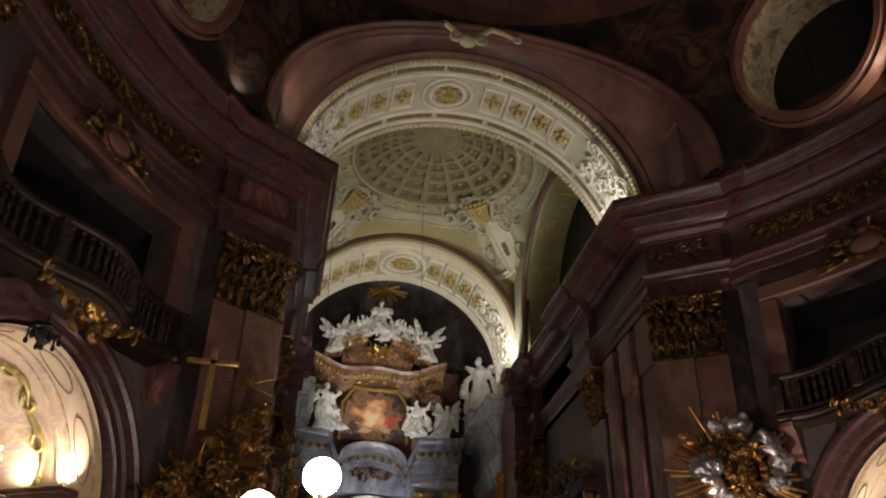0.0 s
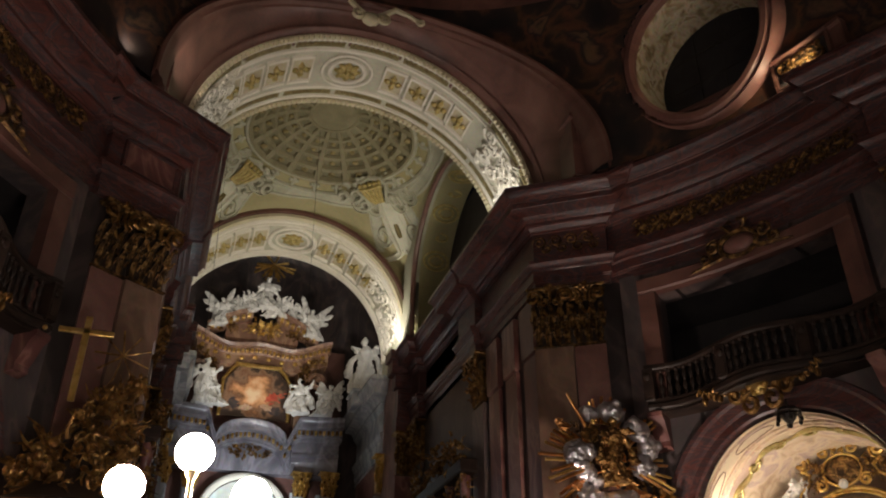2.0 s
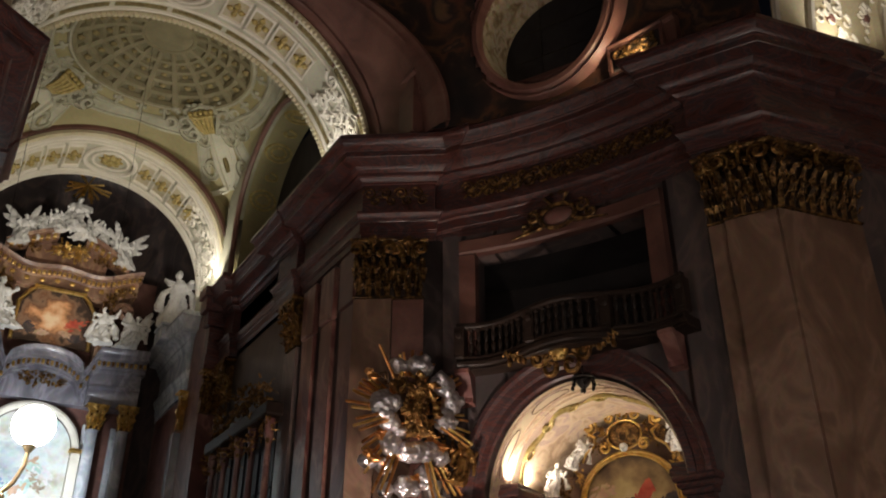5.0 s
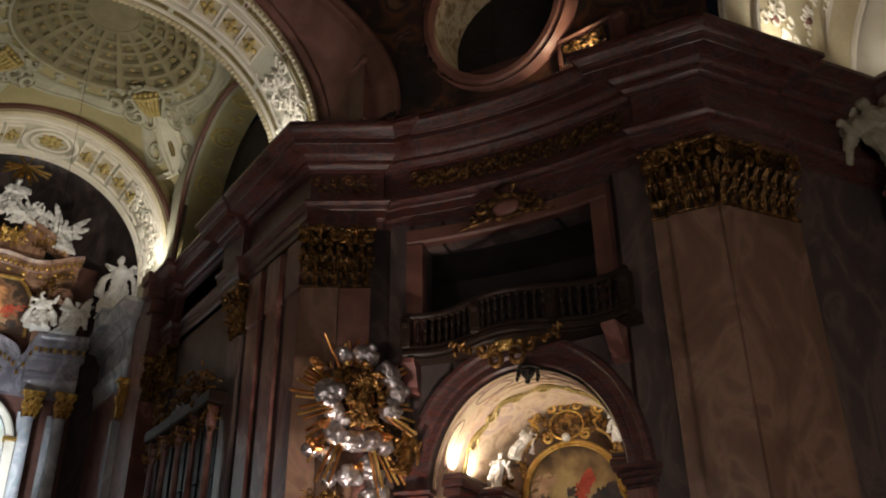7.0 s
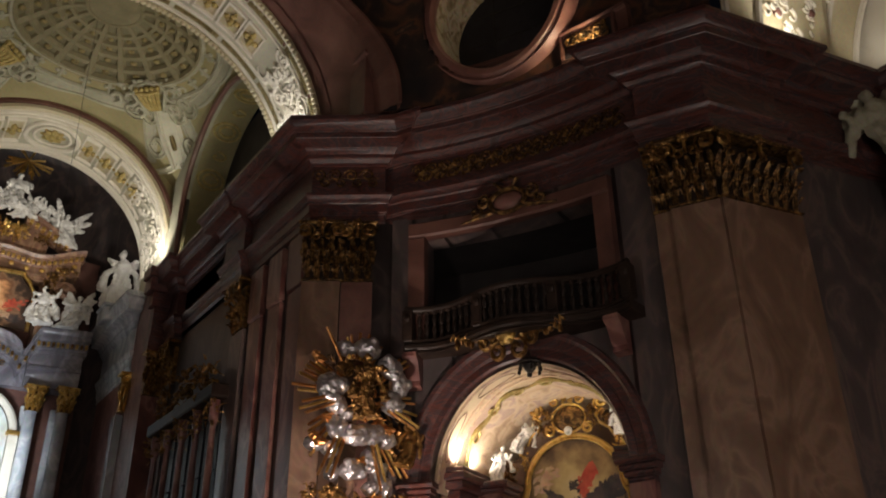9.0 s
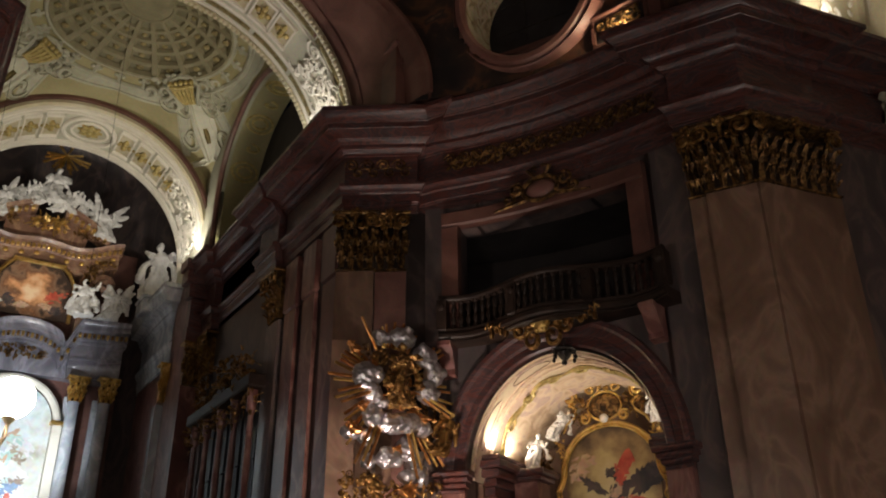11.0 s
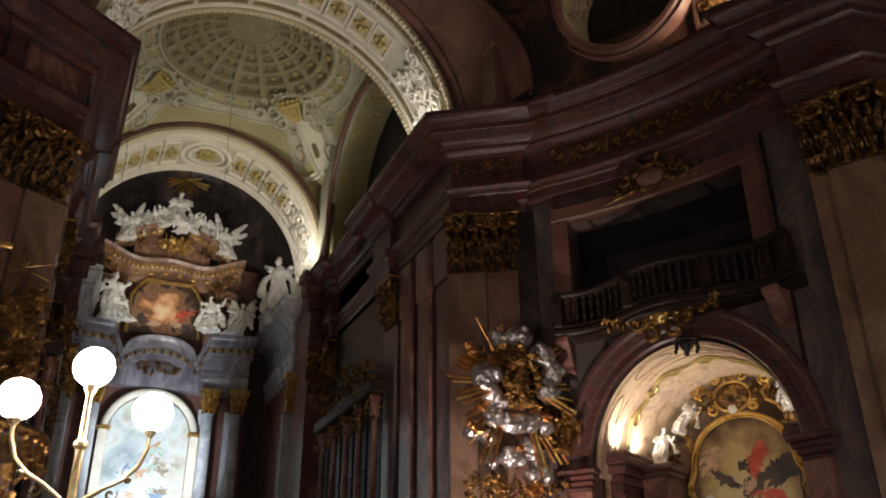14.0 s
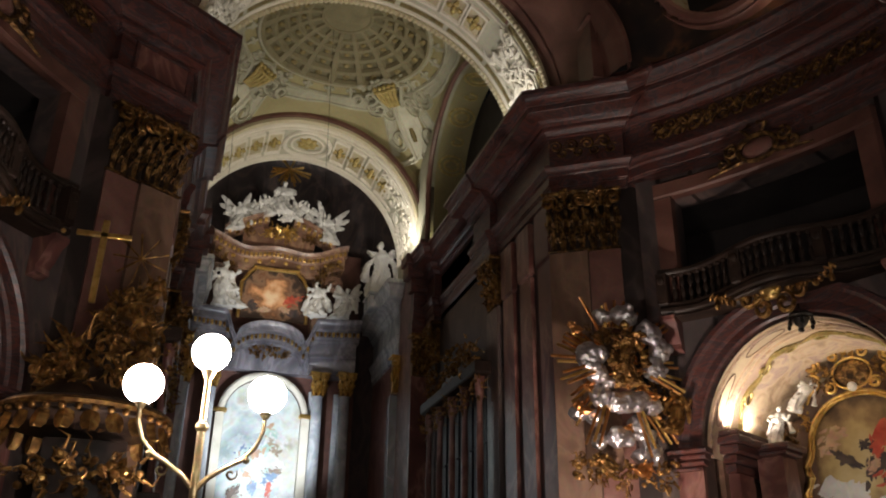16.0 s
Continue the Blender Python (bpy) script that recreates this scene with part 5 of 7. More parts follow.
P_TAWNY = flat_mat("painted_tawny_brown", [(0.3, (0.2, 0.15, 0.11)), (0.7, (0.4, 0.32, 0.24))], 1.5)
P_DEEP = flat_mat("painted_deep_brown", [(0.3, (0.03, 0.018, 0.012)), (0.5, (0.09, 0.05, 0.03)), (0.75, (0.2, 0.1, 0.05))], 1.6)
P_GLOW = flat_mat("painted_golden_light", [(0.3, (0.6, 0.35, 0.14)), (0.7, (0.85, 0.62, 0.36))], 1.2)



def burst_mat(name, stops, centre, scale, wobble, ns):
    """Paint that runs from a bright heart to a dark rim, broken by brushwork."""
    def build(nt, p):
        co = nt.nodes.new("ShaderNodeTexCoord")
        n = nt.nodes.new("ShaderNodeTexNoise")
        n.inputs["Scale"].default_value, n.inputs["Detail"].default_value = ns, 6
        d = nt.nodes.new("ShaderNodeVectorMath")
        d.operation = "DISTANCE"
        d.inputs[1].default_value = centre
        m1 = nt.nodes.new("ShaderNodeMath")
        m1.operation = "MULTIPLY_ADD"
        m1.inputs[1].default_value = wobble
        m2 = nt.nodes.new("ShaderNodeMath")
        m2.operation = "MULTIPLY"
        m2.inputs[1].default_value = scale
        r = ramp_of(nt, stops)
        nt.links.new(co.outputs["Object"], n.inputs["Vector"])
        nt.links.new(co.outputs["Object"], d.inputs[0])
        nt.links.new(d.outputs["Value"], m2.inputs[0])
        nt.links.new(n.outputs["Fac"], m1.inputs[0])
        nt.links.new(m2.outputs[0], m1.inputs[2])
        nt.links.new(m1.outputs[0], r.inputs[0])
        nt.links.new(r.outputs[0], p.inputs["Base Color"])
    return make_mat(name, build, 0.4, bump=0.2, bump_scale=6)


P_BURST = burst_mat("painted_burst_of_light", [(0.4, (0.95, 0.68, 0.42)), (0.62, (0.75, 0.36, 0.16)), (0.76, (0.2, 0.09, 0.045)), (0.85, (0.3, 0.17, 0.1)), (0.95, (0.05, 0.03, 0.022))], (3.3, 35.7, 15.25), 0.4, 0.85, 2.2)
P_HEAVEN = make_mat("painted_heaven", mottled([(0.28, (0.3, 0.36, 0.38)), (0.4, (0.5, 0.57, 0.58)), (0.5, (0.7, 0.75, 0.73)), (0.6, (0.6, 0.6, 0.53)), (0.7, (0.42, 0.4, 0.32))], 0.6, 7, 0.7, grain=0.3, grain_scale=5), 0.4)

P_CHAPEL = {}
for m in (1, -1):
    heart = mirror(([(BX + (BR + 3.0) * math.cos(radians(ARCH_AT)), BY + (BR + 3.0) * math.sin(radians(ARCH_AT)), 5.4)], []), m)[0][0]
    P_CHAPEL[m] = burst_mat("painted_ochre_heaven", [(0.4, (0.62, 0.52, 0.28)), (0.62, (0.5, 0.38, 0.17)), (0.76, (0.3, 0.2, 0.09)), (0.9, (0.13, 0.08, 0.04)), (1.0, (0.06, 0.04, 0.025))], heart, 0.32, 0.8, 1.7)

# ---- side chapels ----
CT = radians(ARCH_AT)
CLOUDPAINT = make_mat("painted_chapel_clouds", mottled([(0.25, (0.32, 0.2, 0.15)), (0.4, (0.58, 0.42, 0.27)), (0.5, (0.7, 0.56, 0.4)), (0.6, (0.5, 0.35, 0.3)), (0.72, (0.66, 0.55, 0.36))], 1.1, 6, 1.5, (1, 1, 2.2), 0.15), 0.6)


def chapel(u, w, z):
    """u: to the right seen from the nave, w: into the chapel."""
    return (BX + (BR + w) * math.cos(CT) + u * math.sin(CT), BY + (BR + w) * math.sin(CT) - u * math.cos(CT), z)


for m, side in ((1, "east"), (-1, "west")):
    def put(s):
        return mirror(moved(s, chapel), m)
    VRAD = 2.275
    struct("ceiling_chapel_" + side, put(surface(lambda a, w: (-VRAD * math.cos(math.pi * a), -0.02 + 4.05 * w, ARCH_Z - 0.05 + ARCH_K * VRAD * math.sin(math.pi * a)), 48, 16)), VAULTPAINT, "painted chapel vault in pale ochre and pink")
    ribs = []
    for w0, w1 in ((0.1, 0.16), (0.62, 0.72), (0.86, 0.92)):
        prof = [(VRAD + 0.02, w0), (VRAD - 0.04, w0), (VRAD - 0.04, w1), (VRAD + 0.02, w1)]
        ribs.append(([(-r * math.cos(math.pi * i / 40), w, ARCH_Z - 0.05 + ARCH_K * r * math.sin(math.pi * i / 40)) for i in range(41) for r, w in prof], grid_faces(41, 4, False, True)))
    struct("trim_chapel_ribs_" + side, put(shape_of(*ribs)), CLOUDPAINT, "pinkish ribs across the chapel vault")
    def vault_ring(a0, w0, ra, rw, thick, n=30):
        return tube([(-(VRAD - 0.015) * math.cos(radians(a0 + ra * math.cos(2 * math.pi * i / n))), w0 + rw * math.sin(2 * math.pi * i / n), ARCH_Z - 0.05 + ARCH_K * (VRAD - 0.015) * math.sin(radians(a0 + ra * math.cos(2 * math.pi * i / n)))) for i in range(n)], thick, 5, True)
    struct("trim_chapel_panels_" + side, put(shape_of(*[vault_ring(a0, 0.38, ra, 0.16, 0.009) for a0, ra in ((30, 14), (68, 13), (112, 13), (150, 14))])), PINK, "pinkish outlines of the vault's painted panels")
    def on_vault(a, w, l=0.05):
        return (-(VRAD - l) * math.cos(radians(a)), w, ARCH_Z - 0.05 + ARCH_K * (VRAD - l) * math.sin(radians(a)))
    cart = [tube([on_vault(10 + 160 * i / 60, 1.25 + 0.1 * math.sin(i * 0.55), 0.04) for i in range(61)], lambda s: 0.05 + 0.02 * math.sin(40 * s), 6)]
    for k in range(9):
        a0 = 16 + k * 18.5
        cart.append(tube([on_vault(a0 + 5 * (1 - t / 7) * math.cos(t), 1.25 + 0.22 * (1 - t / 7) * math.sin(t), 0.05) for t in [i * 0.4 for i in range(15)]], 0.04, 5))
    struct("trim_chapel_scrolls_" + side, put(shape_of(*cart)), OCHRE, "ochre scroll border on the chapel vault")
    struct("ceiling_chapel_painting_" + side, put(surface(lambda a, w: (-(VRAD - 0.03) * math.cos(math.pi * (0.12 + 0.76 * a)), 1.3 + 2.6 * w, ARCH_Z - 0.05 + ARCH_K * (VRAD - 0.03) * math.sin(math.pi * (0.12 + 0.76 * a))), 40, 10)), CLOUDPAINT, "painted clouds in the chapel vault")
    struct("wall_chapel_" + side, put(shape_of(box(-2.9, -VRAD, 0.6, 4.2, 0, ARCH_Z), box(VRAD, 2.9, 0.6, 4.2, 0, ARCH_Z), box(-2.9, 2.9, 4.0, 4.4, 0, 8.8))), TAN, "tan marble chapel walls", False)
    # cornice blocks that carry the vault
    for sg in (1, -1):
        cb = thing("chapel_cornice", put(([(sg * 2.0, 1.0, 5.0)], []))[0][0], "stepped brown marble cornice inside a chapel", "cornice", "chapel cornices")
        for k, (z0, z1, o) in enumerate(((5.1, 5.32, 0.0), (5.32, 5.5, 0.08), (5.5, 5.7, 0.2), (5.7, 5.88, 0.3), (5.88, 6.0, 0.26))):
            x0, x1 = sg * (VRAD - 0.25 - o), sg * VRAD
            part("moulding", put(box(min(x0, x1), max(x0, x1), 0.7 - o, 3.9, z0, z1, 0.03)), RED_MOULD, cb)
        x0, x1 = sg * (VRAD - 0.25), sg * VRAD
        part("pilaster_strip", put(box(min(x0, x1), max(x0, x1), 0.8, 1.5, 0, 5.1)), RED, cb)
    # small pedestal and white figure on the inner cornice
    pd = thing("pedestal", put(([(-1.1, 1.9, 5.0)], []))[0][0], "brown marble pedestal under a small white figure", "pedestal", "chapel pedestals")
    part("block", put(box(-1.95, -1.35, 1.6, 2.3, 4.2, 5.55, 0.04)), RED, pd)
    part("cap_moulding", put(box(-2.0, -1.22, 1.5, 2.36, 5.55, 5.65, 0.03)), RED_MOULD, pd)
    part("cap", put(box(-2.05, -1.12, 1.42, 2.4, 5.65, 5.8, 0.04)), RED_MOULD, pd)
    px, py, pz = chapel(-1.6, 1.95, 5.78)
    put_statue(px, py, pz, 0.95, 40, "small white stone putto on a chapel pedestal", lean=0.4, turn=-60, m=m)
    px, py, pz = chapel(-1.42, 2.65, 6.72)
    put_statue(px, py, pz, 0.85, 41, "small white putto beside the gilded crest", lean=0.8, turn=-40, tilt=20, m=m, wings=0.5)
    px, py, pz = chapel(1.35, 2.75, 6.85)
    put_statue(px, py, pz, 0.8, 42, "small white putto beside the gilded crest", lean=-0.5, turn=-80, m=m)
    # altarpiece with an arched top in a gilded frame
    top = [(1.18 * math.cos(math.pi * i / 24), 5.85 + 1.1 * math.sin(math.pi * i / 24)) for i in range(25)]
    outline = top + [(-1.18, 2.6), (1.18, 2.6)]

    def canvas(u, d, v):
        return mirror(([chapel(u, 3.0 + d, v)], []), m)[0][0]
    picture("altar_painting", "arched ochre altar painting with dark, red and white patches", canvas, outline,
            # first white patches: a painted cloud, with a lamp's reflection in its brightness
            [(-0.55, 4.75, 0.7, 0.5, 20, P_WHITE), (-0.2, 4.35, 0.6, 0.3, 0, P_WHITE), (-0.75, 6.0, 0.4, 0.25, 40, P_FLESH), (0.08, 5.25, 0.42, 0.3, 70, P_DARK), (0.72, 5.62, 0.6, 0.12, 28, P_DARK), (0.85, 5.45, 0.45, 0.1, 20, P_DARK), (-0.45, 5.5, 0.38, 0.07, -35, P_DARK), (0.0, 5.8, 0.2, 0.14, 0, P_DARK), (0.3, 5.9, 0.42, 0.13, 62, P_RED), (0.45, 5.0, 0.34, 0.2, 10, P_RED), (0.08, 5.35, 0.2, 0.12, 60, P_FLESH), (0.3, 4.2, 0.5, 0.4, 30, P_DARK)], P_CHAPEL[m], 7)
    fr = thing("picture_frame", put(([(0, 2.95, 2.6)], []))[0][0], "shining gilded frame with an arched top", "frame", "chapel frames")
    ear = [(1.24, 5.85), (1.3, 5.66), (1.42, 5.45), (1.4, 5.3), (1.34, 5.2), (1.42, 5.05), (1.5, 4.85), (1.5, 2.6)]
    line = [(-u, v) for u, v in reversed(ear)] + [(1.24 * math.cos(math.pi * (1 - i / 24)), 5.85 + 1.16 * math.sin(math.pi * (1 - i / 24))) for i in range(1, 24)] + ear
    part("moulding", put(tube([(u, 2.95, v) for u, v in line], 0.058, 8)), GOLD, fr)
    part("inner_bead", put(tube([(u * 0.93, 2.93, 5.85 + (v - 5.85) * (0.93 if v > 5.85 else 1)) for u, v in line], 0.028, 6)), GOLD, fr)
    part("surround", put(box(-1.9, 1.9, 3.07, 3.3, 2.6, 6.6, 0.1)), TAN, fr, "tan marble surround")
    cr = thing("altar_crest", put(([(0, 2.9, 7.1)], []))[0][0], "gilded openwork crest over the altar painting", "ornament", "chapel crests")
    part("panel", put(ball(0, 2.92, 7.42, 0.42, 0.07, 0.34, 18, 8)), AGEDGOLD, cr, "aged gilded oval panel")
    part("panel_rim", put(tube([(0.44 * math.cos(i * 0.2094), 2.86, 7.42 + 0.36 * math.sin(i * 0.2094)) for i in range(30)], 0.03, 6, True)), GOLD, cr)
    for sg in (1, -1):
        part("volute", put(at(scroll(1.7, 0.03, 0.19, 26, 0.045, 0.05, sg), sg * 0.86, 2.82, 7.72)), GOLD, cr)
        part("volute", put(at(scroll(1.4, 0.03, 0.15, 20, 0.04, 0.05, -sg), sg * 0.5, 2.82, 7.12)), GOLD, cr)
        part("volute", put(at(scroll(1.4, 0.03, 0.14, 20, 0.04, 0.05, sg), sg * 0.32, 2.82, 7.86)), GOLD, cr)
        part("bracket", put(tube([(sg * 0.9, 2.83, 7.55), (sg * 0.72, 2.8, 7.4), (sg * 0.8, 2.8, 7.2), (sg * 1.02, 2.83, 7.05), (sg * 1.12, 2.85, 6.85)], lambda s: 0.055 - 0.03 * s, 6)), GOLD, cr)
        part("leafwork", put(at(leaf_mass(random.Random(9 + sg), 0.08, 80, (0.34, 0.08, 0.42)), sg * 0.7, 2.85, 7.4)), DULLGOLD, cr)
        part("leafwork", put(at(leaf_mass(random.Random(19 + sg), 0.08, 26, (0.12, 0.06, 0.4)), sg * 1.24, 2.85, 6.62)), GOLD, cr)
    part("shell", put(at(leaf_mass(random.Random(29), 0.09, 26, (0.2, 0.08, 0.14)), 0, 2.84, 7.92)), GOLD, cr)
    part("finial", put(ball(0, 2.82, 8.08, 0.07)), STONE, cr)
    part("boss", put(ball(0, 2.75, 7.08, 0.11)), STONE, cr, "white stone boss")
    gl = thing("altar_side_ornament", put(([(1.6, 2.9, 5.0)], []))[0][0], "gilded leafwork beside the altar painting", "ornament", "chapel leafwork")
    part("leafwork", put(at(leaf_mass(random.Random(4), 0.12, 70, (0.22, 0.15, 0.8)), 1.62, 2.7, 5.5)), DULLGOLD, gl)
    part("leafwork", put(at(leaf_mass(random.Random(6), 0.12, 60, (0.25, 0.15, 0.45)), -1.6, 2.6, 6.1)), DULLGOLD, gl)
    # lights on the inner cornices
    for sg, watts in ((-1, 170), (1, 80)):
        for w in (0.55, 1.5):
            p = mirror(([chapel(sg * 2.0, w, 6.08)], []), m)[0][0]
            q = mirror(([chapel(sg * 1.5, w + 1.0, 8.5)], []), m)[0][0]
            lamp("chapel_light", "SPOT", p, q, watts * (0.8 if w < 1.0 else 0.6), (1.0, 0.88, 0.74), 0.06, 135, 0.9)
    # unseen spot, added in front to brighten the altar painting
    p = mirror(([chapel(0.0, 0.9, 4.2)], []), m)[0][0]
    q = mirror(([chapel(0.0, 3.0, 5.6)], []), m)[0][0]
    lamp("chapel_light", "SPOT", p, q, 45, (1.0, 0.9, 0.78), 0.1, 110, 0.8)

# ---- silvered cloud group on the right pier ----
rnd = random.Random(21)
GX, GY, GZ = 9.05, 16.35, 7.45
grp = thing("sculpture_group", (GX, GY + 0.4, 5.2), "gilded figure among silver clouds and golden rays on a pilaster", "sculpture")
part("mount", box(GX - 0.2, GX + 0.2, GY + 0.25, GY + 1.2, 5.0, 8.1, 0.05), TAN, grp, "plain tan stone backing")
# clouds: x, z, half width, half height, forward
for cx, cz, rw, rh, fw in ((-0.78, -0.2, 0.36, 0.4, 0.34), (-0.62, -0.55, 0.22, 0.24, 0.3), (0.15, 0.86, 0.36, 0.28, 0.25), (-0.25, 0.88, 0.28, 0.2, 0.0), (0.72, 0.5, 0.34, 0.32, 0.3), (0.98, 0.15, 0.28, 0.36, 0.25), (0.75, -0.3, 0.28, 0.34, 0.3), (1.02, -0.3, 0.22, 0.26, 0.0),
                               (0.1, -1.1, 0.62, 0.28, 0.3), (-0.5, -1.0, 0.3, 0.3, 0.2), (0.7, -1.12, 0.26, 0.24, 0.2), (-0.98, -1.38, 0.26, 0.19, 0.1), (-0.62, -1.45, 0.22, 0.2, 0.1), (-0.35, -0.72, 0.22, 0.16, 0.25),
                               (-0.12, -1.85, 0.34, 0.26, 0.2), (0.3, -1.62, 0.25, 0.32, 0.2), (0.55, -1.85, 0.2, 0.32, 0.15), (-0.55, -1.95, 0.18, 0.2, 0.1), (0.75, -2.15, 0.17, 0.26, 0.1), (0.35, -2.2, 0.2, 0.18, 0.15)):
    rw, rh = rw * 0.9, rh * 0.84
    lobes = [ball(0, 0, 0, rw, 0.2, rh, 16, 11, (0, rnd.uniform(-15, 15), 0))]
    for _ in range(6):
        a = rnd.uniform(0, 6.3)
        q = min(rw, rh) * rnd.uniform(0.3, 0.5)
        lobes.append(ball(rw * 0.72 * math.cos(a), -rnd.uniform(0.02, 0.12), rh * 0.72 * math.sin(a), q, q * 0.9, q * rnd.uniform(0.7, 1.1), 10, 7))
    crumpled(part("cloud", at(shape_of(*lobes), GX + cx, GY - fw, GZ + cz), SILVER, grp, "silvered cloud"), 0.02, 0.085, 0.13)
# bundles of straight rays: direction, inner and outer reach, rods, forward
for a0, r0, r1, n, fw in ((122, 0.6, 1.75, 1, 0.1), (101, 0.8, 1.45, 2, 0.05), (84, 0.8, 1.5, 3, 0.05), (66, 0.8, 1.45, 2, 0.05), (38, 0.6, 1.65, 3, 0.1), (20, 0.7, 1.5, 2, 0.0), (2, 0.8, 1.55, 2, 0.05), (152, 0.6, 1.35, 2, 0.1), (163, 0.7, 1.5, 4, 0.0), (184, 0.5, 1.65, 2, 0.1), (203, 0.6, 1.8, 3, 0.42), (219, 0.5, 1.6, 2, 0.1), (232, 0.8, 1.95, 2, 0.1), (247, 1.1, 2.3, 3, 0.25), (284, 1.2, 2.3, 2, 0.4), (303, 1.0, 2.2, 3, 0.1), (318, 0.6, 1.7, 2, 0.05), (333, 0.7, 1.7, 2, 0.4), (348, 0.6, 1.6, 2, 0.05)):
    for k in range(n):
        a = radians(a0 + (k - (n - 1) / 2) * 2.6)
        off = (k - (n - 1) / 2) * 0.05
        ca, sa = math.cos(a), math.sin(a)
        e = r1 * rnd.uniform(0.86, 1.0)
        part("ray", tube([(GX - sa * off + r0 * ca, GY - fw, GZ - 0.15 + ca * off + r0 * sa), (GX - sa * off + e * ca, GY - fw - 0.06, GZ - 0.15 + ca * off + e * sa)], lambda s: 0.044 - 0.012 * s, 5), GOLD if k % 2 else COPPER, grp, "gilded ray")
crumpled(part("figure", at(statue(1.45, 11, 0.0, 0.12), GX - 0.04, GY - 0.58, GZ - 0.82, Matrix.Rotation(radians(-4), 4, "Y")), DULLGOLD, grp, "reddish gilded plain figure"), 0.016, 0.12, 0.07)
part("drapery", at(leaf_mass(random.Random(35), 0.11, 46, (0.34, 0.12, 0.5)), GX, GY - 0.5, GZ - 0.35), COPPER, grp, "reddish gilded folds round the figure")
for k, (cx, cz, h) in enumerate(((-0.62, 0.42, 0.6), (-0.95, 0.55, 0.4), (-0.85, 0.12, 0.55), (0.38, 0.25, 0.5), (-0.9, -0.72, 0.42), (-0.85, -1.22, 0.45), (1.0, -1.45, 1.1), (0.75, -0.8, 0.55), (-0.05, -1.5, 0.32), (-0.35, -2.35, 0.6), (0.15, -2.4, 0.55))):
    ob = part("putto", at(statue(h, 60 + k, 0.5 if k % 2 else 0, 0.6 * (-1)**k, h < 1), GX + cx, GY - 0.3, GZ + cz - 0.2, Matrix.Rotation(radians(40 * (-1)**k if h < 1 else 14), 4, "Y")), COPPER if k % 3 else DULLGOLD, grp, "small gilded plain figure")
    crumpled(ob, 0.016, 0.03, 0.08)
for x, z, sd, n, sp in ((1.0, -1.1, 33, 45, (0.3, 0.15, 0.6)), (-0.75, -2.5, 34, 40, (0.5, 0.25, 0.3)), (0.05, -2.6, 36, 40, (0.5, 0.3, 0.3)), (0.85, -2.5, 37, 40, (0.5, 0.25, 0.35)), (-0.6, 0.3, 38, 24, (0.4, 0.12, 0.25))):
    part("leafwork", at(leaf_mass(random.Random(sd), 0.13, n, sp), GX + x, GY - 0.1, GZ + z), DULLGOLD, grp, "dull gilded leafwork")

# ---- gilded pulpit canopy on the left pier ----
PX, PY = -1.45, 15.6
pul = thing("pulpit", (PX, PY, 0), "dark pulpit with a gilded canopy crowned by a cross", "pulpit")
part("canopy", at(lathe([(0.02, 6.6), (0.2, 6.4), (0.4, 5.9), (0.62, 5.5), (1.0, 5.22), (1.3, 5.1), (1.36, 5.0), (1.36, 4.86), (1.25, 4.8), (0.02, 4.85)], 28), PX, PY, 0), BALUSTER, pul, "dark wooden sounding board")
part("canopy_rim", at(shape_of(tube([(1.37 * math.cos(a), 1.37 * math.sin(a), 4.98) for a in [k * math.pi / 24 for k in range(48)]], 0.06, 6, True), *[ball(1.38 * math.cos(a), 1.38 * math.sin(a), 4.88, 0.06) for a in [k * math.pi / 18 for k in range(36)]]), PX, PY, 0), DULLGOLD, pul, "gilded beaded rim")
drops = []
for k in range(22):
    a = k * math.pi / 11
    drops.append(at(leaf(0.32, 0.15, 0.06), 1.3 * math.cos(a), 1.3 * math.sin(a), 4.85, Matrix.Rotation(a + math.pi / 2, 4, "Z") @ Matrix.Rotation(math.pi, 4, "Y")))
for q in drops:
    part("tassel", at(q, PX, PY, 0), DULLGOLD, pul, "gilded hanging tassel")
part("leafwork", at(shape_of(at(leaf_mass(random.Random(51), 0.19, 320, (1.05, 0.9, 0.7)), 0, 0, 5.7), at(leaf_mass(random.Random(52), 0.16, 190, (0.6, 0.5, 0.9)), 0.45, 0.2, 6.7), at(leaf_mass(random.Random(53), 0.12, 40, (0.25, 0.25, 0.3)), 0.0, 0.0, 6.7)), PX, PY, 0), DULLGOLD, pul, "gilded leaves, shells and clouds")
for k, (dx, dz) in enumerate(((0.35, 6.9), (0.75, 6.5), (-0.75, 5.6), (-0.3, 6.0), (0.65, 7.2))):
    part("putto", at(statue(0.7, 80 + k, 0.5, 0.5 * (-1)**k, True), PX + dx, PY - 0.3, dz - 0.2), DULLGOLD, pul, "small gilded plain figure")
part("cross", shape_of(box(PX - 0.2 - 0.055, PX - 0.2 + 0.055, PY - 0.6, PY - 0.52, 6.85, 8.42, 0.015), box(PX - 0.66, PX + 0.26, PY - 0.6, PY - 0.53, 8.08, 8.18, 0.015), ball(PX - 0.88, PY - 0.56, 8.12, 0.045)), GOLD, pul, "plain gilded cross")
for a in [0.3 + k * 0.7 for k in range(9)]:
    part("ray", tube([(PX + 0.45, PY, 8.0), (PX + 0.45 + 0.5 * math.cos(a), PY, 8.0 + 0.5 * math.sin(a))], 0.018, 5), DULLGOLD, pul, "thin gilded ray")
part("body", at(lathe([(0.1, 1.2), (0.4, 1.5), (0.8, 2.0), (0.95, 2.3), (0.95, 3.2), (1.05, 3.3), (1.05, 3.4), (0.9, 3.4)], 24), PX, PY, 0), BALUSTER, pul, "dark wooden pulpit body")
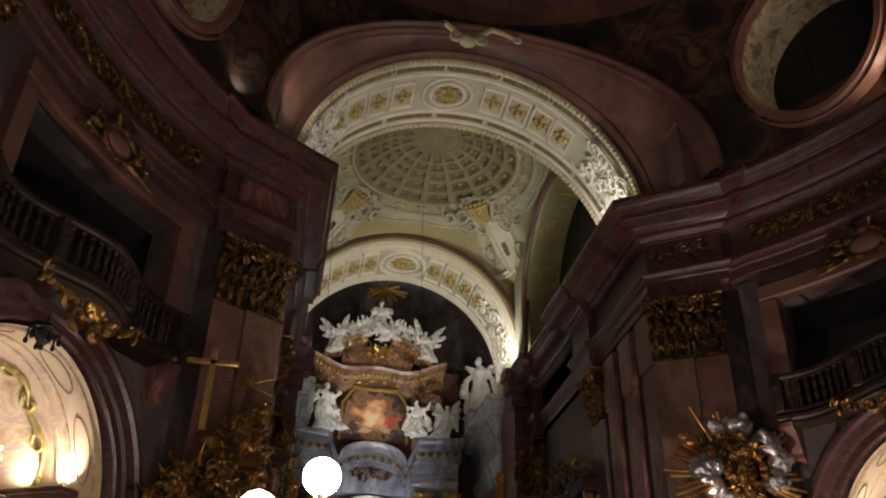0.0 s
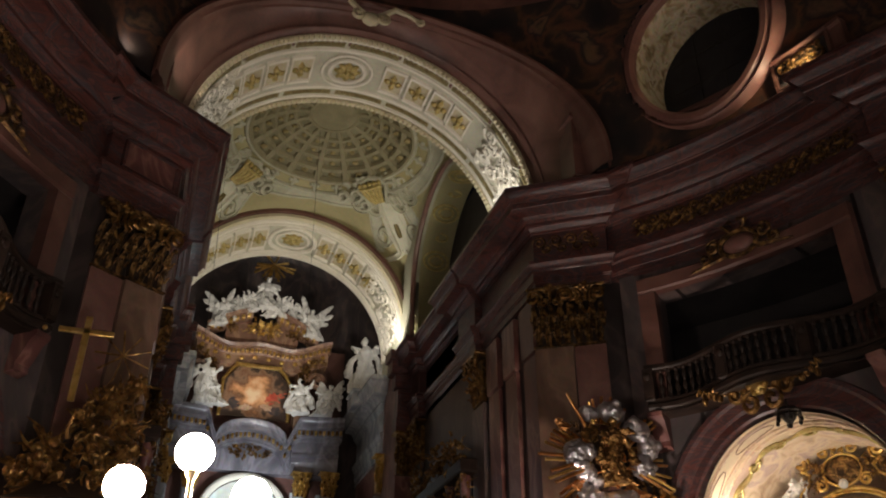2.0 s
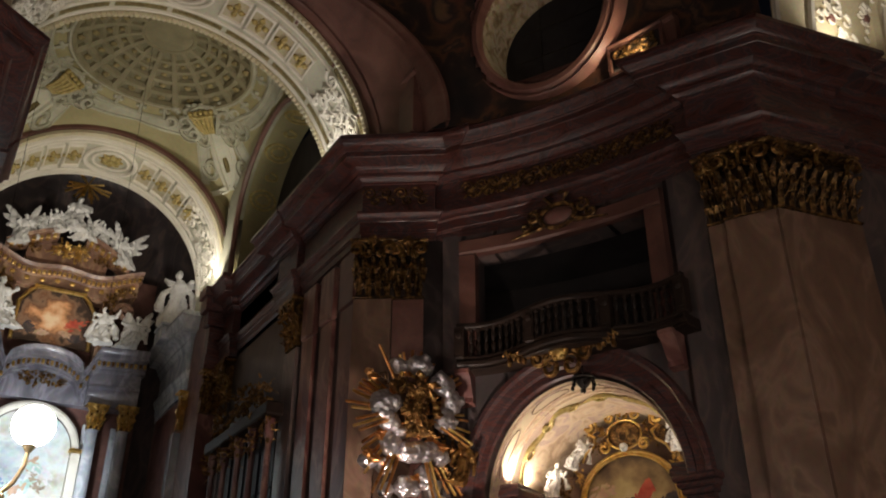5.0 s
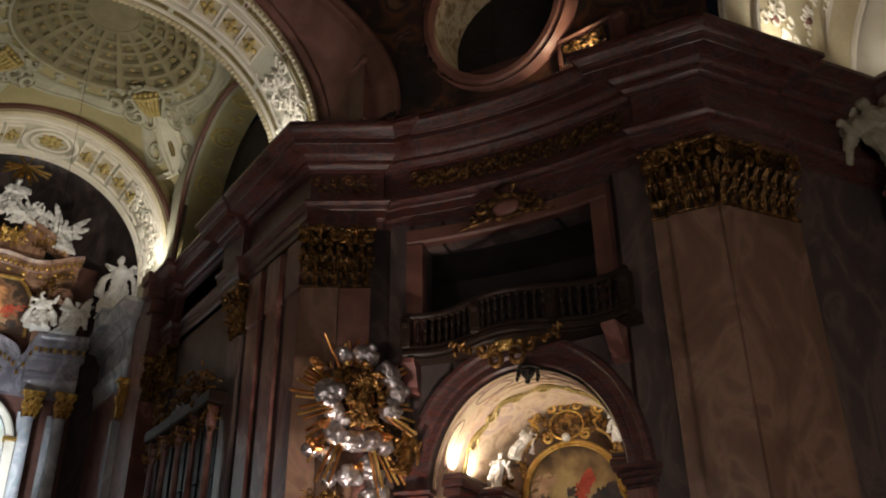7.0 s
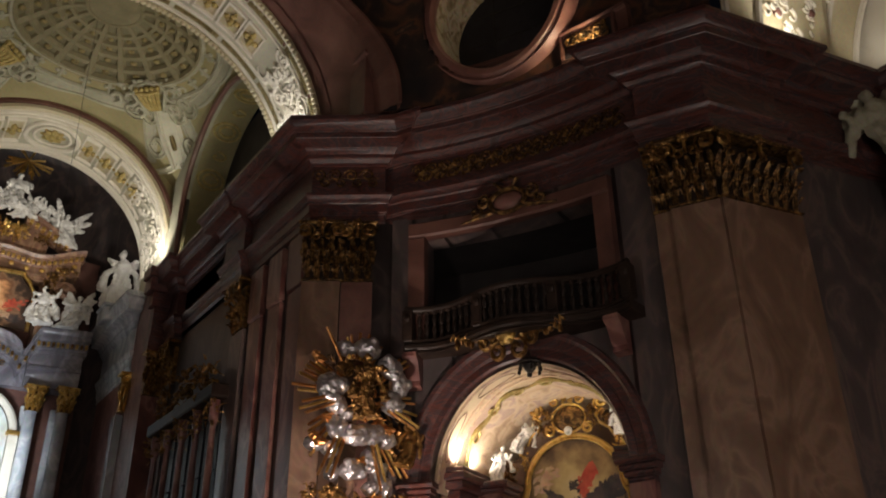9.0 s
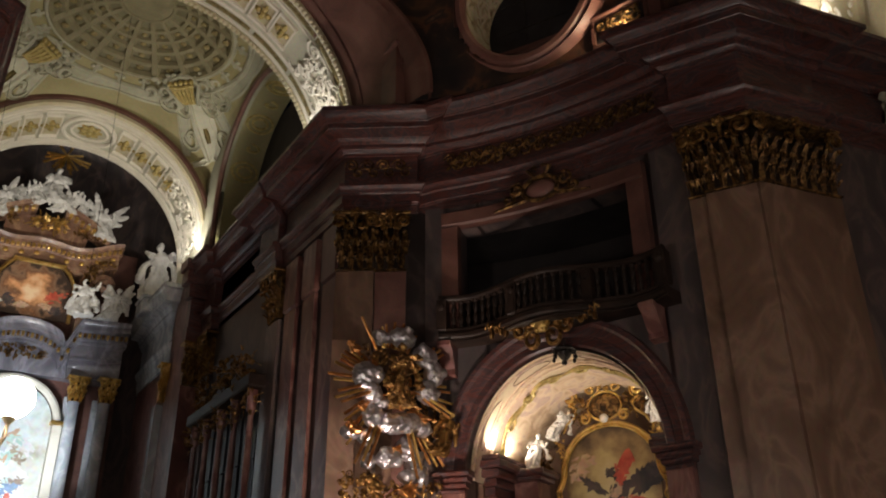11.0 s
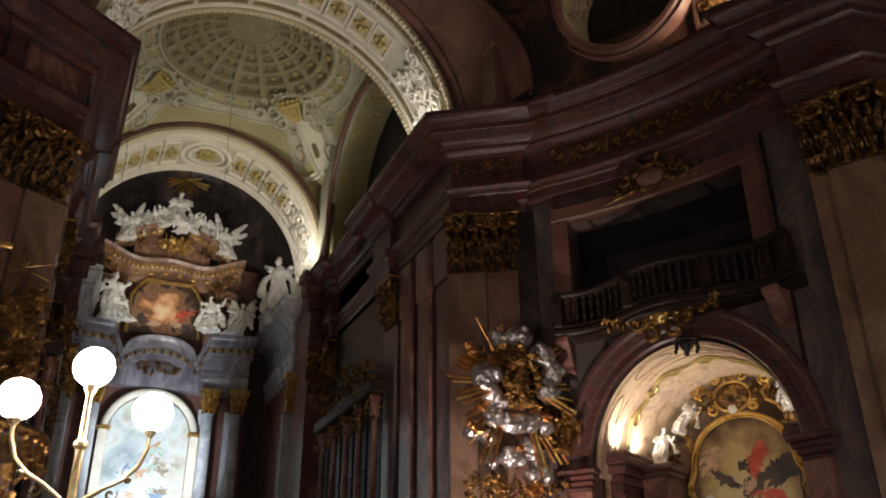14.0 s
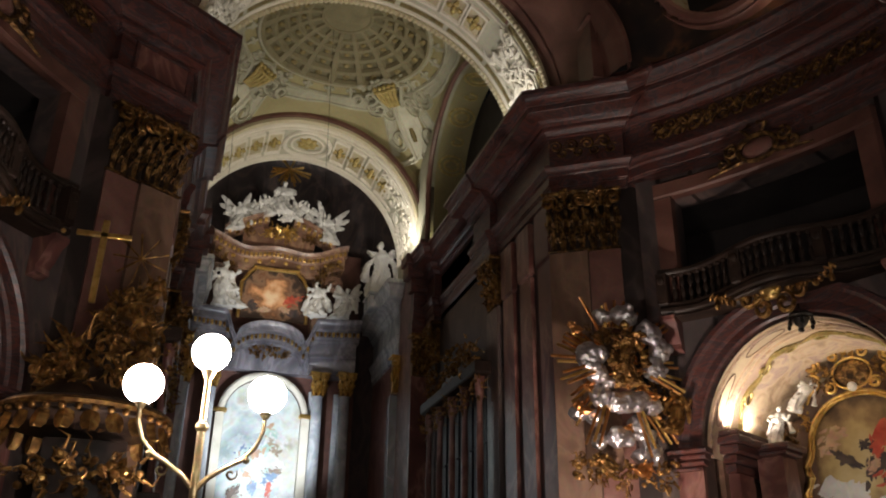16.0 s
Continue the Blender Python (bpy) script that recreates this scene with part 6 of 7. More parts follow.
part("back_panel", box(PX - 0.7, PX + 0.7, PY + 0.85, PY + 1.0, 1.2, 4.9, 0.03), BALUSTER, pul)
part("body_leafwork", at(shape_of(at(leaf_mass(random.Random(56), 0.15, 120, (1.2, 1.0, 0.35)), 0, 0, 4.1), at(leaf_mass(random.Random(57), 0.15, 120, (1.05, 1.05, 0.7)), 0, 0, 2.8)), PX, PY, 0), DULLGOLD, pul, "gilded leafwork")

# ---- high altar ----
AX, AY = 3.36, 36.0
alt = thing("high_altar", (AX, AY, 0), "high altar with marble columns, gilded cornices and curved pediment", "altar")


def sag(x):
    """How far the altar's front steps forward at x."""
    return 0.9 - 0.9 * math.cos((x - AX) / 3.6 * 1.4)


def altar_bar(x0, x1, z0, z1, out0, out1, dip=0.0, n=24):
    """A moulded, forward-curving cornice; dip lowers its middle."""
    v = []
    for i in range(n + 1):
        x = x0 + (x1 - x0) * i / n
        d = dip * math.cos((x - AX) / max(abs(x0 - AX), abs(x1 - AX)) * math.pi / 2)
        y = AY + 0.35 - sag(x) * 0.8
        v += [(x, y + 0.5, z0 - d), (x, y - out0, z0 - d), (x, y - (out0 + out1) / 2, z0 + (z1 - z0) * 0.5 - d), (x, y - out1, z0 + (z1 - z0) * 0.65 - d), (x, y - out1, z1 - d), (x, y + 0.5, z1 - d)]
    return v, grid_faces(n + 1, 6, False, True) + [tuple(range(6)), tuple(range(n * 6, n * 6 + 6))]


def altar_moulding(profile, x0, x1, rise, n=60):
    """A moulding of the given (forward, height) profile along the altar's curved front; rise(x) lifts it."""
    v = []
    for i in range(n + 1):
        x = x0 + (x1 - x0) * i / n
        y, r = AY + 0.35 - sag(x) * 0.8, rise(x)
        v += [(x, y + 0.5, profile[0][1] + r)] + [(x, y - o, z + r) for o, z in profile] + [(x, y + 0.5, profile[-1][1] + r)]
    m = len(profile) + 2
    return v, grid_faces(n + 1, m, False, True) + [tuple(range(m)), tuple(range(n * m, n * m + m))]


def arched(x):
    """The lower cornice bows up over the painting between two dips."""
    u = abs(x - AX)
    if u > 1.95:
        return 0.0
    if u > 1.4:
        t = (u - 1.4) / 0.55
        return -1.05 * (1 - t * t * (3 - 2 * t))
    return -1.05 + 0.8 * math.sqrt(max(0.0, 1 - (u / 1.42)**2))


def waved(x):
    """The upper cornice sinks in the middle and lifts at its ends."""
    return -0.3 * math.cos((x - AX) / 3.0 * math.pi / 2) + 0.12 * math.cos((x - AX) * 2.1)


# lower order: columns, capitals and entablature blocks on either side of the painting
for sg in (1, -1):
    for d in (2.2, 3.28):
        x = AX + sg * d
        y = AY - 0.1 - sag(x)
        col = part("column", at(lathe([(0.3, 0.5), (0.3, 0.8), (0.24, 0.9), (0.25, 3.5), (0.235, 8.0), (0.21, 10.95), (0.24, 11.0)], 20), x, y, 0), BLUEGREY, alt, "polished blue-grey marble column")
        cp = capital(0.6, 0.95, 0.3)
        for k in ("core", "leaves", "volute", "abacus"):
            part("capital_" + k, at(cp[k], x - 0.3, y - 0.28, 11.0), DULLGOLD if k == "core" else GOLD, col, "gilded capital")
        part("pilaster", box(x - 0.26, x + 0.26, AY + 0.3, AY + 0.6, 0.5, 11.4, 0.03), BLUEGREY, alt)
    x0, x1 = AX + sg * 1.75, AX + sg * 3.65
    a, b = min(x0, x1), max(x0, x1)
    for nm, pr in (("architrave", [(0.5, 12.0), (0.5, 12.4), (0.55, 12.47), (0.55, 12.66), (0.62, 12.7), (0.62, 12.82)]), ("frieze", [(0.52, 12.82), (0.55, 13.1), (0.52, 13.38)])):
        part(nm, altar_moulding(pr, a, b, lambda x: 0.0, 12), LILAC, alt, "lilac-grey marble " + nm)
CORNICE = [(0.55, 13.36), (0.62, 13.42), (0.62, 13.52), (0.7, 13.56), (0.7, 13.8), (0.84, 13.84), (0.98, 13.88), (0.98, 14.03), (1.03, 14.06), (1.1, 14.2), (1.1, 14.28), (0.2, 14.32)]
part("cornice", altar_moulding(CORNICE, AX - 3.75, AX + 3.75, arched, 90), LILAC, alt, "lilac-grey marble cornice arching over the painting")
for k in range(44):
    x = AX - 3.66 + 7.32 * k / 43
    y, r = AY + 0.35 - sag(x) * 0.8, arched(x)
    part("dentil", box(x - 0.05, x + 0.05, y - 0.82, y - 0.6, 13.6 + r, 13.78 + r, 0.015), GOLD if k % 2 else DULLGOLD, alt, "gilded bracket")
part("pediment_field", box(AX - 1.75, AX + 1.75, AY - 0.05, AY + 0.4, 12.0, 13.45), LILAC, alt)
part("pediment_cartouche", at(leaf_mass(random.Random(71), 0.13, 80, (0.95, 0.12, 0.4)), AX, AY - 0.15, 12.85), DULLGOLD, alt, "gilded leafwork cartouche")
part("back_wall", box(AX - 3.9, AX + 3.9, AY + 0.45, AY + 0.8, 0, 18.0), BROWN, alt, "brown marble altar wall")
# great painting
top = [(1.55 * math.cos(math.pi * i / 24), 10.1 + 1.5 * math.sin(math.pi * i / 24)) for i in range(25)]


def great(u, d, v):
    return (AX + 0.05 + u, AY - 0.05 + d, v)


tones = (P_FLESH, P_GREEN, P_WHITE, P_HAZE, P_HAZE, P_TAWNY, P_GREEN, P_BLUE)
prnd = random.Random(5)
crowd = [(prnd.uniform(-1.0, 1.0), 9.5 - 0.13 * k, prnd.uniform(0.3, 0.5), prnd.uniform(0.14, 0.26), prnd.uniform(-60, 60), tones[k % 8]) for k in range(36)]
picture("great_altar_painting", "large arched altar painting in pale blue, green and red", great, top + [(-1.55, 3.5), (1.55, 3.5)],
        crowd + [(-0.15, 7.2, 0.28, 0.2, 80, P_BLUE), (0.5, 7.15, 0.3, 0.14, 80, P_RED), (0.85, 7.5, 0.3, 0.12, 70, P_WHITE), (-0.9, 7.0, 0.35, 0.16, 60, P_DEEP)], P_HEAVEN, 17)
gf = thing("great_picture_frame", (AX, AY - 0.2, 3.5), "pale gilded frame of the great altar painting", "frame")
part("arch_moulding", tube([(AX + 0.05 + 1.72 * math.cos(math.pi * i / 30), AY - 0.12, 10.1 + 1.68 * math.sin(math.pi * i / 30)) for i in range(31)], 0.15, 8), WHITE, gf, "white arched moulding")
for sg in (1, -1):
    part("upright", box(AX + 0.05 + sg * 1.74 - 0.17, AX + 0.05 + sg * 1.74 + 0.17, AY - 0.3, AY + 0.05, 3.5, 10.1, 0.04), WHITE, gf, "white marble upright")
    part("ledge", box(AX + 0.05 + sg * 1.74 - 0.26, AX + 0.05 + sg * 1.74 + 0.26, AY - 0.36, AY + 0.05, 10.1, 10.25, 0.03), GOLD, gf)

# upper storey with the small painting
def upper(u, d, v):
    return (AX + u, AY - 0.3 + d, v)


picture("upper_altar_painting", "small dark painting with an orange burst of light", upper, [(-1.4, 14.2), (1.4, 14.2), (1.4, 15.75), (0.85, 16.45), (-0.85, 16.45), (-1.4, 15.75)],
        [(0.75, 15.2, 0.36, 0.2, 10, P_RED), (-0.85, 14.75, 0.3, 0.3, 0, P_DARK), (0.9, 14.6, 0.3, 0.2, 0, P_DARK), (0.5, 14.7, 0.25, 0.15, 0, P_FLESH), (-0.4, 14.65, 0.3, 0.12, 0, P_FLESH)], P_BURST, 27)
uf = thing("upper_picture_frame", (AX, AY - 0.35, 14.15), "gilded frame with a canted top on the upper altar", "frame")
part("moulding", tube([(AX + u, AY - 0.36, v) for u, v in ((-1.45, 14.15), (-1.45, 15.75), (-1.2, 16.2), (-0.9, 16.51), (0.9, 16.51), (1.2, 16.2), (1.45, 15.75), (1.45, 14.15))], 0.08, 8), GOLD, uf)
part("hood", altar_bar(AX - 1.0, AX + 1.0, 16.45, 16.59, 0.6, 0.75, n=8), GOLD, uf)
for sg in (1, -1):
    part("side_pilaster", box(AX + sg * 2.0 - 0.3, AX + sg * 2.0 + 0.3, AY - 0.35, AY + 0.5, 13.75, 16.75, 0.04), ROSE, alt)
    part("side_leafwork", at(leaf_mass(random.Random(75 + sg), 0.13, 40, (0.3, 0.1, 0.45)), AX + sg * 2.0, AY - 0.5, 16.35), DULLGOLD, alt, "gilded leafwork")
part("upper_architrave", altar_moulding([(0.45, 16.75), (0.45, 16.87), (0.52, 16.9), (0.52, 17.05), (0.46, 17.07), (0.46, 17.35)], AX - 2.75, AX + 2.95, waved), ROSE, alt, "rose-tan marble architrave and frieze")
part("upper_cornice", altar_moulding([(0.5, 17.35), (0.55, 17.4), (0.55, 17.55), (0.7, 17.58), (0.7, 17.66), (0.76, 17.72), (0.8, 17.8), (0.3, 17.84)], AX - 2.85, AX + 3.05, waved), ROSE, alt, "rose-tan marble cornice")
for k in range(30):
    x = AX - 2.72 + 5.64 * k / 29
    y, r = AY + 0.35 - sag(x) * 0.8, waved(x)
    part("dentil", box(x - 0.06, x + 0.06, y - 0.68, y - 0.5, 17.4 + r, 17.56 + r, 0.02), GOLD, alt, "gilded bracket")
    if k % 3 == 1:
        part("frieze_rosette", ball(x, y - 0.47, 17.2 + r, 0.11, 0.07, 0.09, 8, 5), GOLD, alt, "gilded rosette")
for sg in (1, -1):
    rake = [(AX + sg * 2.45, 17.75), (AX + sg * 1.9, 18.12), (AX + sg * 1.2, 18.48), (AX + sg * 0.55, 18.75)]
    rv = [(x, AY + y, z + dz) for x, z in rake for y, dz in ((0.2, 0.0), (-0.55, 0.0), (-0.6, 0.16), (-0.85, 0.2), (-0.9, 0.36), (0.2, 0.42))]
    part("broken_pediment", (rv, grid_faces(4, 6, False, True) + [tuple(range(6)), tuple(range(18, 24))]), ROSE, alt, "rose-tan raking cornice of a broken pediment")
    for k in range(7):
        t = (k + 0.5) / 7
        x, z = AX + sg * (2.35 - 1.75 * t), 17.83 + 0.98 * t - 0.12 * t * t
        part("dentil", box(x - 0.07, x + 0.07, AY - 0.8, AY - 0.5, z + 0.0, z + 0.17, 0.02), GOLD, alt, "gilded bracket")
    part("pediment_leafwork", at(leaf_mass(random.Random(77 + sg), 0.13, 50, (0.75, 0.12, 0.25)), AX + sg * 1.7, AY - 0.45, 18.2), DULLGOLD, alt, "gilded leafwork")
    part("cornice_leafwork", at(leaf_mass(random.Random(87 + sg), 0.12, 30, (0.4, 0.1, 0.28)), AX + sg * 2.5, AY - 0.7, 16.8), DULLGOLD, alt, "gilded leafwork")
    part("side_scroll", at(scroll(1.6, 0.06, 0.42, 24, 0.12, 0.1, sg), AX + sg * 2.55, AY - 0.5, 16.05), ROSE, alt, "rose-tan scroll")
part("upper_cartouche", at(leaf_mass(random.Random(81), 0.15, 90, (0.8, 0.15, 0.4)), AX, AY - 0.5, 18.25), GOLD, alt, "gilded leafwork cartouche")
part("attic_block", box(AX - 1.6, AX + 1.6, AY - 0.1, AY + 0.6, 17.75, 18.75, 0.1), ROSE, alt)

# statues of the altar
for x, z, h, sd, wg, ln, tn, seat in ((1.05, 14.3, 2.15, 3, 0.0, 0.25, 20, False), (1.75, 14.3, 1.5, 4, 0.0, -0.5, -10, True), (5.25, 14.3, 1.95, 5, 0.0, -0.35, -15, True), (6.2, 14.3, 1.75, 6, 0.9, 0.3, -25, True)):
    put_statue(x, AY - 1.0, z, h, sd, "white stone statue on the altar's cornice", wings=wg, lean=ln, turn=tn, seated=seat, group="altar statues")
for x, z, h, sd, wg, ln, tl in ((3.35, 19.1, 2.0, 7, 0.0, 0.0, 0), (2.75, 18.9, 1.3, 8, 0.0, 0.4, -24), (3.95, 18.9, 1.3, 9, 0.0, -0.3, 28), (3.45, 18.75, 1.2, 15, 0.0, 0.2, 0), (1.4, 18.0, 1.6, 10, 1.25, 0.4, -14), (2.2, 18.9, 0.85, 12, 0.0, 0.5, -30), (4.5, 18.95, 0.85, 13, 0.0, -0.5, 30), (5.45, 18.0, 1.65, 14, 1.4, -0.3, 12), (0.1, 17.3, 0.8, 16, 0.9, 0.3, -10)):
    put_statue(x, AY - 0.7, z, h, sd, "white stone angel on the altar's pediment", wings=wg, lean=ln, tilt=tl, seated=True, group="altar angels")
put_statue(7.55, 33.4, 14.95, 2.6, 19, "tall white stone statue beside the altar arch", lean=-0.2, turn=-20, group="standing statues")
for sg in (1,):
    ped = thing("statue_pedestal", (AX + 0.5 + sg * 3.7, 33.4, 14.2), "grey marble pedestal under a standing statue", "pedestal", "statue pedestals")
    part("block", box(AX + 0.5 + sg * 3.7 - 0.55, AX + 0.5 + sg * 3.7 + 0.55, 32.9, 34.0, 14.3, 14.85, 0.05), BLUEGREY, ped)
    part("cap", box(AX + 0.5 + sg * 3.7 - 0.62, AX + 0.5 + sg * 3.7 + 0.62, 32.83, 34.05, 14.85, 14.96, 0.03), BLUEGREY, ped)
rays = thing("golden_rays", (AX + 0.1, AY, 21.4), "bundle of gilded rays over the altar", "ornament")
for k in range(26):
    a = radians(rnd.uniform(185, 355) if k % 4 else rnd.uniform(0, 360))
    r = rnd.uniform(0.5, 1.15)
    part("ray", tube([(AX + 0.15, AY - 0.2, 21.75), (AX + 0.15 + r * math.cos(a), AY - 0.3, 21.75 + r * 0.95 * math.sin(a))], lambda s: 0.03 + 0.03 * s, 5), GOLD, rays)

# ---- chancel side: jambs, pilasters, oratory ----
for m in (1, -1):
    # pale pilasters and entablature turned towards the altar
    jl = thing("altar_side_pilaster", mirror(([(8.35, 31.6, 0)], []), m)[0][0], "pale grey pilaster pair with gilded capital by the altar arch", "pilaster", "altar side pilasters")
    for x0, x1, y in ((7.72, 8.0, 31.62), (8.05, 8.5, 31.4)):
        part("shaft", mirror(box(x0, x1, y, y + 0.4, 0.5, 10.3, 0.03), m), BLUEGREY, jl)
    cp = capital(0.8, 1.4, 0.3)
    for k in ("core", "leaves", "volute", "abacus"):
        part("capital_" + k, mirror(at(cp[k], 7.7, 31.3, 10.35), m), GOLD, jl, "gilded capital")
    EB = [(o * 0.75, 11.8 + (z - 12.25) * 1.1) for o, z in ENTAB]
    struct("trim_altar_entablature_" + ("east" if m == 1 else "west"), mirror(sweep(EB, [(8.0, 36.2), (7.9, 33.6), (7.95, 31.5), (9.0, 31.45)]), m), BLUEGREY, "pale blue-grey entablature running towards the altar")
    struct("wall_arch_jamb_" + ("east" if m == 1 else "west"), mirror(shape_of(box(7.95, 9.2, 29.4, 31.4, 0, 15.0), box(8.0, 9.2, 31.4, 36.0, 0, 15.0)), m), RED, "dark red marble jamb of the altar arch", False)
    jp = thing("jamb_pilaster", mirror(([(8.0, 29.2, 0)], []), m)[0][0], "dark red marble pilaster at the altar arch", "pilaster", "jamb pilasters")
    part("shaft", mirror(box(7.85, 8.62, 29.1, 29.42, 0.3, 10.4, 0.03), m), RED, jp)
    cp = capital(0.75, 1.5, 0.3)
    for k in ("core", "leaves", "volute", "abacus"):
        part("capital_" + k, mirror(at(cp[k], 7.86, 29.1, 10.45), m), DULLGOLD, jp, "dull gilded capital")
    part("entablature_block", mirror(shape_of(*[box(7.8 - o, 8.62, 29.0 - o, 29.42, z0, z1, 0.02) for z0, z1, o in ((11.95, 12.5, 0.0), (12.5, 13.6, -0.04), (13.6, 14.1, 0.1), (14.1, 14.6, 0.28), (14.6, 14.96, 0.38))]), m), RED_MOULD, jp)
    # oratory front on the side wall, with slim gilded colonnettes
    ora = thing("oratory", mirror(([(8.4, 25.0, 0)], []), m)[0][0], "dark wooden oratory front with gilded carving on the chancel wall", "oratory", "oratories")
    for nm, bx in (("front", box(8.1, 8.64, 22.6, 28.0, 1.5, 4.6, 0.05)), ("ledge", box(7.9, 8.64, 22.5, 28.1, 4.6, 4.85, 0.04)), ("lintel", box(7.95, 8.64, 22.5, 28.1, 8.7, 9.1, 0.05))):
        part(nm, mirror(bx, m), BALUSTER, ora)
    for y in (22.8, 24.1, 25.3, 26.6, 27.8):
        part("colonnette", mirror(at(lathe([(0.14, 4.85), (0.14, 5.05), (0.09, 5.15), (0.1, 6.5), (0.08, 8.0), (0.13, 8.1), (0.16, 8.65)], 12), 8.2, y, 0), m), RED, ora)
        part("leafwork", mirror(at(leaf_mass(random.Random(int(y * 10)), 0.13, 26, (0.2, 0.25, 0.45)), 8.1, y, 8.3), m), DULLGOLD, ora, "gilded leafwork")
    for y in (23.45, 24.7, 25.95, 27.2):
        part("casement", mirror(shape_of(box(8.45, 8.52, y - 0.5, y + 0.5, 4.95, 8.6), tube([(8.42, y, 4.95), (8.42, y, 8.6)], 0.03, 5), tube([(8.42, y - 0.5, 6.8), (8.42, y + 0.5, 6.8)], 0.03, 5)), m), GLASS_DARK, ora, "dark glazed casement")
    for k in range(3):
        part("crest", mirror(at(leaf_mass(random.Random(90 + k), 0.17, 45, (0.25, 0.75, 0.55)), 8.1, 23.5 + 1.7 * k, 9.5 + 0.3 * (k == 1)), m), DULLGOLD, ora, "gilded carved crest")
    # dim chancel pilasters with gilded capitals
    for y in (22.4, 28.5):
        cpi = thing("chancel_pilaster", mirror(([(8.5, y, 0)], []), m)[0][0], "dark grey marble chancel pilaster with a gilded capital", "pilaster", "chancel pilasters")
        part("shaft", mirror(box(8.45, 8.64, y - 0.45, y + 0.45, 0.3, 10.6, 0.03), m), GREY, cpi)
        cp = capital(0.9, 1.5, 0.2)
        for k in ("core", "leaves", "volute", "abacus"):
            part("capital_" + k, mirror(moved(cp[k], lambda a, b, z: (8.45 + b, y + 0.45 - a, 10.65 + z)), m), DULLGOLD, cpi, "dull gilded capital")

# thin wires that hang from the vault
for x in (3.62, 0.5):
    wr = thing("hanging_wire", (x, 25.4, 12.0), "thin dark wire hanging from the chancel vault", "wire", "wires")
    part("wire", tube([(x - 0.1, 25.4, 23.1 if x > 2 else 20.95), (x + 0.15, 25.4, 12.0)], 0.007, 5), IRON, wr)
    part("weight", ball(x + 0.15, 25.4, 11.9, 0.06), IRON, wr)

# ---- side arm on the right: lit arch above the cornice, window, winged statue ----
TX = 19.9
ta = thing("side_arm_arch", (16.5, 9.0, 15.0), "white stucco and painted arch soffit lit from its cornice", "arch")
def side_soffit(a, w, lift=0.0):
    """An arch over the side arm, springing from its cornice; a in degrees, w along x."""
    r = 5.3 - lift
    return (14.2 + 5.6 * w, 3.6 + r * math.cos(radians(a)), 15.2 + r * math.sin(radians(a)))


part("soffit", surface(lambda u, w: side_soffit(180 * u, w), 60, 8), CREAM, ta)
part("fillet", shape_of(*[tube([side_soffit(a, w, 0.04) for a in range(0, 181, 4)], 0.09, 6) for w in (0.02, 0.25, 0.75, 0.98)]), WHITE, ta)
for k in range(70):
    a, w = rnd.uniform(2, 40), rnd.uniform(0.28, 0.72)
    q = [side_soffit(a + 2.2 * (1 - t / 7) * math.cos(t), w + 0.045 * (1 - t / 7) * math.sin(t), 0.03 + 0.01 * t) for t in [i * 0.5 for i in range(9)]]
    part("relief", tube(q, lambda t: 0.05 - 0.02 * t, 6), WHITE, ta, "white modelled stucco curl")
part("painted_field", shape_of(*[at(ball(*side_soffit(a, 0.5 + 0.12 * (-1)**k, 0.02), 0.16, 0.1, 0.16)) for k, a in enumerate(range(6, 60, 6))]), PINK, ta, "pink painted flowers")
struct("wall_side_arm", box(TX, TX + 0.4, -2, 9.6, 15.0, 21.0), WHITE, "pale wall of the side arm", False)
struct("trim_side_window", tube([(18.0, 8.75, 15.0), (18.0, 8.6, 17.2), (18.0, 8.0, 18.6), (18.0, 7.2, 19.4)], 0.22, 8), CREAM, "cream moulded window surround")
struct("trim_side_cornice", sweep(ENTAB, [(20.0, 8.55), (19.6, 8.5), (19.6, -1.5)]), RED_MOULD, "red marble cornice of the side arm")
lamp("side_arm_light", "SPOT", (16.4, 8.2, 15.25), (15.9, 8.6, 19.0), 110, SOFT, 0.1, 150, 0.8)
lamp("side_arm_light", "SPOT", (18.6, 7.6, 15.3), (19.9, 7.4, 18.0), 60, SOFT, 0.1, 120, 0.8)
# grey vault paint in place of white stone, for the shade on this statue
put_statue(18.75, 7.75, 11.95, 2.6, 31, "winged statue on the side altar, greyed in colour for shade", mat=VAULTGREY, wings=1.0, lean=-0.4, turn=-60)
wp = thing("statue_plinth", (18.75, 8.3, 0), "red marble side altar under a winged statue", "plinth")
part("block", box(18.6, 19.7, 7.0, 8.3, 0, 11.7, 0.06), RED, wp)
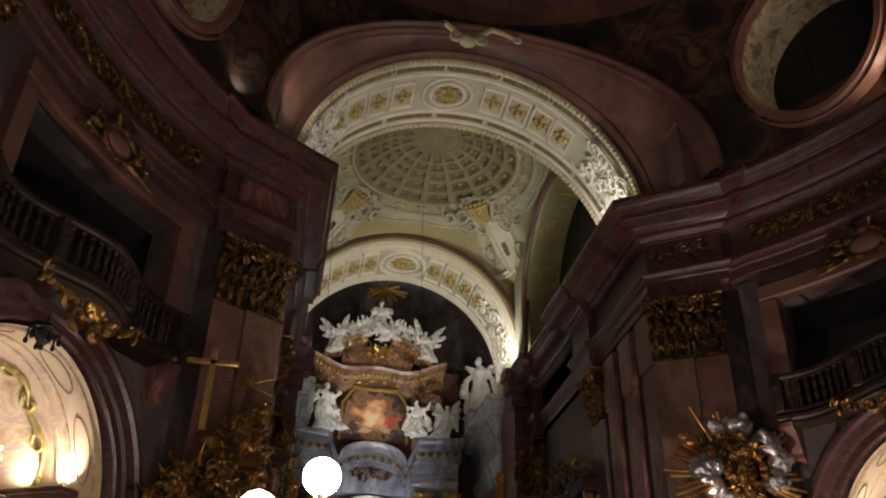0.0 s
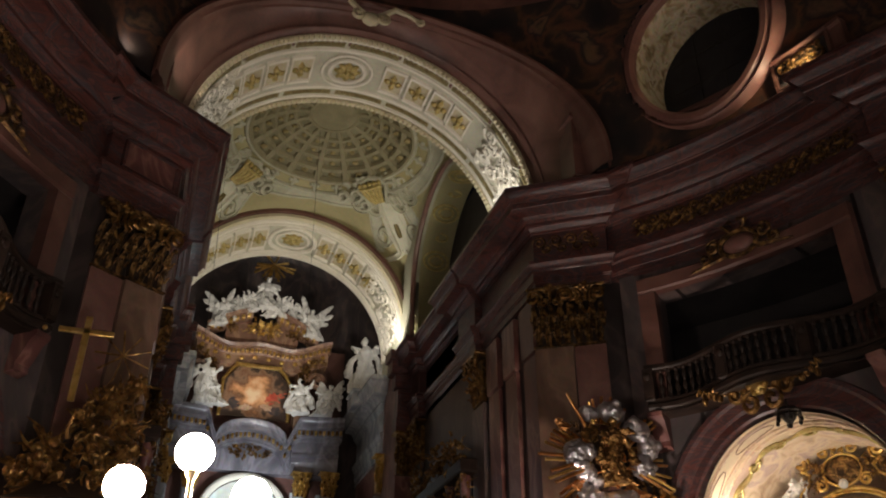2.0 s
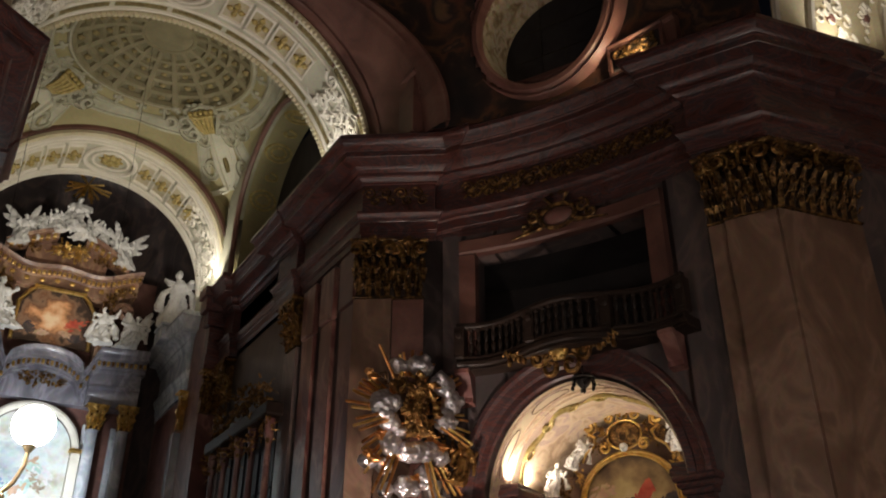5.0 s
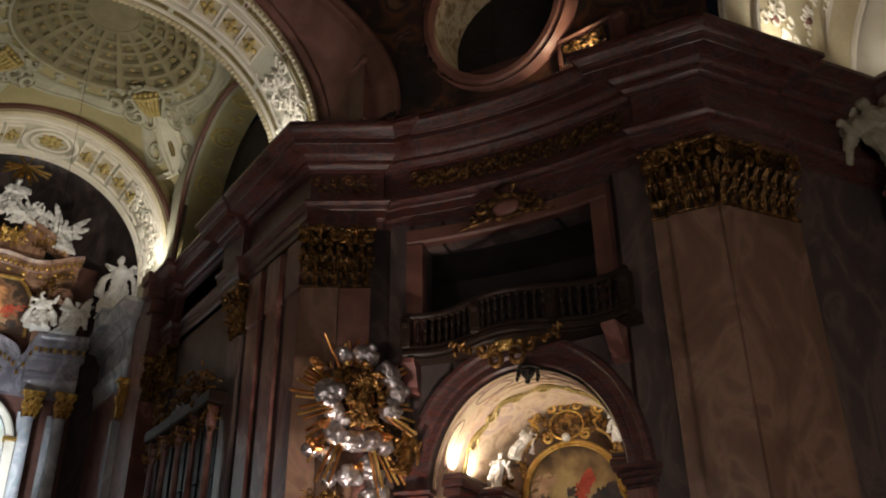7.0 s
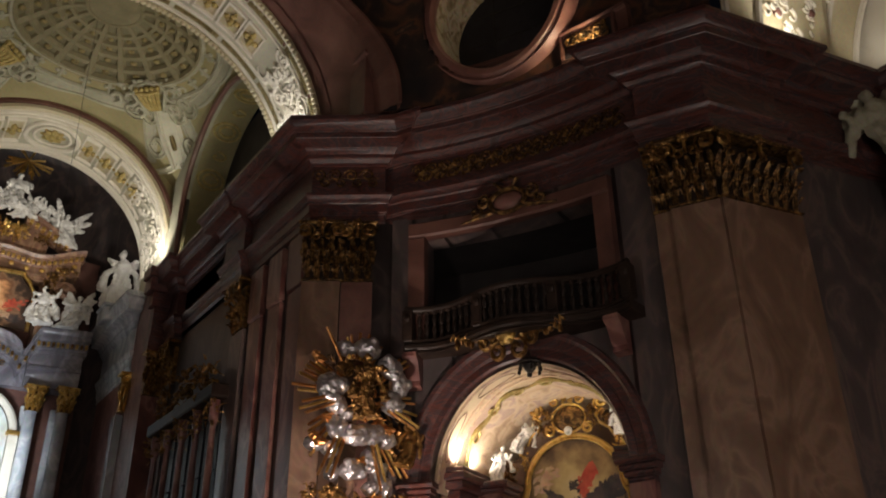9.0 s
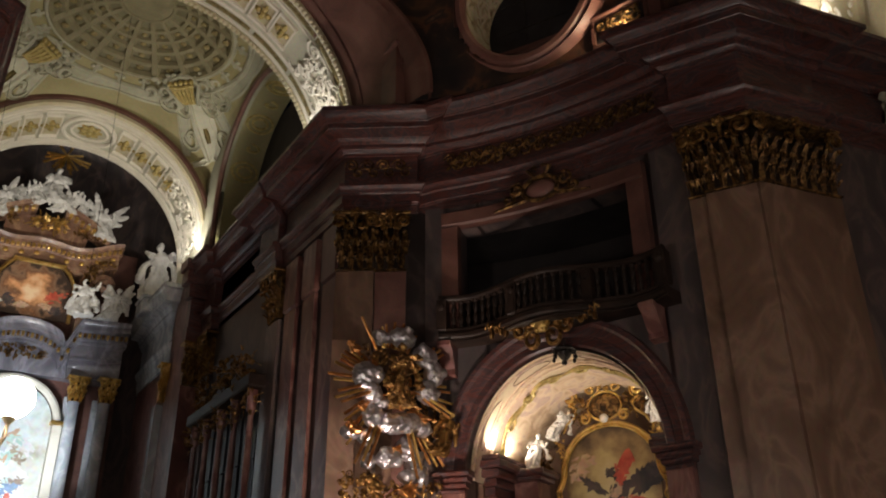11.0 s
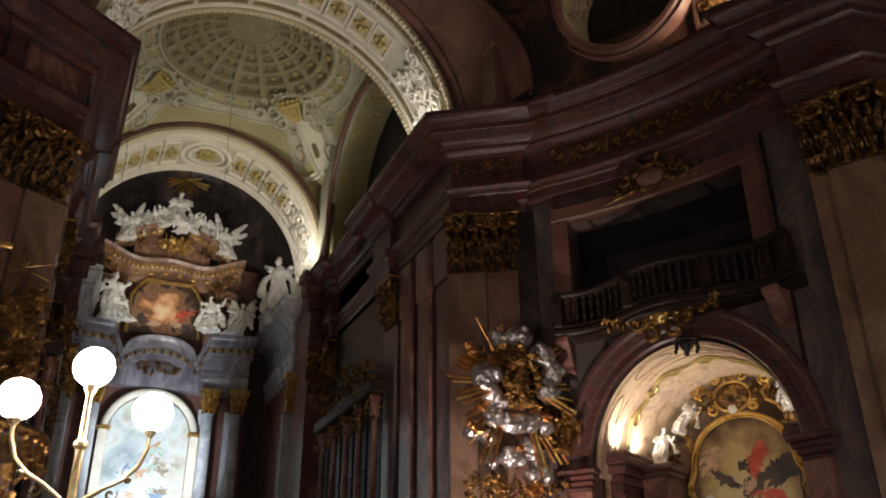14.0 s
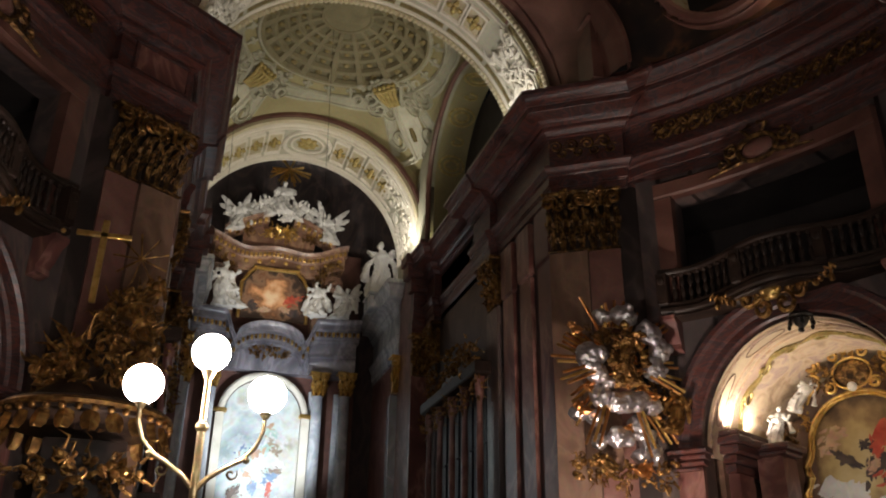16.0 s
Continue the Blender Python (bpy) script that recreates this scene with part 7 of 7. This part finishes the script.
part("cap", box(18.5, 19.8, 6.9, 8.35, 11.7, 11.9, 0.05), RED_MOULD, wp)

# ---- globe candelabra in the nave ----
def candelabrum(x, y, label):
    t = thing("globe_lamp", (x, y, 0), label, "lamp", "globe lamps")
    part("base", at(lathe([(0.28, 0), (0.28, 0.06), (0.2, 0.1), (0.1, 0.2), (0.07, 0.4)], 20), x, y, 0), BRASS, t)
    part("pole", at(lathe([(0.055, 0.35), (0.045, 1.5), (0.06, 1.52), (0.06, 1.58), (0.04, 1.6), (0.036, 3.3), (0.06, 3.33), (0.06, 3.37), (0.03, 3.4), (0.028, 3.78), (0.055, 3.82), (0.07, 3.87)], 14), x, y, 0), BRASS, t, "slender brass pole")
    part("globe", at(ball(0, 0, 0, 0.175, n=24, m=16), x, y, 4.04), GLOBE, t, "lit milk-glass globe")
    for a in (math.pi, 0.02):
        ca, sa = math.cos(a), math.sin(a)
        pts = [(0.0, 2.78), (0.1, 2.9), (0.24, 3.0), (0.38, 3.08), (0.49, 3.2), (0.545, 3.35), (0.55, 3.5)]
        arm = part("arm", at(tube([(r * ca, r * sa, z) for r, z in pts], lambda s: 0.026 - 0.008 * s, 8), x, y, 0), BRASS, t, "curved brass arm")
        part("arm_leaf", at(shape_of(at(scroll(1.1, 0.01, 0.06, 12, 0.012, 0.01, 1), 0.3 * ca, 0.3 * sa, 2.95), ball(0.42 * ca, 0.42 * sa, 3.08, 0.032)), x, y, 0), BRASS, arm)
        part("cup", at(lathe([(0.02, 3.46), (0.05, 3.5), (0.06, 3.54)], 12), x + 0.55 * ca, y + 0.55 * sa, 0), BRASS, arm)
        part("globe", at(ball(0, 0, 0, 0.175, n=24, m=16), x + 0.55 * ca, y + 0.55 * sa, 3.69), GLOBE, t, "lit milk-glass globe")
    return t


candelabrum(0.235, 8.0, "brass candelabrum with lit milk-glass globes standing in the nave")
# two unseen copies, added as fill light for the nave
fill_lamp_2 = candelabrum(10.3, -0.6, "brass candelabrum with lit milk-glass globes standing in the nave")
fill_lamp_3 = candelabrum(-1.0, -6.0, "brass candelabrum with lit milk-glass globes standing in the nave")
